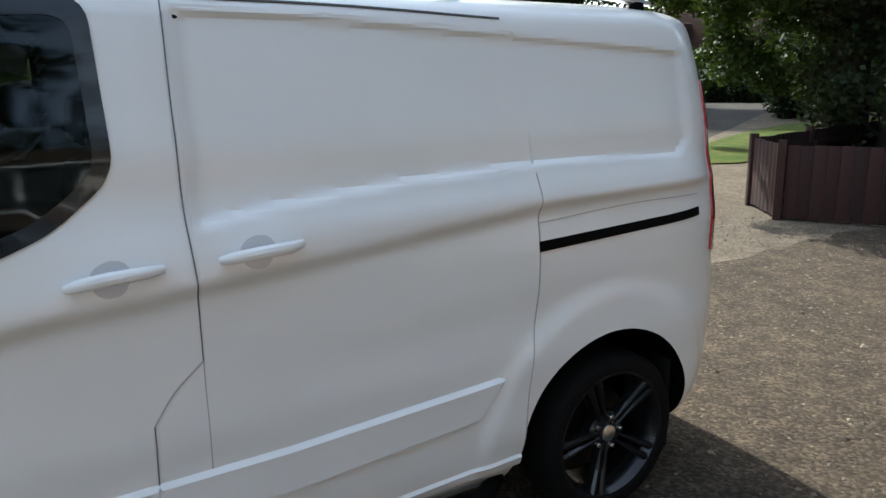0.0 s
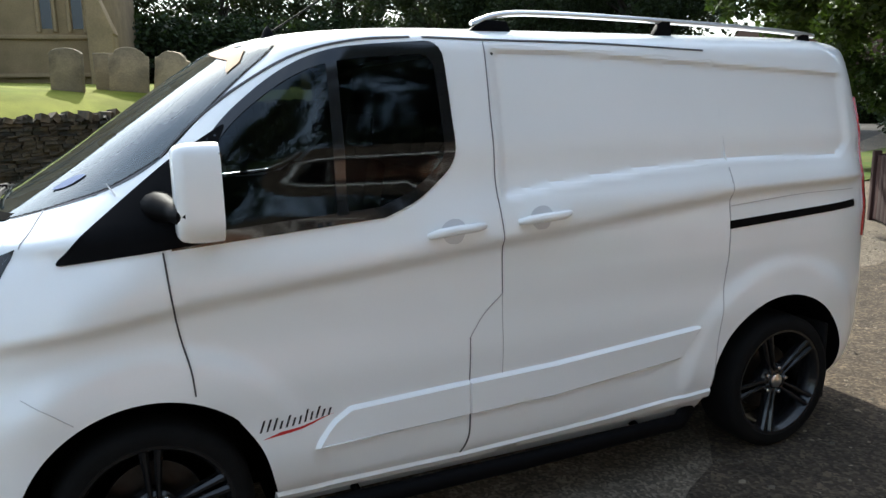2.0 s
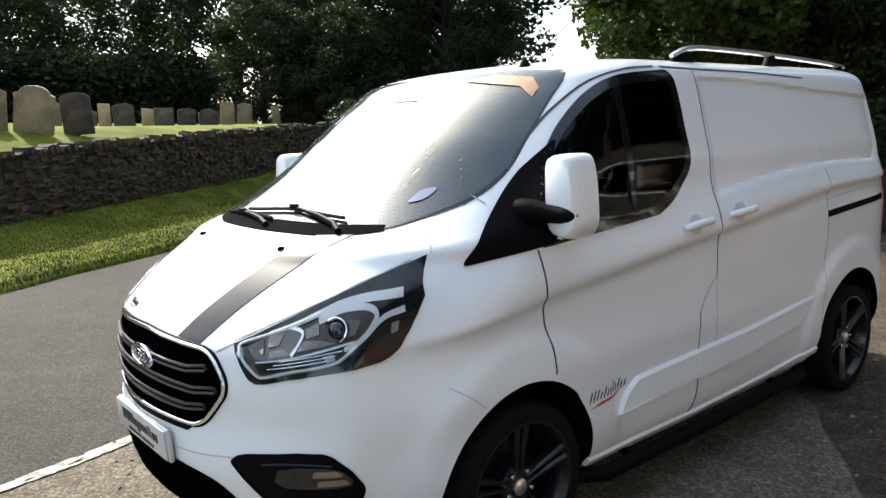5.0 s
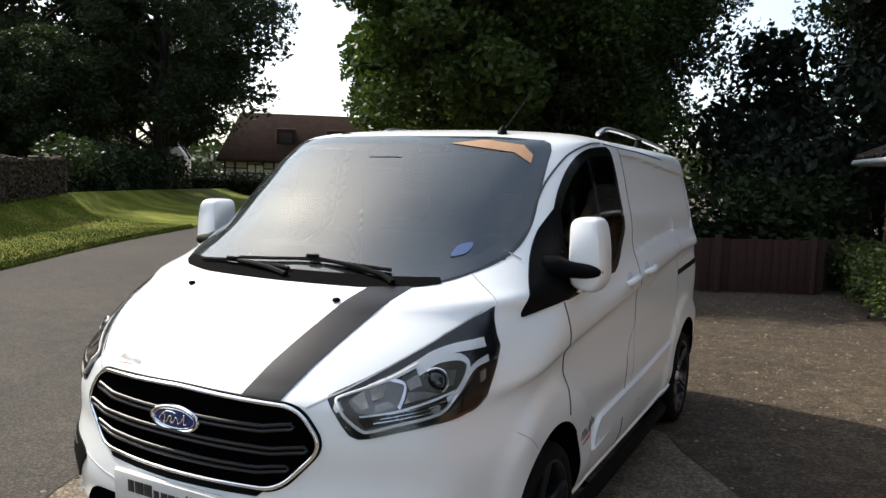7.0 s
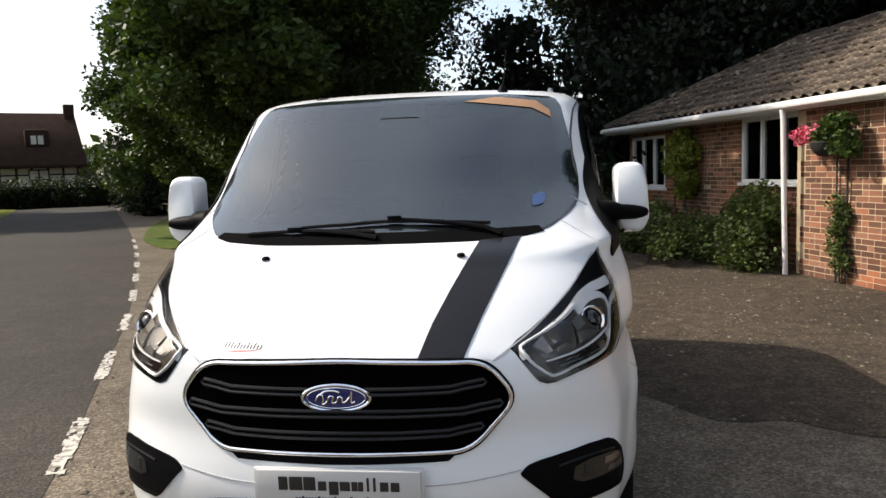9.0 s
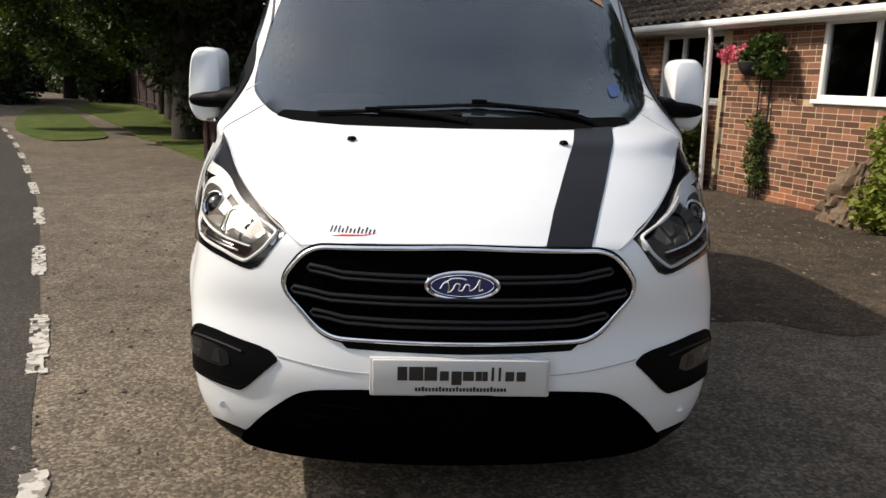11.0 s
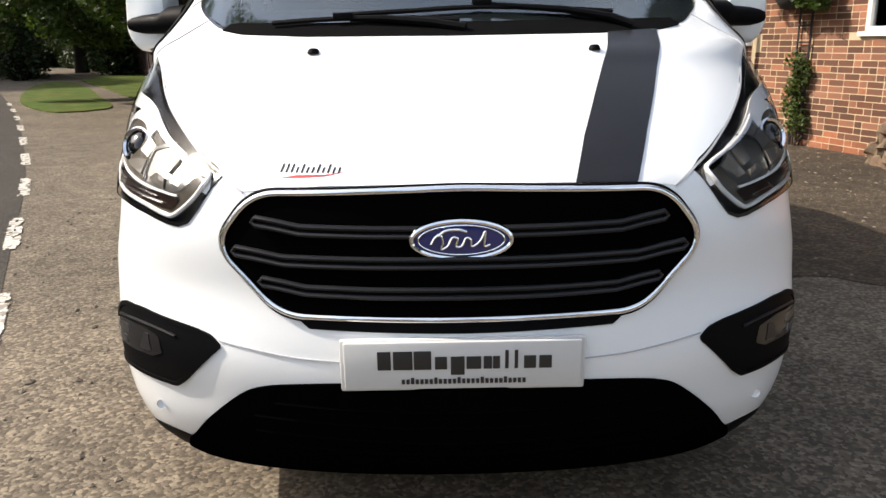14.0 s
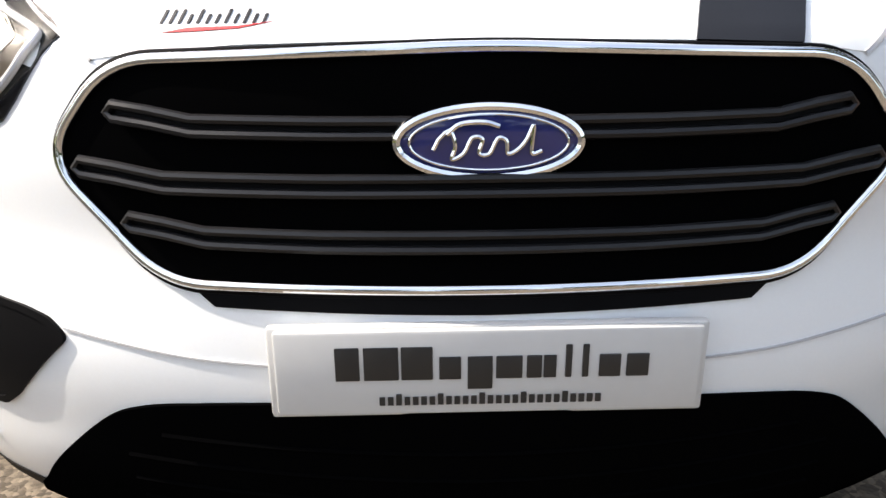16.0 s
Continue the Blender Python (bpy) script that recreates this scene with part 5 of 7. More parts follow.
for d, z in ((0.1, -0.16), (0.8, 1.84), (1.6, 2.02), (2.6, 2.14), (6.0, 2.26), (14, 2.6), (40, 3.6), (90, 5.0)):
    rows.append([(x - 0.86 * d - 0.1, y - 0.5 * d, (wall_top(y) + z if z < 0 else max(z, wall_top(y) - 0.1)) + 0.03 * math.sin(x + y)) for x, y in along(WALL, 24)])
strip("churchyard", rows, GRASS, "sunlit churchyard lawn rising behind the wall", "grass")
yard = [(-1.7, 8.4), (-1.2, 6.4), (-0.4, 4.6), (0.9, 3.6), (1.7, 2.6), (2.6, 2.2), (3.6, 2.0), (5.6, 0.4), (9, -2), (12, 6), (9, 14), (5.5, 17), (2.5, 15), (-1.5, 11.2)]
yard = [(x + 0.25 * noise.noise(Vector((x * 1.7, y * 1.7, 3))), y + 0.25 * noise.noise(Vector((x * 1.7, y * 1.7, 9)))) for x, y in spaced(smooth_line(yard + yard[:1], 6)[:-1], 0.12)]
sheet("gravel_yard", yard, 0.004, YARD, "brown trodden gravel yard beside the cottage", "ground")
sheet("grass_island", smooth_line([(-7.3, 14.4), (-8.1, 14.5), (-10.1, 17.3), (-12.4, 22.0), (-14.1, 26.2), (-14.5, 28.2), (-13.8, 27.8), (-11.3, 23.8), (-8.9, 19.0), (-7.15, 15.5), (-7.3, 14.4)], 4)[:-1], 0.03, SHADEDGRASS, "small grass island between lane and drive", "grass", 0.08)
sheet("grass_strip", [(-3.72, 10.95), (-5.07, 16.6), (-6.77, 21.4), (-9.8, 27.5), (-14.0, 36.0), (-15.4, 36.6), (-14.6, 32.4), (-13.9, 29.1), (-10.8, 23.8), (-7.9, 18.5), (-6.4, 15.4), (-5.8, 14.6), (-4.7, 12.6)], 0.03, SHADEDGRASS, "shaded grass strip along the fence", "grass", 0.08)

rng = np.random.default_rng(7)
ln = along([p for p in NEAR if p[1] > -1.2], 600)
acc = np.concatenate([[0], np.cumsum(np.linalg.norm(np.diff(ln, axis=0), axis=1))])
for k in range(10):
    s0 = 0.25 + k * 2.12
    t = np.linspace(s0, s0 + 1.08, 44)
    c = np.stack([np.interp(t, acc, ln[:, i]) for i in (0, 1)], 1)
    d = np.gradient(c, axis=0)
    d /= np.linalg.norm(d, axis=1, keepdims=True)
    n = np.stack([-d[:, 1], d[:, 0]], 1)
    bm = bmesh.new()
    cols = [-0.05, -0.03, -0.01, 0.01, 0.03, 0.05]
    grid = [[bm.verts.new((*(c[i] + n[i] * (w + rng.normal(0, 0.004))), 0.008)) for w in cols] for i in range(44)]
    for i in range(43):
        for j in range(5):
            wear = noise.noise(Vector((c[i][0] * 9, c[i][1] * 9, j * 1.7))) + (0.18 if j in (0, 4) else 0) + (0.25 if i in (0, 42) else 0)
            if wear < 0.36:
                bm.faces.new((grid[i][j], grid[i + 1][j], grid[i + 1][j + 1], grid[i][j + 1]))
    for v in [v for v in bm.verts if not v.link_faces]:
        bm.verts.remove(v)
    tagged(new("road_marking", finish(bm, "road_marking", LINE, False)), "worn white dash of the lane edge line", "road marking", "edge line dashes", "structure")

# Loose stones and grass blades.


def scatter_stones(n, place, size):
    v, f = [], []
    oct_f = ((0, 2, 4), (2, 1, 4), (1, 3, 4), (3, 0, 4), (2, 0, 5), (1, 2, 5), (3, 1, 5), (0, 3, 5))
    for _ in range(n):
        x, y = place()
        s = size * rng.lognormal(0, 0.45)
        a, sq = rng.random() * 6.28, rng.uniform(0.5, 0.9)
        ca, sa = math.cos(a) * s, math.sin(a) * s
        b = len(v)
        v += [(x + ca, y + sa, s * 0.2), (x - ca, y - sa, s * 0.2), (x - sa * sq, y + ca * sq, s * 0.2), (x + sa * sq, y - ca * sq, s * 0.2), (x, y, s * 0.65), (x, y, -s * 0.1)]
        f += [tuple(b + i for i in t) for t in oct_f]
    return v, f


def forecourt():
    while True:
        x, y = rng.uniform(-3, 5), rng.uniform(-3, 13)
        if x > np.interp(y, [-3, 1, 3.5, 7.3, 14], [-0.9, -1.85, -3, -4.85, -8.5]) and rng.random() < (0.35 if y < 4 else 1.0):
            return x, y


v, f = scatter_stones(22000, forecourt, 0.0085)
tagged(new("loose_gravel", mesh_of("loose_gravel", v, f, STONEBITS, False)), "pale loose gravel scattered over the forecourt", "gravel", kind="stuff")

v, f = [], []
for _ in range(80000):
    i, k = rng.uniform(0, 38), rng.random() ** 1.3
    a, b = edge[int(i)] * (1 - i % 1) + edge[int(i) + 1] * (i % 1), foot[int(i)] * (1 - i % 1) + foot[int(i) + 1] * (i % 1)
    x, y = a * (1 - k) + b * k
    z = bank(k, y)
    h, t = rng.uniform(0.015, 0.045) * (2.4 if k < 0.04 or k > 0.97 else 1), rng.random() * 6.28
    c, s = math.cos(t) * 0.006, math.sin(t) * 0.006
    n = len(v)
    v += [(x - c, y - s, z), (x + c, y + s, z), (x + rng.normal(0, 0.02), y + rng.normal(0, 0.02), z + h)]
    f.append((n, n + 1, n + 2))
tagged(new("grass_blades", mesh_of("grass_blades", v, f, BLADE, False)), "short green grass blades on the verge", "grass", kind="stuff")

# ---- churchyard ----
DRYSTONE = material("drystone", (0.060, 0.038, 0.020), 0.92, var=0.25, scale=9, fine=60, bump=0.05, bump_scale=40, second=(0.024, 0.020, 0.013), mix_scale=5, per_object=0.35, per_island=0.35)
GRAVESTONE = material("weathered_limestone", (0.30, 0.225, 0.13), 0.92, var=0.25, scale=5, fine=40, bump=0.06, bump_scale=50, second=(0.13, 0.10, 0.062), mix=(0.45, 0.66), mix_scale=2.6, per_object=0.3)
LICHENED = material("lichened_stone", (0.105, 0.086, 0.066), 0.92, var=0.25, scale=5, fine=40, bump=0.06, bump_scale=50, second=(0.055, 0.045, 0.036), mix_scale=3.5, per_object=0.3)
CHURCHSTONE = material("church_stone", (0.29, 0.20, 0.105), 0.92, var=0.2, scale=1.5, fine=25, bump=0.03, bump_scale=30, second=(0.25, 0.175, 0.09), mix_scale=1.2)
SOOT = material("window_dark", (0.02, 0.022, 0.025), 0.25)

path = np.array(WALL[1:], float)
seg = np.concatenate([[0], np.cumsum(np.linalg.norm(np.diff(path, axis=0), axis=1))])


def wall_at(s):
    s = min(max(s, 0.06), seg[-1] - 0.06)
    p = np.array([np.interp(s, seg, path[:, k]) for k in (0, 1)])
    q = np.array([np.interp(s + 0.05, seg, path[:, k]) for k in (0, 1)]) - np.array([np.interp(s - 0.05, seg, path[:, k]) for k in (0, 1)])
    q /= np.linalg.norm(q)
    return p, q, np.array([q[1], -q[0]])


wall = new("churchyard_wall", None)
tagged(wall, "dark drystone wall with rough upright coping stones", "wall", kind="structure")
bm = bmesh.new()
for s in np.arange(0, seg[-1], 0.5):
    p, q, n = wall_at(s + 0.25)
    m = Matrix(((q[0], n[0], 0, p[0]), (q[1], n[1], 0, p[1]), (0, 0, 1, 0), (0, 0, 0, 1)))
    box(bm, (-0.27, -0.36, 0.0), (0.27, -0.04, wall_top(p[1]) - 0.10), 0.0, m)
core = part("wall_core", bm, DRYSTONE, wall, smooth=False)
unit = [boxed((-0.5, -0.5, -0.5), (0.5, 0.5, 0.5)) for _ in range(4)]
for b in unit:
    for vv in b.verts:
        vv.co += Vector(rng.normal(0, 0.085, 3))
unit = [finish(b, "stone", DRYSTONE, False) for b in unit]
corner = [np.array([tuple(vv.co) for vv in u.vertices]) for u in unit]
quads = [[tuple(p.vertices) for p in u.polygons] for u in unit]
sv, sf, singles = [], [], 0
z = 0.10
while z < 1.66:
    hgt = rng.uniform(0.032, 0.085)
    top = z + hgt > 1.48
    if top:
        hgt = rng.uniform(0.11, 0.15)
    s = rng.uniform(0, 0.2)
    while s < seg[-1]:
        ln = rng.uniform(0.05, 0.14) if top else rng.uniform(0.07, 0.30)
        p, q, n = wall_at(s + ln / 2)
        jut = rng.normal(0, 0.018)
        hh = hgt * (rng.uniform(0.5, 1.6) if top else rng.uniform(0.8, 1.1))
        low = wall_foot(p[1]) - 0.12
        k = (wall_top(p[1]) - low) / 1.53
        base, hh = low + (z - 0.10) * k, hh * k
        m = Matrix(((q[0] * ln * 0.96, n[0] * (0.30 if top else 0.16), 0, p[0] - n[0] * ((0.12 if top else 0.06) - jut)), (q[1] * ln * 0.96, n[1] * (0.30 if top else 0.16), 0, p[1] - n[1] * ((0.12 if top else 0.06) - jut)),
                    (0, 0, hh * 0.94, base + hh / 2), (0, 0, 0, 1)))
        if top:
            m = m @ Euler((0, rng.normal(0, 0.28), 0)).to_matrix().to_4x4()
        k = int(rng.integers(4))
        if 5.6 < s < 10.5 and z > 0.45 and singles < 300:
            ob = new("stone", unit[k])
            ob.parent, ob.matrix_basis = wall, m
            singles += 1
        else:
            b = len(sv)
            mm = np.array(m)
            sv += list(corner[k] @ mm[:3, :3].T + mm[:3, 3])
            sf += [tuple(b + i for i in t) for t in quads[k]]
        s += ln
    z += hgt
    if top:
        break
rest = new("stones", mesh_of("stones", sv, sf, DRYSTONE, False))
rest.parent = wall
tagged(rest, kind="stuff")


def gravestone(x, y, z, w, h, turn, lean, shape, tone):
    pts = {0: [(-w / 2, 0), (w / 2, 0), (w / 2, h * 0.86)] + [(w / 2 * math.cos(t), h * 0.86 + h * 0.14 * math.sin(t)) for t in np.linspace(0.2, 2.94, 8)] + [(-w / 2, h * 0.86)],
           1: [(-w / 2, 0), (w / 2, 0), (w / 2, h * 0.82), (w * 0.40, h * 0.84), (w * 0.33, h * 0.92), (w * 0.18, h * 0.985), (0, h), (-w * 0.18, h * 0.985), (-w * 0.33, h * 0.92), (-w * 0.40, h * 0.84), (-w / 2, h * 0.82)],
           2: [(-w / 2, 0), (w / 2, 0), (w * 0.48, h * 0.97), (-w * 0.48, h)]}[shape]
    bm = bmesh.new()
    prism(bm, pts, 0.13, lambda a, b, c: (a, c - 0.065, b), 0.014)
    ob = new("gravestone", finish(bm, "gravestone", LICHENED if tone.startswith(("dark", "grey")) else GRAVESTONE, True, 40))
    ob.matrix_basis = pose(x, y, z - 0.18, lean * 0.7, lean * 1.15, turn)
    return tagged(ob, f"{tone} weathered upright gravestone on the churchyard lawn", "gravestone", "gravestones")


for x, y, z, w, h, turn, lean, shape, tone in (
        (-12.45, 0.57, 2.15, 0.58, 0.85, 70, 2, 0, "stained sandy"), (-13.3, 1.3, 2.2, 0.47, 0.78, 80, -2, 2, "pale"), (-13.2, 1.66, 2.17, 0.74, 0.91, 84, 3, 1, "pale sandy"), (-13.1, 2.44, 2.12, 0.69, 0.89, 62, 8, 1, "brown leaning"),
        (-13.5, 3.36, 2.07, 0.56, 0.83, 66, -3, 0, "dark grey"), (-17.6, 3.7, 2.25, 0.66, 0.71, 80, 0, 0, "pale"), (-21.1, 5.63, 2.33, 0.44, 0.52, 75, 3, 0, "grey"), (-19.1, 5.5, 2.27, 0.32, 0.69, 70, 0, 2, "pale"),
        (-18.9, 5.96, 2.27, 0.55, 0.67, 75, -3, 0, "grey"), (-20.7, 7.2, 2.33, 0.35, 0.55, 75, 2, 2, "pale"), (-19.6, 7.3, 2.3, 0.55, 0.55, 70, 0, 2, "dark"), (-21.2, 8.6, 2.33, 0.55, 0.55, 72, 3, 0, "grey"),
        (-21, 9.25, 2.3, 0.58, 0.55, 74, -2, 1, "grey"), (-21.7, 10.2, 2.28, 0.46, 0.84, 70, 2, 0, "pale grey"), (-24.3, 12.05, 2.35, 0.55, 0.84, 60, 4, 0, "pale"), (-24.7, 11.45, 2.35, 0.56, 0.6, 60, 0, 0, "grey"),
        (-23.7, 13.1, 2.3, 0.3, 0.77, 60, -3, 2, "narrow pale")):
    gravestone(x, y, z, w, h, turn, lean, shape, tone)

# Church end wall with a stepped buttress and a lancet window.
church = thing("church", "old sandy limestone church wall with buttress and narrow windows", "church", (-30.41, 2.1, 2.6), 80)
part("church_wall", boxed((-12.0, 0.0, -0.4), (-0.3, 7.0, 10.0), 0.05), CHURCHSTONE, church)
for x in (0.0, -3.6, -8.2):
    bm = bmesh.new()
    prism(bm, [(-0.66, -0.4), (0.0, -0.4), (0.0, 1.62), (0.05, 1.68), (0.02, 1.80), (-0.46, 3.3), (-0.50, 6.0), (-0.56, 6.8), (-0.66, 6.8)] if x == 0 else [(-0.9, -0.4), (0.0, -0.4), (0.0, 3.0), (0.06, 3.06), (-0.25, 3.7), (-0.25, 6.4), (-0.9, 6.4)], 0.85, lambda a, b, c: (x + a, c - 0.86, b), 0.03)
    part("buttress", bm, CHURCHSTONE, church)
for x in (-1.02, -1.85, -5.6, -6.5):
    w = part("church_window", boxed((x - 0.15, -0.012, 1.9), (x + 0.15, 0.05, 6.0), 0.0), SOOT, church)
    bm = bmesh.new()
    tube(bm, [(x - 0.22, -0.03, 1.8), (x - 0.22, -0.04, 5.7), (x - 0.12, -0.04, 6.1), (x, -0.04, 6.35), (x + 0.12, -0.04, 6.1), (x + 0.22, -0.04, 5.7), (x + 0.22, -0.03, 1.8)], 0.075, 6)
    part("window_frame", bm, CHURCHSTONE, w)
for z, d in ((1.62, 0.10), (0.35, 0.16)):
    part("string_course", boxed((-11.9, -d, z - 0.07), (-0.66, 0.0, z + 0.07), 0.03), CHURCHSTONE, church)
part("church_roof", boxed((-12.3, -0.3, 10.0), (0.3, 7.3, 10.4), 0.1), DRYSTONE, church)
church.scale = (1.35, 1.35, 1.15)

# ---- trees ----


def leaf_material(name, color, var):
    m = material(name, color, 0.55, per_island=var, spec=0.25)
    nt = m.node_tree
    b = nt.nodes["Principled BSDF"]
    tr, mx = nt.nodes.new("ShaderNodeBsdfTranslucent"), nt.nodes.new("ShaderNodeMixShader")
    tr.inputs[0].default_value = (color[0] * 1.5, color[1] * 1.6, color[2] * 0.8, 1)
    mx.inputs[0].default_value = 0.22
    nt.links.new(b.outputs[0], mx.inputs[1])
    nt.links.new(tr.outputs[0], mx.inputs[2])
    nt.links.new(mx.outputs[0], nt.nodes["Material Output"].inputs[0])
    return m


LEAF = leaf_material("broad_leaves", (0.040, 0.066, 0.014), 0.45)
LEAFDARK = leaf_material("dark_leaves", (0.024, 0.036, 0.012), 0.45)
CONIFER = leaf_material("conifer_needles", (0.016, 0.024, 0.014), 0.5)
HEDGE = leaf_material("hedge_leaves", (0.022, 0.036, 0.012), 0.45)
SHRUB = leaf_material("shrub_leaves", (0.060, 0.085, 0.022), 0.5)
YELLOWLEAF = leaf_material("golden_leaves", (0.16, 0.19, 0.03), 0.35)
PINK = material("pink_petals", (0.62, 0.10, 0.16), 0.6, per_island=0.4)
BARK = material("bark", (0.034, 0.027, 0.020), 0.95, var=0.3, scale=6, fine=40, bump=0.06, bump_scale=20, stretch=(1, 1, 0.3))


def leaves(name, centres, radii, count, size, mat, squash=0.75, droop=0.0):
    """Many small pointed leaves about the given clump centres, denser towards their shells."""
    c = rng.integers(0, len(centres), count)
    d = rng.normal(0, 1, (count, 3))
    d /= np.linalg.norm(d, axis=1, keepdims=True)
    r = rng.random(count) ** 0.45
    p = np.asarray(centres)[c] + d * (np.asarray(radii)[c] * r)[:, None] * [1, 1, squash]
    a = rng.normal(0, 1, (count, 3))
    a[:, 2] = a[:, 2] * 0.6 - droop
    a /= np.linalg.norm(a, axis=1, keepdims=True)
    b = np.cross(a, rng.normal(0, 1, (count, 3)))
    b /= np.linalg.norm(b, axis=1, keepdims=True)
    s = size * rng.uniform(0.6, 1.4, (count, 1))
    quad = np.stack([p - a * s * 0.5, p + b * s * 0.28, p + a * s * 0.5, p - b * s * 0.28], 1).reshape(-1, 3)
    me = bpy.data.meshes.new(name)
    me.vertices.add(count * 4)
    me.vertices.foreach_set("co", quad.ravel())
    me.loops.add(count * 4)
    me.loops.foreach_set("vertex_index", np.arange(count * 4))
    me.polygons.add(count)
    me.polygons.foreach_set("loop_start", np.arange(count) * 4)
    me.materials.append(mat)
    me.update(calc_edges=True)
    me.validate()
    return me


def tree(name, label, height, spread, bare, count, size, mat, droop=0.0, clumps=46, group="trees", trunk_r=0.32, squash=0.7, shape=0.5, heart=0):
    """A tapered trunk that forks into limbs, with a crown of clumped leaves and gaps."""
    t = thing(name, label, "tree", group=group)
    bm = bmesh.new()
    lean = rng.normal(0, 0.4, 2)
    top = height * 0.9
    stem = [(lean[0] * (k / 6) ** 2, lean[1] * (k / 6) ** 2, top * k / 6) for k in range(7)]
    tube(bm, stem, [trunk_r * (1.25 if k == 0 else 1 - 0.14 * k) for k in range(7)], 10)
    cs, rs = [], []
    for k in range(clumps):
        u = (k + 0.5) / clumps
        z = bare + (height - bare) * u ** 0.85
        frac = (z - bare) / (height - bare)
        wide = spread * (math.sin(math.pi * min(1, frac * 0.86 + 0.12)) ** 0.6 if shape < 1 else (1.02 - frac) ** 0.9)
        a = k * 2.4 + rng.normal(0, 0.3)
        rad = wide * rng.uniform(0.35, 0.98)
        end = Vector((math.cos(a) * rad, math.sin(a) * rad, z))
        cs.append(tuple(end))
        rs.append(spread * rng.uniform(0.16, 0.30))
        if k % 2 == 0:
            z0 = max(bare * 0.7, z - rad * 0.55)
            base = Vector((lean[0] * (z0 / top) ** 2, lean[1] * (z0 / top) ** 2, min(z0, top * 0.95)))
            mid = base.lerp(end, 0.5) + Vector((0, 0, rad * 0.10)) + Vector(rng.normal(0, 0.25, 3))
            tube(bm, [base, mid, end], [trunk_r * 0.36 * (1 - 0.5 * frac), trunk_r * 0.2, 0.02], 6)
    part("trunk", bm, BARK, t, sharp=60)
    part("crown", leaves("crown", cs, rs, count, size, mat, squash, droop), mat, t)
    if heart:
        part("inner_crown", leaves("inner_crown", [(x * 0.86, y * 0.86, z) for x, y, z in cs], [r * 0.72 for r in rs], heart, size * 2.4, mat, squash, droop), mat, t)
    return t


oak = tree("broadleaf_tree", "tall spreading broadleaf tree with light green outer leaves", 14.5, 5.5, 2.9, 190000, 0.11, LEAF, clumps=96, trunk_r=0.38, heart=30000)
oak.matrix_basis = pose(-5.2, 15.4, 0, 0, 0, 0)
ash = tree("broadleaf_tree", "dark dense broadleaf tree casting deep shade", 16, 6.4, 4.0, 90000, 0.14, LEAFDARK, clumps=90, trunk_r=0.42, heart=16000)
ash.matrix_basis = pose(-30.6, 27.5, 0.3, 0, 0, 20)
yew = tree("conifer_tree", "dark drooping conifer with layered branches", 20, 7.5, 1.0, 190000, 0.17, CONIFER, droop=0.9, clumps=210, trunk_r=0.3, shape=1.5, heart=60000)
yew.matrix_basis = pose(5.0, 21.5, 0, 0, 0, 0)
far_ash = tree("broadleaf_tree", "distant dark broadleaf tree with ragged crown", 16, 7.0, 2.4, 24000, 0.36, LEAFDARK, clumps=64, trunk_r=0.42)
far_ash.matrix_basis = pose(-12.5, 36, 0, 0, 0, 130)
for x, y, z, turn, s, kind in ((-7.6, 22.3, 0, 60, 0.9, oak), (-18.0, 38.6, 0, 60, 0.72, far_ash), (-5.5, 19.5, 0, 100, 0.8, ash), (-10.5, 34, 0, 200, 0.95, far_ash), (-31.2, 16.4, 1.6, 40, 0.42, far_ash), (-29.0, 19.6, 1.2, 150, 0.40, far_ash), (-34.5, 22.5, 1.2, 260, 0.48, far_ash), (-30.5, 18.2, 1.2, 300, 0.38, far_ash), (13.5, 22.5, 0, 90, 1.05, yew), (19.5, 15, 0, 200, 1.0, yew), (14, 9, 0, 30, 0.9, far_ash), (15, -2, 0, 130, 0.9, far_ash),
                         (-38, 24.5, 1.5, 100, 1.0, ash), (-37, 33, 1, 220, 1.1, far_ash), (-44, 15.5, 2.8, 10, 0.62, far_ash), (-45, 8.5, 2.8, 75, 0.55, far_ash), (-44, 2.5, 2.8, 160, 0.6, far_ash), (-46, -4, 2.8, 240, 0.6, far_ash), (-40, -12, 2.8, 300, 0.6, far_ash), (-52, 12, 3, 20, 0.66, far_ash), (-52, -1, 3, 200, 0.66, far_ash), (-50, 24, 2.5, 50, 1.1, far_ash),
                         (-28, 62, 0, 40, 0.8, far_ash), (-16, 58, 0, 140, 1.0, far_ash), (-21, 47, 0, 10, 0.7, far_ash), (-50, 42, 0.5, 80, 0.8, far_ash),
                         (-10, -34, 0, 80, 0.9, far_ash), (3, -38, 0, 180, 1.0, far_ash), (14, -30, 0, 280, 0.9, far_ash)):
    c = copy_thing(kind, pose(x, y, z, 0, 0, turn))
    c.scale = (s, s, s)

limb = part("bough", tube(bmesh.new(), [(0, 0, 3.2), (-0.9, -0.3, 4.2), (-1.9, -0.6, 4.7), (-3.0, -0.9, 4.8)], 0.07, 6), BARK, oak)
cs = [(rng.uniform(-3.7, -1.0), rng.uniform(-1.5, 0.3), rng.uniform(3.0, 6.6)) for _ in range(26)]
part("bough_leaves", leaves("bough_leaves", cs, [0.55] * 26, 9000, 0.15, LEAF, 0.7, 0.2), LEAF, oak)
part("bough", tube(bmesh.new(), [(0, 0, 3.4), (-0.2, -1.2, 4.6), (-0.4, -2.6, 5.2), (-0.4, -4.0, 5.2)], 0.08, 6), BARK, oak)
cs = [(rng.uniform(-1.7, 1.8), rng.uniform(-5.4, -2.0), rng.uniform(3.2, 7.0)) for _ in range(60)]
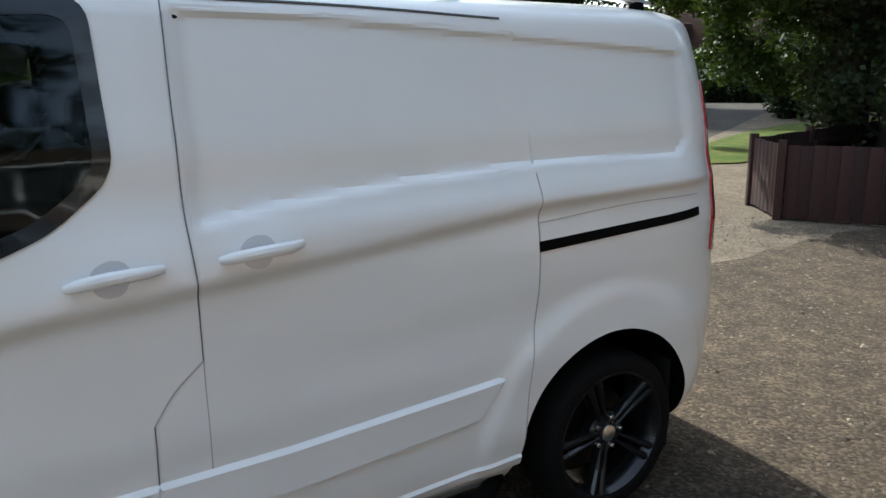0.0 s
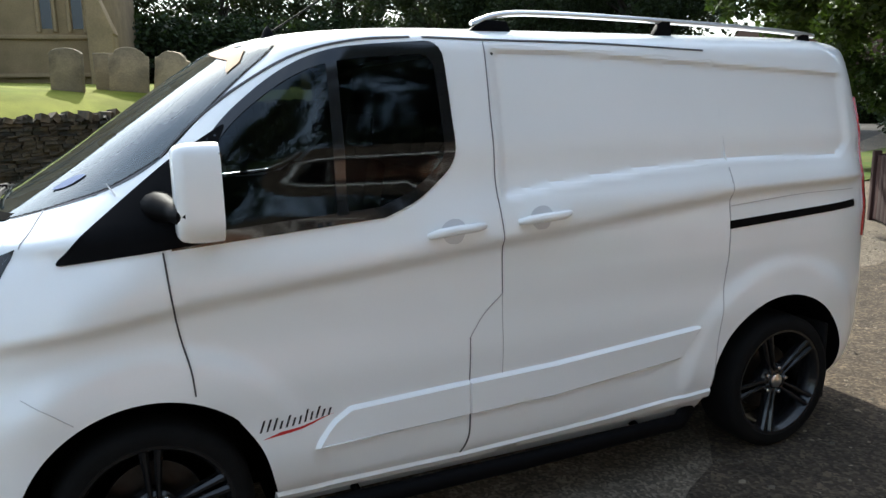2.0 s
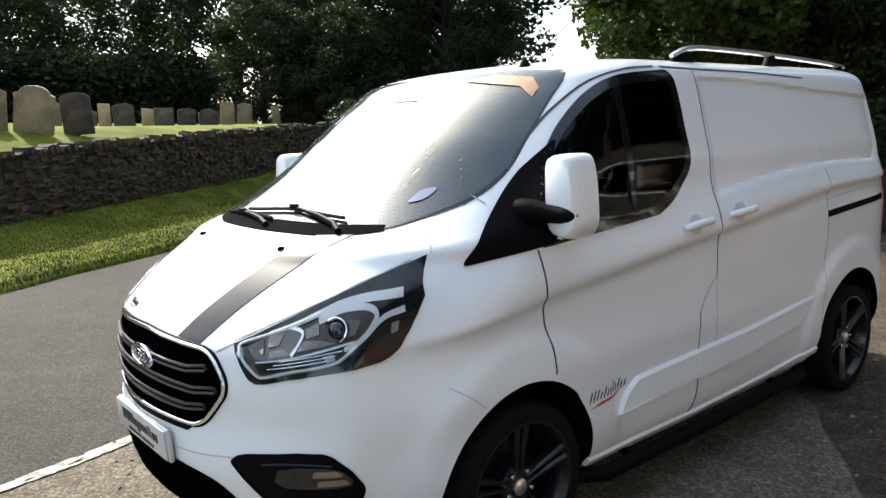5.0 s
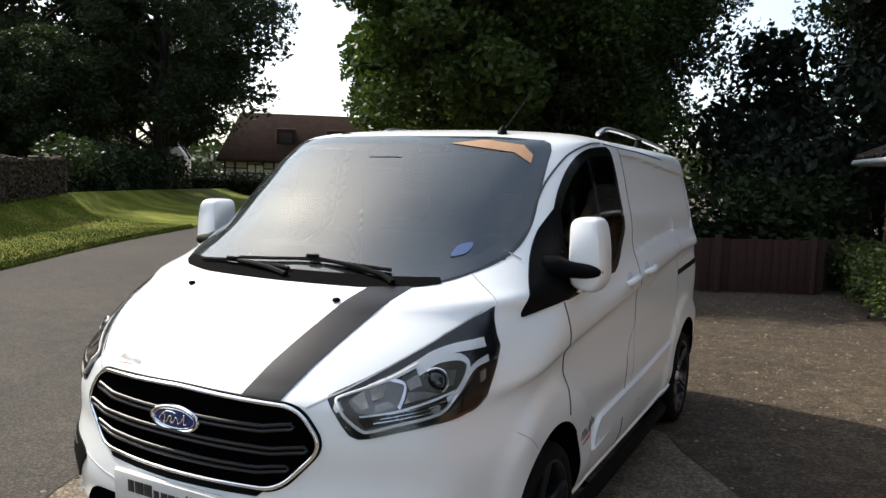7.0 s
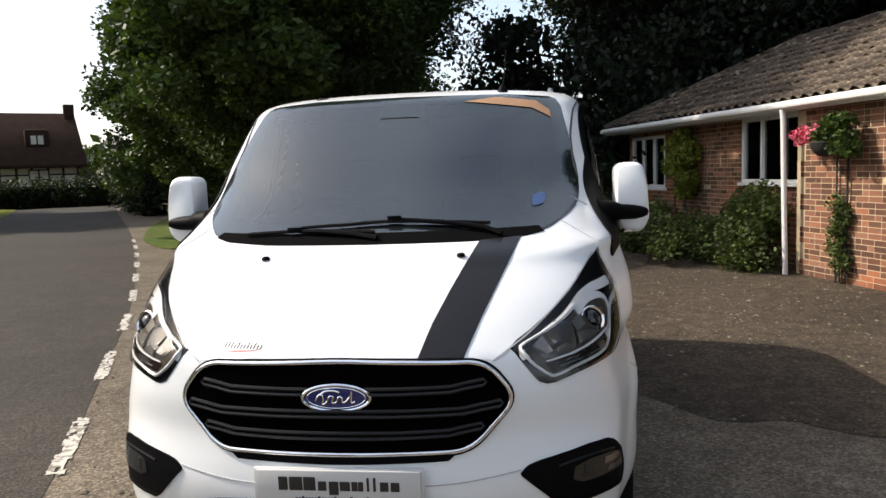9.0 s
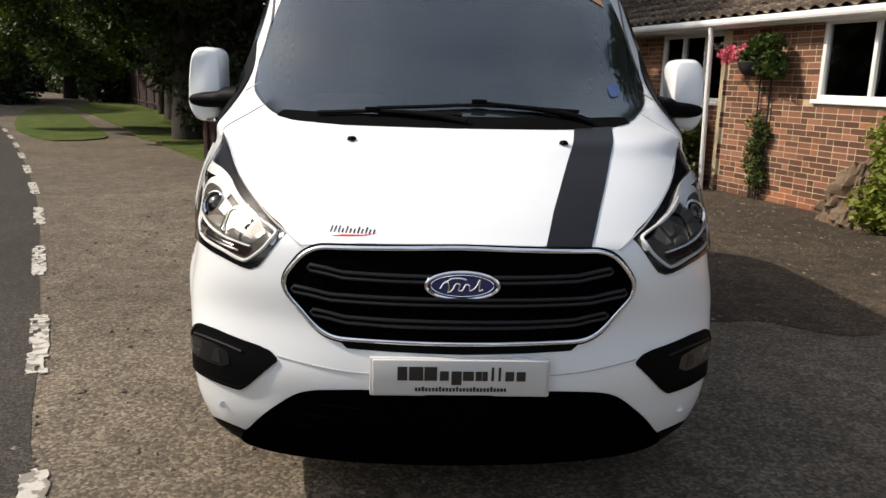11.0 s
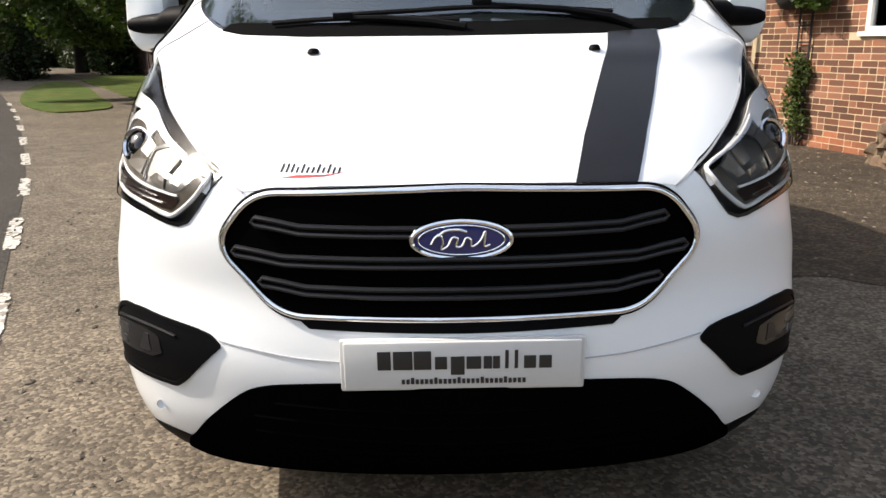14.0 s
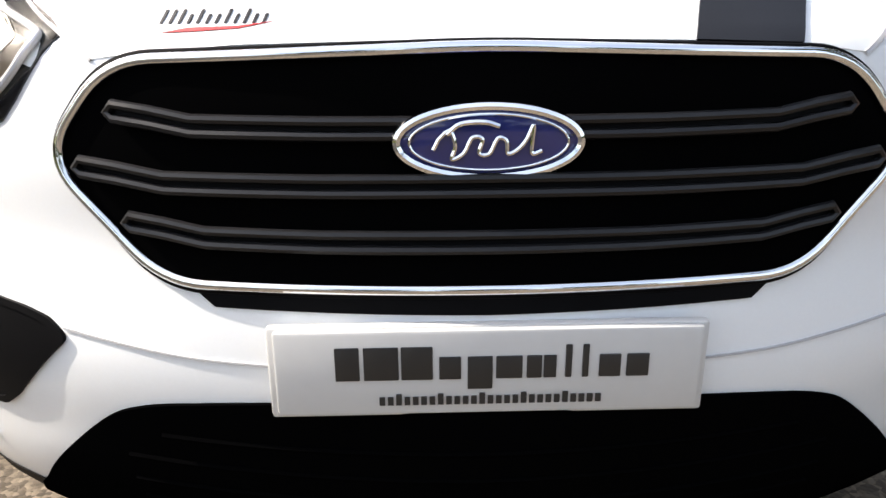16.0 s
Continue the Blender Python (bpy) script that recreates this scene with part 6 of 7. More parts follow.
part("bough_leaves", leaves("bough_leaves", cs, [0.65] * 60, 30000, 0.15, LEAF, 0.7, 0.2), LEAF, oak)
part("bough", tube(bmesh.new(), [(0, 0, 3.6), (-1.2, 0.8, 4.4), (-2.6, 1.6, 4.3), (-4.2, 2.3, 3.4)], 0.07, 6), BARK, oak)
cs = [(rng.uniform(-5.6, -2.5), rng.uniform(1.2, 3.4), rng.uniform(1.5, 5.2)) for _ in range(40)]
part("bough_leaves", leaves("bough_leaves", cs, [0.55] * 40, 15000, 0.14, LEAF, 0.7, 0.3), LEAF, oak)
holly = tree("evergreen_bush", "dark evergreen bush tree behind the fence corner", 6.0, 2.3, 0.3, 16000, 0.13, LEAFDARK, clumps=44, trunk_r=0.12)
holly.matrix_basis = pose(-4.1, 14.8, 0, 0, 0, 40)
thorn = tree("small_tree", "small leafy tree hanging over the drive", 7.5, 2.9, 2.3, 20000, 0.15, LEAF, clumps=44, trunk_r=0.14)
thorn.matrix_basis = pose(-9.0, 25.2, 0, 0, 0, 10)

# Distant woods close the view all round.
cs, rs = [], []
for k in range(420):
    a = k / 420 * 2 * math.pi
    d = rng.uniform(78, 120)
    cs.append((d * math.cos(a), d * math.sin(a), rng.uniform(1.0, 4.5)))
    rs.append(rng.uniform(3, 5))
tagged(new("distant_woods", leaves("distant_woods", cs, rs, 60000, 1.3, LEAFDARK, 0.8)), "dark woods far off round the village", "woods", kind="stuff")


# Near-black fill; the darkness inside a hedge is put into its colour.
HEDGECORE = material("dark_hedge_core", (0.010, 0.011, 0.006), 0.95, spec=0.05, var=0.4, scale=5, fine=40, bump=0.08, bump_scale=14)


def hedge(label, pts, height, wide, count, size, mat, z0=0.0):
    line = along(pts, max(3, int(count / 900)))
    cs = [(x + rng.normal(0, wide * 0.15), y + rng.normal(0, wide * 0.15), z0 + h) for x, y in line for h in np.arange(wide * 0.4, height, wide * 0.55)]
    h = thing("hedge", label, "hedge")
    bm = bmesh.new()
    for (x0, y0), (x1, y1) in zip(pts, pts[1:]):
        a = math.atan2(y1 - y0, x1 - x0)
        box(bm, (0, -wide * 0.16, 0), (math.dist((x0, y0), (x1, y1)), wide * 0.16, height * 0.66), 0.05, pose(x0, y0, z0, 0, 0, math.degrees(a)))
    part("twig_core", bm, HEDGECORE, h)
    part("foliage", leaves("foliage", cs, [wide * 0.62] * len(cs), count, size, mat, 0.9), mat, h)
    return h


hedge("clipped dark hedge in front of the timbered house", [(-46, 36), (-37.5, 41), (-27, 48.5), (-18, 55)], 2.0, 1.4, 26000, 0.22, HEDGE)
hedge("tall dark thicket behind the graves", [(-42, 18), (-41, 9), (-40.5, 2), (-41, -8)], 4.4, 3.0, 80000, 0.28, HEDGE, 2.2)
hedge("low dark hedge behind the churchyard wall end", [(-21.5, 14.5), (-25, 19), (-30, 26), (-36, 33)], 1.6, 1.6, 22000, 0.20, HEDGE, 0.6)
hedge("dark undergrowth along the drive below the trees", [(-24, 50), (-15.5, 37), (-14.5, 34)], 2.4, 1.8, 16000, 0.22, HEDGE)
hedge("dark roadside hedge under the trees", [(-16.8, 30.2), (-22.0, 38.2)], 2.6, 1.7, 9000, 0.2, HEDGE)
hedge("overgrown hedge behind the wooden fence", [(-7.6, 27.6), (-4.4, 20.0), (-2.9, 15.0), (-2.0, 12.6), (1.2, 14.3), (2.0, 16.5)], 1.7, 1.4, 36000, 0.16, HEDGE)

# ---- fence ----
FENCEWOOD = material("stained_fence_wood", (0.028, 0.009, 0.006), 0.9, var=0.25, scale=6, fine=60, bump=0.02, bump_scale=60, stretch=(1, 1, 0.15), per_object=0.25)


def fence_panel(h, count=12):
    p = thing("fence_panel", "reddish-brown stained wooden fence panel with upright boards", "fence", group="fence panels")
    part("post", boxed((-0.05, -0.05, -0.1), (0.05, 0.05, h + 0.06), 0.008), FENCEWOOD, p)
    for z in (0.25, h - 0.2):
        part("rail", boxed((0.05, 0.012, z - 0.04), (count * 0.145 + 0.06, 0.05, z + 0.04), 0.006), FENCEWOOD, p)
    first = part("board", boxed((0.06, -0.012, 0.03), (0.06 + 0.143, 0.011, h), 0.004), FENCEWOOD, p)
    for k in range(1, count):
        b = new("board", first.data)
        b.parent = p
        b.matrix_basis = pose(k * 0.145, 0, rng.normal(0, 0.006))
    return p


high = fence_panel(0.92)
pts = [(-8.9, 25.6), (-6.7, 21.4), (-5.0, 16.6), (-3.65, 10.85), (-2.75, 10.2), (1.6, 12.4), (2.5, 15.4)]
first = True
for (x0, y0), (x1, y1) in zip(pts, pts[1:]):
    n = max(1, round(math.dist((x0, y0), (x1, y1)) / 1.85))
    if math.dist((x0, y0), (x1, y1)) < 1.5:
        fence_panel(0.92, 7).matrix_basis = pose(x0, y0, 0, 0, 0, math.degrees(math.atan2(y1 - y0, x1 - x0)))
        continue
    for k in range(n):
        m = pose(x0 + (x1 - x0) * k / n, y0 + (y1 - y0) * k / n, 0, 0, 0, math.degrees(math.atan2(y1 - y0, x1 - x0)))
        if first:
            high.matrix_basis = m
            first = False
        else:
            copy_thing(high, m)
SIGN = material("pale_sign", (0.45, 0.46, 0.44), 0.6, var=0.1)
sign = thing("notice_board", "small pale notice board on two posts by the lane", "sign", (-27.3, 47.6, 0), 25)
part("board", boxed((-0.75, -0.03, 1.2), (0.75, 0.03, 2.0), 0.01), SIGN, sign)
for x in (-0.5, 0.5):
    part("post", boxed((x - 0.04, 0.03, 0), (x + 0.04, 0.11, 1.9), 0.01), FENCEWOOD, sign)

tall = fence_panel(1.5)
for k in range(-3, 7):
    m = pose(-9.4 - 0.86 * k, 26.6 + 1.64 * k, 0, 0, 0, math.degrees(math.atan2(1.64, -0.86)))
    if k > -3:
        copy_thing(tall, m)
    else:
        tall.matrix_basis = m

# ---- timbered house ----
ROOFBROWN = material("old_brown_roof", (0.036, 0.021, 0.015), 0.95, spec=0.1, var=0.25, scale=1.5, fine=20, bump=0.05, bump_scale=12, stretch=(1, 1, 2))
LIMEWASH = material("limewash", (0.62, 0.58, 0.50), 0.9, var=0.1, scale=2, fine=20)
TIMBER = material("black_timber", (0.025, 0.02, 0.017), 0.8, var=0.2)
house = thing("timbered_house", "low brown-roofed cottage with black timbers on white walls", "house", (-42.2, 53.6, 0), 37.7)
part("wall", boxed((-6.6, 0, 0), (6.2, 6, 3.2), 0.02), LIMEWASH, house)
bm = bmesh.new()
prism(bm, [(-0.75, 3.15), (3.0, 7.6), (6.75, 3.15), (6.75, 2.9), (-0.75, 2.9)], 14.0, lambda a, b, c: (c - 7.2, a, b), 0.06)
for vv in bm.verts:
    if vv.co.z > 6.5:
        vv.co.x = max(-5.4, min(6.4, vv.co.x))
part("roof", bm, ROOFBROWN, house)
part("chimney", boxed((5.6, 2.5, 6.5), (6.4, 3.4, 8.3), 0.03), ROOFBROWN, house)
for x in (-6.5, -5.6, -4.5, -3.2, -2.2, -1.0, 0.4, 1.6, 2.7, 3.9, 5.0, 6.1):
    part("timber", boxed((x - 0.09, -0.05, 0), (x + 0.09, 0.0, 3.1)), TIMBER, house)
part("timber", boxed((-6.6, -0.06, 2.3), (6.2, -0.0, 2.42)), TIMBER, house)
for x in (-3.8, 3.2):
    w = part("window", boxed((x - 0.75, -0.08, 1.9), (x + 0.75, -0.01, 2.8), 0.02), TIMBER, house)
    for d in (-0.36, 0.36):
        part("pane", boxed((x + d - 0.3, -0.095, 2.0), (x + d + 0.3, -0.085, 2.7)), LIMEWASH, w)
bm = bmesh.new()
prism(bm, [(-11.9, 0), (-9.9, 0), (-9.9, 3.3), (-10.9, 4.7), (-11.9, 3.3)], 3.5, lambda a, b, c: (a, c, b), 0.02)
wing = part("gable_wing", bm, LIMEWASH, house, "white timbered gable")
for x0, z0, x1, z1 in ((-12.1, 3.05, -10.9, 4.85), (-9.7, 3.05, -10.9, 4.85)):
    part("roof_slope", tube(bmesh.new(), [(x0, 1.7, z0), (x1, 1.7, z1)], 0.12, 4), ROOFBROWN, wing)
for x in (-11.7, -10.9, -10.1):
    part("timber", boxed((x - 0.08, -0.05, 0), (x + 0.08, 0.0, 3.3)), TIMBER, wing)
for x in (-1.2, 3.3):
    d = part("dormer", boxed((x - 0.9, 0.5, 4.4), (x + 0.9, 2.6, 6.1), 0.2), ROOFBROWN, house)
    w = part("dormer_window", boxed((x - 0.55, 0.44, 4.75), (x + 0.55, 0.50, 5.65), 0.02), TIMBER, d)
for dx in (-0.26, 0.26):
    part("pane", boxed((3.3 + dx - 0.2, 0.42, 4.85), (3.3 + dx + 0.2, 0.435, 5.55)), LIMEWASH, w)

# ---- brick cottage beside the forecourt ----
BRICK = material("red_brick", (0.152, 0.054, 0.026), 0.9, var=0.16, scale=14, fine=90, bump=0.02, bump_scale=120, per_object=0.45, per_island=0.45, second=(0.115, 0.055, 0.034), mix_scale=1.3)
MORTAR = material("lime_mortar", (0.43, 0.345, 0.225), 0.95, var=0.12, scale=6, fine=80, bump=0.02, bump_scale=150)
WHITEWOOD = material("white_gloss_wood", (0.78, 0.78, 0.76), 0.35, var=0.04, scale=6, fine=60)
TILE = material("mossy_clay_tile", (0.058, 0.041, 0.028), 0.95, var=0.3, scale=3, fine=40, bump=0.03, bump_scale=60, second=(0.185, 0.158, 0.115), mix=(0.54, 0.64), mix_scale=9, per_object=0.3, per_island=0.3)
CURTAIN = material("dark_curtain", (0.06, 0.035, 0.035), 0.9, var=0.2)
PLASTER = material("inner_plaster", (0.25, 0.23, 0.20), 0.9, var=0.1)
ROCK = material("pinkish_rock", (0.165, 0.104, 0.066), 0.9, var=0.35, scale=7, fine=40, bump=0.10, bump_scale=18, second=(0.125, 0.094, 0.062), mix_scale=7)
IRON = material("dark_iron", (0.02, 0.018, 0.016), 0.7, var=0.2)

# Local axes: x along the front from its far end, y into the house, z up.
cottage = thing("brick_cottage", "low red-brick cottage with white windows and mossy tiled roof", "house", (2.45, 15.0, 0), math.degrees(math.atan2(-0.9604, 0.2785)))
LONG, EAVE = 15.4, 2.36
OPENINGS = [(0.14, 1.75, 1.12, 2.17, 0.25), (4.55, 6.22, 1.25, 2.27, 0.25), (8.25, 11.3, 1.36, 2.30, 0.0), (12.4, 14.4, 1.36, 2.30, 0.0)]
STEP = 6.40  # the wall stands back 0.25 m up to here
front = part("front_wall", boxed((STEP, 0.0, 0.0), (LONG, 0.22, 1.36)), MORTAR, cottage, "pale mortar behind red bricks", smooth=False)
for a, b, v, base in ((0.0, STEP, 0.25, 0.0), (STEP, LONG, 0.0, 1.36)):
    x = a
    for o in [o for o in OPENINGS if a <= o[0] < b] + [(b, b, 0, 0, v)]:
        for lo, hi in (((x, v, base), (o[0], v + 0.22, EAVE)), ((o[0], v, base), (o[1], v + 0.22, o[2])), ((o[0], v, o[3]), (o[1], v + 0.22, EAVE))):
            if hi[0] - lo[0] > 0.01 and hi[2] - lo[2] > 0.01:
                part("wall_section", boxed(lo, hi), MORTAR, cottage, smooth=False)
        x = o[1]
part("end_wall", boxed((0.0, 0.47, 0), (0.22, 4.8, EAVE)), MORTAR, cottage, smooth=False)
part("end_wall", boxed((LONG - 0.22, 0.22, 0), (LONG, 4.8, EAVE)), MORTAR, cottage, smooth=False)
part("rear_wall", boxed((0.22, 4.6, 0), (LONG - 0.22, 4.8, EAVE)), PLASTER, cottage, smooth=False)
part("room_floor", boxed((0.22, 0.5, 0.02), (LONG - 0.22, 4.6, 0.1)), PLASTER, cottage, smooth=False)

unit_brick = finish(boxed((-0.5, -0.5, -0.5), (0.5, 0.5, 0.5), 0.06), "brick", BRICK, False)
for u in (unit_brick,):
    bco = np.array([tuple(q.co) for q in u.vertices])
    bqu = [tuple(p.vertices) for p in u.polygons]
bv, bf, singles = [], [], 0
row, z = 0, 0.005
while z + 0.065 < EAVE:
    x = -0.05 - (0.1125 if row % 2 else 0)
    k = row
    while x < LONG:
        ln = 0.215 if (k % 3) else 0.102
        k += 1
        v = 0.25 if x < STEP - 0.02 else 0.0
        pieces = [(max(x, 0.0 if v else STEP), min(x + ln, STEP if v else LONG))]
        for o in OPENINGS:
            if o[2] - 0.03 < z + 0.065 and z < o[3] + 0.01:
                pieces = [p for a, b in pieces for p in ((a, min(b, o[0] - 0.006)), (max(a, o[1] + 0.006), b))]
        for a, b in pieces:
            if b - a < 0.02:
                continue
            mid, half = (a + b) / 2, (b - a)
            jut = 0.012 + rng.normal(0, 0.0012)
            if v == 0 and 6.4 < mid < 9.6 and z > 0.1 and singles < 300 and rng.random() < 0.62:
                ob = new("brick", unit_brick)
                ob.parent = front
                ob.matrix_basis = Matrix.Translation((mid, v + jut, z + 0.0325)) @ Matrix.Diagonal((half, 0.030, 0.065, 1))
                singles += 1
            else:
                n0 = len(bv)
                bv += list(bco * [half, 0.030, 0.065] + [mid, v + jut, z + 0.0325])
                bf += [tuple(n0 + i for i in q) for q in bqu]
        x += ln + 0.010
    z += 0.075
    row += 1
o = new("bricks", mesh_of("bricks", bv, bf, BRICK, False))
o.parent = front
tagged(o, kind="stuff")
for k in range(32):
    ob = new("brick", unit_brick)
    ob.parent = front
    ob.matrix_basis = Matrix.Translation((STEP - 0.004, 0.125 + (0.05 if k % 2 else -0.04), 0.0375 + k * 0.075)) @ Matrix.Diagonal((0.03, 0.16, 0.065, 1))

for a, b, lo, hi, v in OPENINGS:
    w = part("window", boxed((a - 0.06, v - 0.05, lo - 0.05), (b + 0.06, v + 0.10, lo), 0.008), WHITEWOOD, cottage, "white wooden casement window")
    part("frame_head", boxed((a, v + 0.0, hi - 0.06), (b, v + 0.08, hi), 0.006), WHITEWOOD, w)
    part("frame_foot", boxed((a, v + 0.0, lo), (b, v + 0.08, lo + 0.055), 0.006), WHITEWOOD, w)
    n = 2 if b - a < 1.0 else (3 if b - a < 2 else 4)
    for k in range(n + 1):
        x = a + (b - a) * k / n
        x = min(max(x, a + 0.03), b - 0.03)
        part("mullion", boxed((x - 0.028, v - 0.004, lo + 0.05), (x + 0.028, v + 0.085, hi - 0.055), 0.006), WHITEWOOD, w)
    for k in range(n):
        p = part("pane", boxed((a + (b - a) * k / n + 0.03, v + 0.040, lo + 0.05), (a + (b - a) * (k + 1) / n - 0.03, v + 0.046, hi - 0.055)), PANE, w)
        p.visible_shadow = False
    bm = bmesh.new()
    pts = []
    for k in range(15):
        pts.append((a + 0.05 + 0.028 * k, v + 0.22 + 0.03 * math.sin(k * 1.9)))
    for (x0, y0), (x1, y1) in zip(pts, pts[1:]):
        q = [bm.verts.new(c) for c in ((x0, y0, lo - 0.05), (x1, y1, lo - 0.05), (x1, y1, hi), (x0, y0, hi))]
        bm.faces.new(q)
    part("curtain", bm, CURTAIN, w)

# Roof: boarded slopes with a hip at the far end, clad in curved tiles; fascia, gutter, downpipe, chimney.
RIDGE, BACK, OVER = 3.85, 2.7, 0.22
e0, slope = EAVE + 0.02, (RIDGE - EAVE) / (BACK + OVER)
bm = bmesh.new()
vs = [bm.verts.new(c) for c in ((-0.25, -OVER, e0), (LONG + 0.2, -OVER, e0), (LONG + 0.2, BACK, RIDGE), (2.4, BACK, RIDGE), (-0.25, BACK * 2 + OVER, e0), (LONG + 0.2, BACK * 2 + OVER, e0))]
for q in ((0, 1, 2, 3), (0, 3, 4), (4, 3, 2, 5), (1, 5, 2), (0, 4, 5, 1)):
    bm.faces.new([vs[i] for i in q])
roof = part("roof", bm, TILE, cottage, "mossy curved clay tiles", smooth=False)
tv, tf = [], []
prof = [(t, 0.028 * math.sin(t * 2 * math.pi) + 0.02) for t in np.linspace(0, 1, 7)]
for t, hgt in prof:
    tv += [(t, 0.0, hgt + 0.030), (t, 1.0, hgt)]
tv += [(t, 0.0, hgt + 0.012) for t, hgt in prof]
for i in range(6):
    tf.append((2 * i, 2 * i + 2, 2 * i + 3, 2 * i + 1))
    tf.append((2 * i, 14 + i, 15 + i, 2 * i + 2))
TW, TL = 0.235, 0.30
unit_tile = mesh_of("roof_tile", [(x * TW, y * (TL + 0.05), z) for x, y, z in tv], tf, TILE)
tco, tqu = np.array([tuple(q.co) for q in unit_tile.vertices]), [tuple(p.vertices) for p in unit_tile.polygons]
length = math.hypot(BACK + OVER, RIDGE - e0)
ang = math.atan2(RIDGE - e0, BACK + OVER)
av, af, singles = [], [], 0
for r in range(int(length / TL) + 1):
    for c in range(int((LONG + 0.4) / TW)):
        x, d = -0.2 + c * TW, r * TL
        if x + TW * 0.5 < -0.25 + 2.65 * d / length or d > length - 0.05:
            continue
        wob = rng.normal(0, 0.006, 3)
        m = Matrix.Translation((x + wob[0], -OVER - 0.03 + d * math.cos(ang), e0 + d * math.sin(ang) + 0.012 + abs(wob[2]))) @ Euler((ang + rng.normal(0, 0.02), 0, rng.normal(0, 0.015))).to_matrix().to_4x4()
        if 3.5 < x < 10.5 and r < 10 and singles < 290:
            ob = new("roof_tile", unit_tile)
            ob.parent, ob.matrix_basis = roof, m
            singles += 1
        else:
            mm = np.array(m)
            n0 = len(av)
            av += list(tco @ mm[:3, :3].T + mm[:3, 3])
            af += [tuple(n0 + i for i in q) for q in tqu]
# hip end
hl = math.hypot(2.65, RIDGE - e0)
ah = math.atan2(RIDGE - e0, 2.65)
for r in range(int(hl / TL) + 1):
    for c in range(26):
        y, d = -OVER + c * TW, r * TL
        if not (BACK + OVER) * d / hl - OVER < y < 2 * BACK + OVER - (BACK + OVER) * d / hl:
            continue
        m = Matrix.Translation((-0.28 + d * math.cos(ah), y + TW, e0 + d * math.sin(ah) + 0.012)) @ Euler((0, 0, -math.pi / 2)).to_matrix().to_4x4() @ Euler((ah, 0, 0)).to_matrix().to_4x4()
        mm = np.array(m)
        n0 = len(av)
        av += list(tco @ mm[:3, :3].T + mm[:3, 3])
        af += [tuple(n0 + i for i in q) for q in tqu]
o = new("roof_tiles", mesh_of("roof_tiles", av, af, TILE))
o.parent = roof
tagged(o, kind="stuff")
bm = bmesh.new()
tube(bm, [(x, BACK, RIDGE + 0.03 + 0.008 * math.sin(x * 9)) for x in np.arange(2.4, LONG + 0.2, 0.15)], 0.10, 8)
tube(bm, [(-0.25 + 2.65 * t, -OVER + (BACK + OVER) * t, e0 + (RIDGE - e0) * t + 0.03) for t in np.linspace(0, 1, 12)], 0.09, 8)
part("ridge_tiles", bm, TILE, roof)
part("fascia", boxed((-0.28, -OVER + 0.0, EAVE - 0.10), (LONG + 0.2, -OVER + 0.03, EAVE + 0.02), 0.004), WHITEWOOD, cottage, "white painted fascia board")
part("soffit", boxed((-0.25, -OVER + 0.03, EAVE - 0.09), (LONG + 0.2, 0.45, EAVE - 0.06)), WHITEWOOD, cottage, smooth=False)
bm = bmesh.new()
tube(bm, [(x, -OVER - 0.05, EAVE - 0.02) for x in np.arange(-0.3, LONG + 0.3, 0.8)], 0.055, 10)
part("gutter", bm, WHITEWOOD, cottage, "white plastic gutter")
pipe = part("downpipe", tube(bmesh.new(), [(6.42, -0.26, EAVE - 0.05), (6.42, -0.24, 2.15), (6.43, -0.22, 1.1), (6.45, -0.20, 0.0)], 0.036, 12), WHITEWOOD, cottage, "white downpipe")
part("chimney", boxed((7.4, BACK - 0.3, RIDGE - 0.4), (8.2, BACK + 0.4, RIDGE + 0.75), 0.02), BRICK, cottage)
part("chimney_pot", lathe(bmesh.new(), [(RIDGE + 0.75, 0.14), (RIDGE + 1.05, 0.11), (RIDGE + 1.1, 0.13)], 16, "Z", (7.8, BACK, 0)), BRICK, cottage)

TO = cottage.matrix_basis.copy()


def spot(u, v, z):
    return tuple(TO @ Vector((u, v, z)))


def shrub(name, label, category, blobs, count, size, mat, stems=True):
    """Stems and leaf clumps; blobs are (u, v, z, radius) along the cottage front."""
    s = thing(name, label, category)
    cs, rs = [spot(*b[:3]) for b in blobs], [b[3] for b in blobs]
    for (u, v, z, r) in blobs[::2]:
        part("stem", tube(bmesh.new(), [spot(u + rng.normal(0, 0.05), v, 0.0), spot(u + rng.normal(0, 0.08), v, z * 0.5), spot(u, v, z)], [0.016, 0.012, 0.005], 5), BARK, s)
    part("foliage", leaves("foliage", cs, rs, count, size, mat, 0.9), mat, s)
    return s


bed = [(u, rng.uniform(-1.5, -0.25) * (0.5 + 0.5 * min(1, (6.2 - u) / 1.5)), rng.uniform(0.15, 0.75), rng.uniform(0.22, 0.38)) for u in np.linspace(0.6, 6.2, 46)]
shrub("flower_bed_shrubs", "mixed green shrubs in the bed under the windows", "shrub", bed, 15000, 0.075, SHRUB)
tall = [(u, -0.15, z, 0.26) for u, z in ((5.3, 0.5), (5.6, 0.8), (5.9, 0.6), (5.4, 1.0), (5.8, 1.1), (6.05, 0.9), (5.1, 0.8))]
shrub("window_shrub", "tall green shrub below the middle window", "shrub", tall, 4200, 0.065, SHRUB)
gold = [(2.75 + du, 0.0, z, r) for du, z, r in ((0, 1.9, 0.28), (0.25, 2.0, 0.26), (0.45, 1.75, 0.28), (-0.1, 1.55, 0.26), (0.2, 1.5, 0.28), (0.5, 1.3, 0.2), (0.3, 1.1, 0.2))]
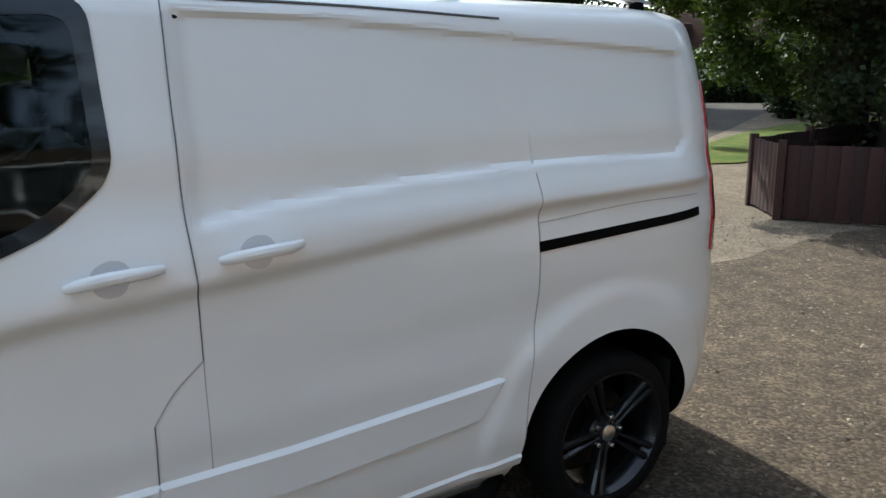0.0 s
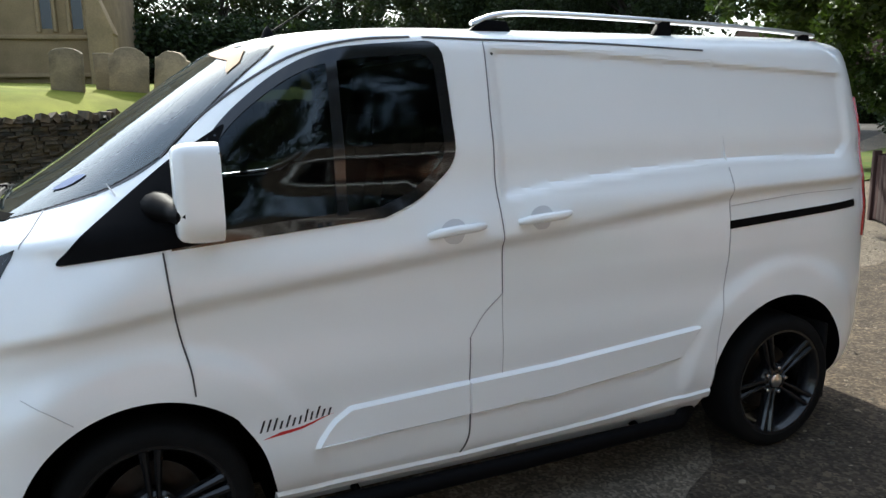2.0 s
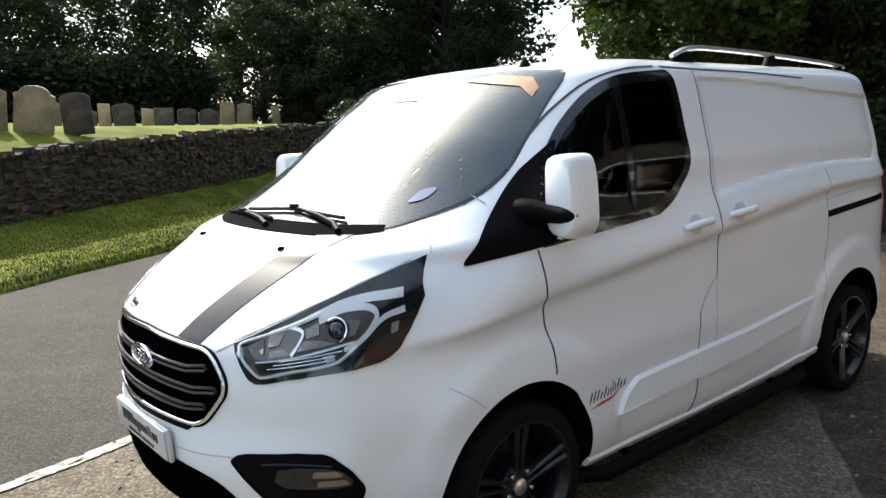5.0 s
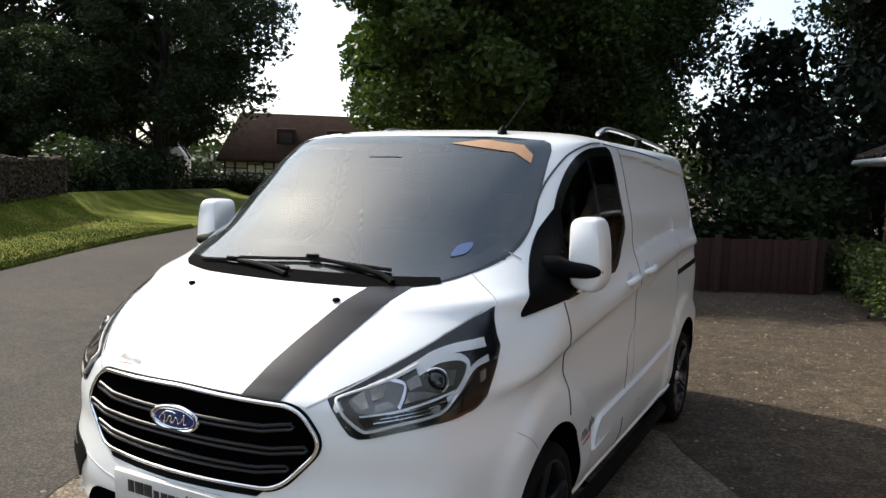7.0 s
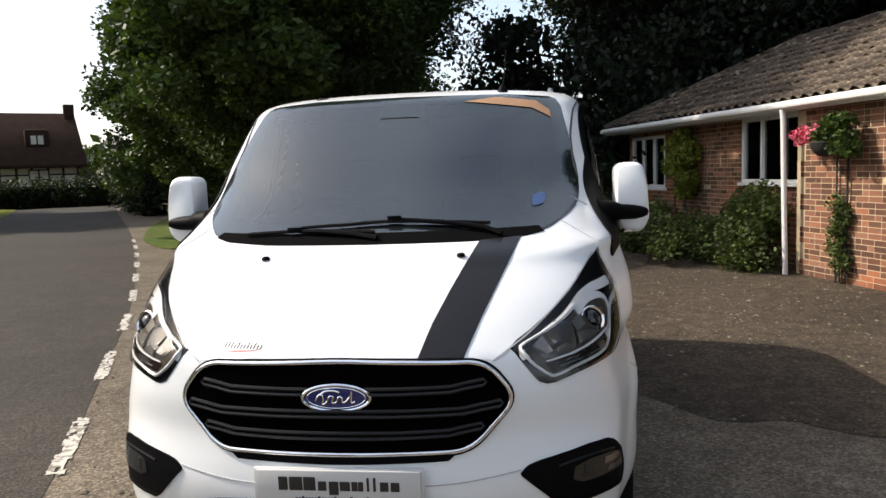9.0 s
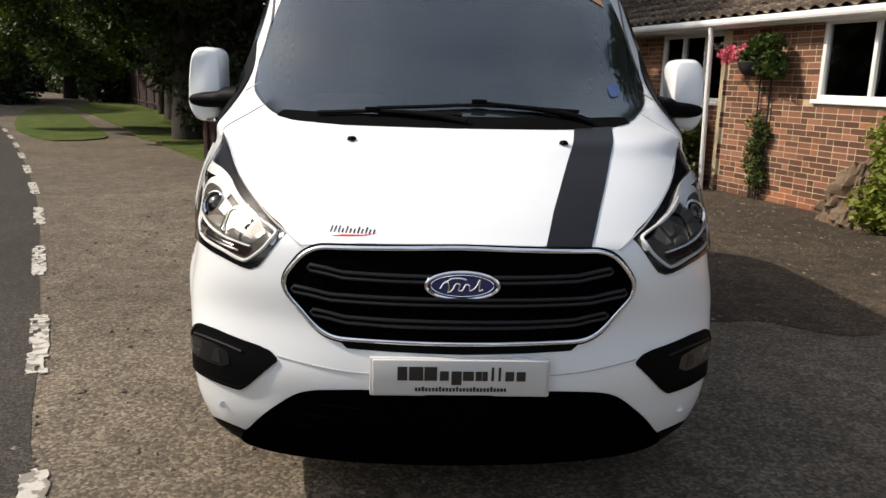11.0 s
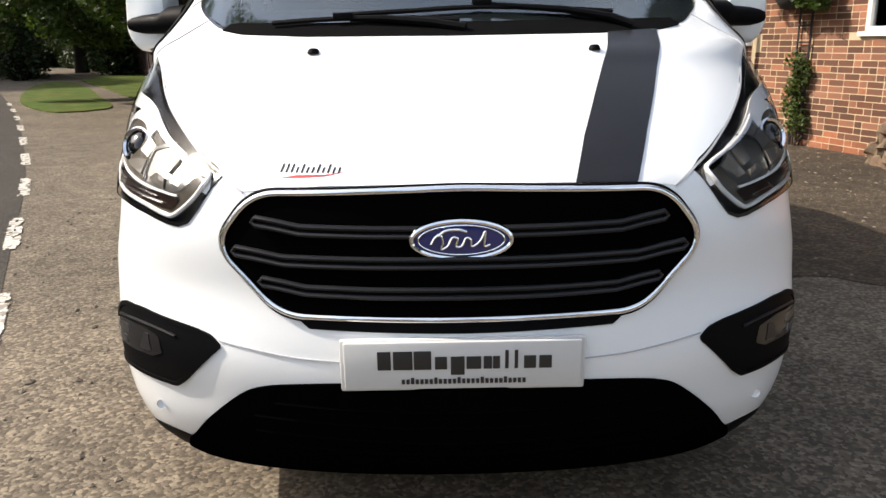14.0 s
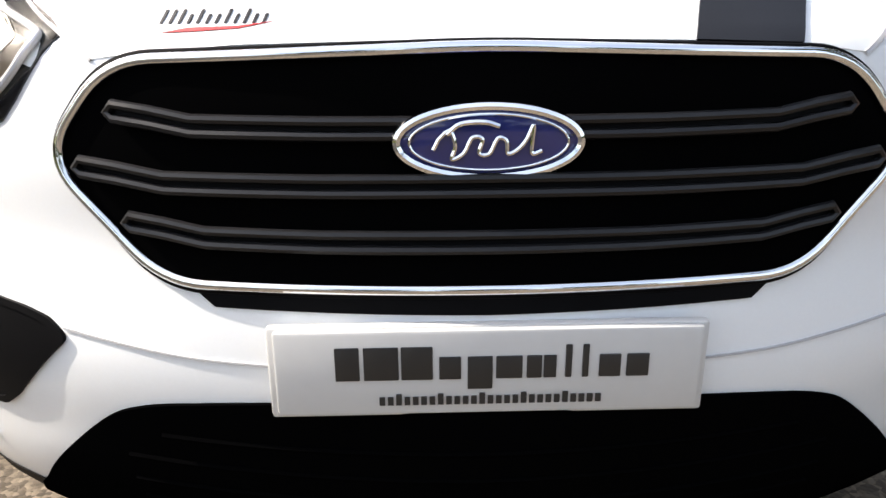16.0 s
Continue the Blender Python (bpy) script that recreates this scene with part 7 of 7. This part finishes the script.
shrub("climbing_shrub", "golden-green climber between the far windows", "climber", gold, 3000, 0.085, YELLOWLEAF)
green = [(9.75 + du, -0.45, z, r) for du, z, r in ((0, 0.3, 0.32), (0.3, 0.7, 0.36), (0.5, 0.3, 0.36), (0.1, 1.0, 0.3), (0.6, 1.1, 0.34), (0.9, 0.6, 0.4), (0.9, 1.2, 0.3))]
shrub("wall_shrub", "leafy yellow-green shrub against the brick wall", "shrub", green, 4500, 0.075, YELLOWLEAF)
vine = [(7.38 + rng.normal(0, 0.06), -0.08, z, 0.15) for z in np.linspace(0.25, 1.05, 9)]
shrub("trellis_climber", "dark green climber on the narrow trellis", "climber", vine, 1500, 0.055, SHRUB)

trellis = thing("trellis", "narrow dark wooden ladder trellis on the brick wall", "trellis")
for du in (-0.10, 0.10):
    part("upright", tube(bmesh.new(), [spot(7.38 + du, -0.04, 0.0), spot(7.38 + du, -0.04, 1.75)], 0.013, 6), IRON, trellis)
for z in np.arange(0.25, 1.75, 0.2):
    part("rung", tube(bmesh.new(), [spot(7.27, -0.05, z), spot(7.49, -0.05, z)], 0.010, 6), IRON, trellis)
basket = thing("hanging_basket", "hanging basket of pink geraniums and green leaves on the wall", "hanging basket")
bm = lathe(bmesh.new(), [(1.62, 0.02), (1.64, 0.10), (1.72, 0.17), (1.80, 0.19), (1.81, 0.17)], 20, "Z", (*spot(7.35, -0.26, 0)[:2], 0))
part("bowl", bm, IRON, basket, "dark wire bowl")
part("bracket", tube(bmesh.new(), [spot(7.35, 0.0, 2.18), spot(7.35, -0.2, 2.2), spot(7.35, -0.27, 2.12), spot(7.35, -0.26, 1.8)], 0.009, 6), IRON, basket)
cs = [spot(7.35 + du, -0.26, z) for du, z in ((0, 1.9), (0.2, 1.95), (0.38, 1.85), (0.25, 1.75), (0.45, 1.72), (-0.12, 1.85), (0.1, 2.05), (0.35, 2.05))]
part("leaves", leaves("leaves", cs, [0.15] * len(cs), 1500, 0.07, LEAF, 0.9), LEAF, basket)
cs = [spot(7.35 + du, -0.30, z) for du, z in ((-0.55, 1.92), (-0.40, 1.96), (-0.28, 1.88), (-0.15, 1.96), (-0.48, 1.84))]
part("flowers", leaves("flowers", cs, [0.09] * len(cs), 500, 0.045, PINK, 0.9), PINK, basket, "pink geranium flowers")

bm = bmesh.new()
bmesh.ops.create_icosphere(bm, subdivisions=5, radius=1.0)
for q in bm.verts:
    q.co *= 1 + 0.40 * noise.noise(q.co * 1.6) + 0.30 * noise.noise(q.co * 3.8) + 0.16 * noise.noise(q.co * 9 + Vector((4, 1, 2)))
    q.co = Vector((q.co.x * 0.27 * (1.25 - 0.55 * min(1, max(-1, q.co.z))), q.co.y * 0.26, q.co.z * 0.50 + 0.30))
    q.co.x += max(0, q.co.z - 0.1) * 0.42
    q.co.z += 0.02 * math.sin(q.co.z * 46 + q.co.x * 6)
rock = new("rock", finish(bm, "rock", ROCK, True, 32))
rock.matrix_basis = TO @ pose(9.27, -0.30, 0)
tagged(rock, "large rough pinkish rock leaning at the wall foot", "rock")
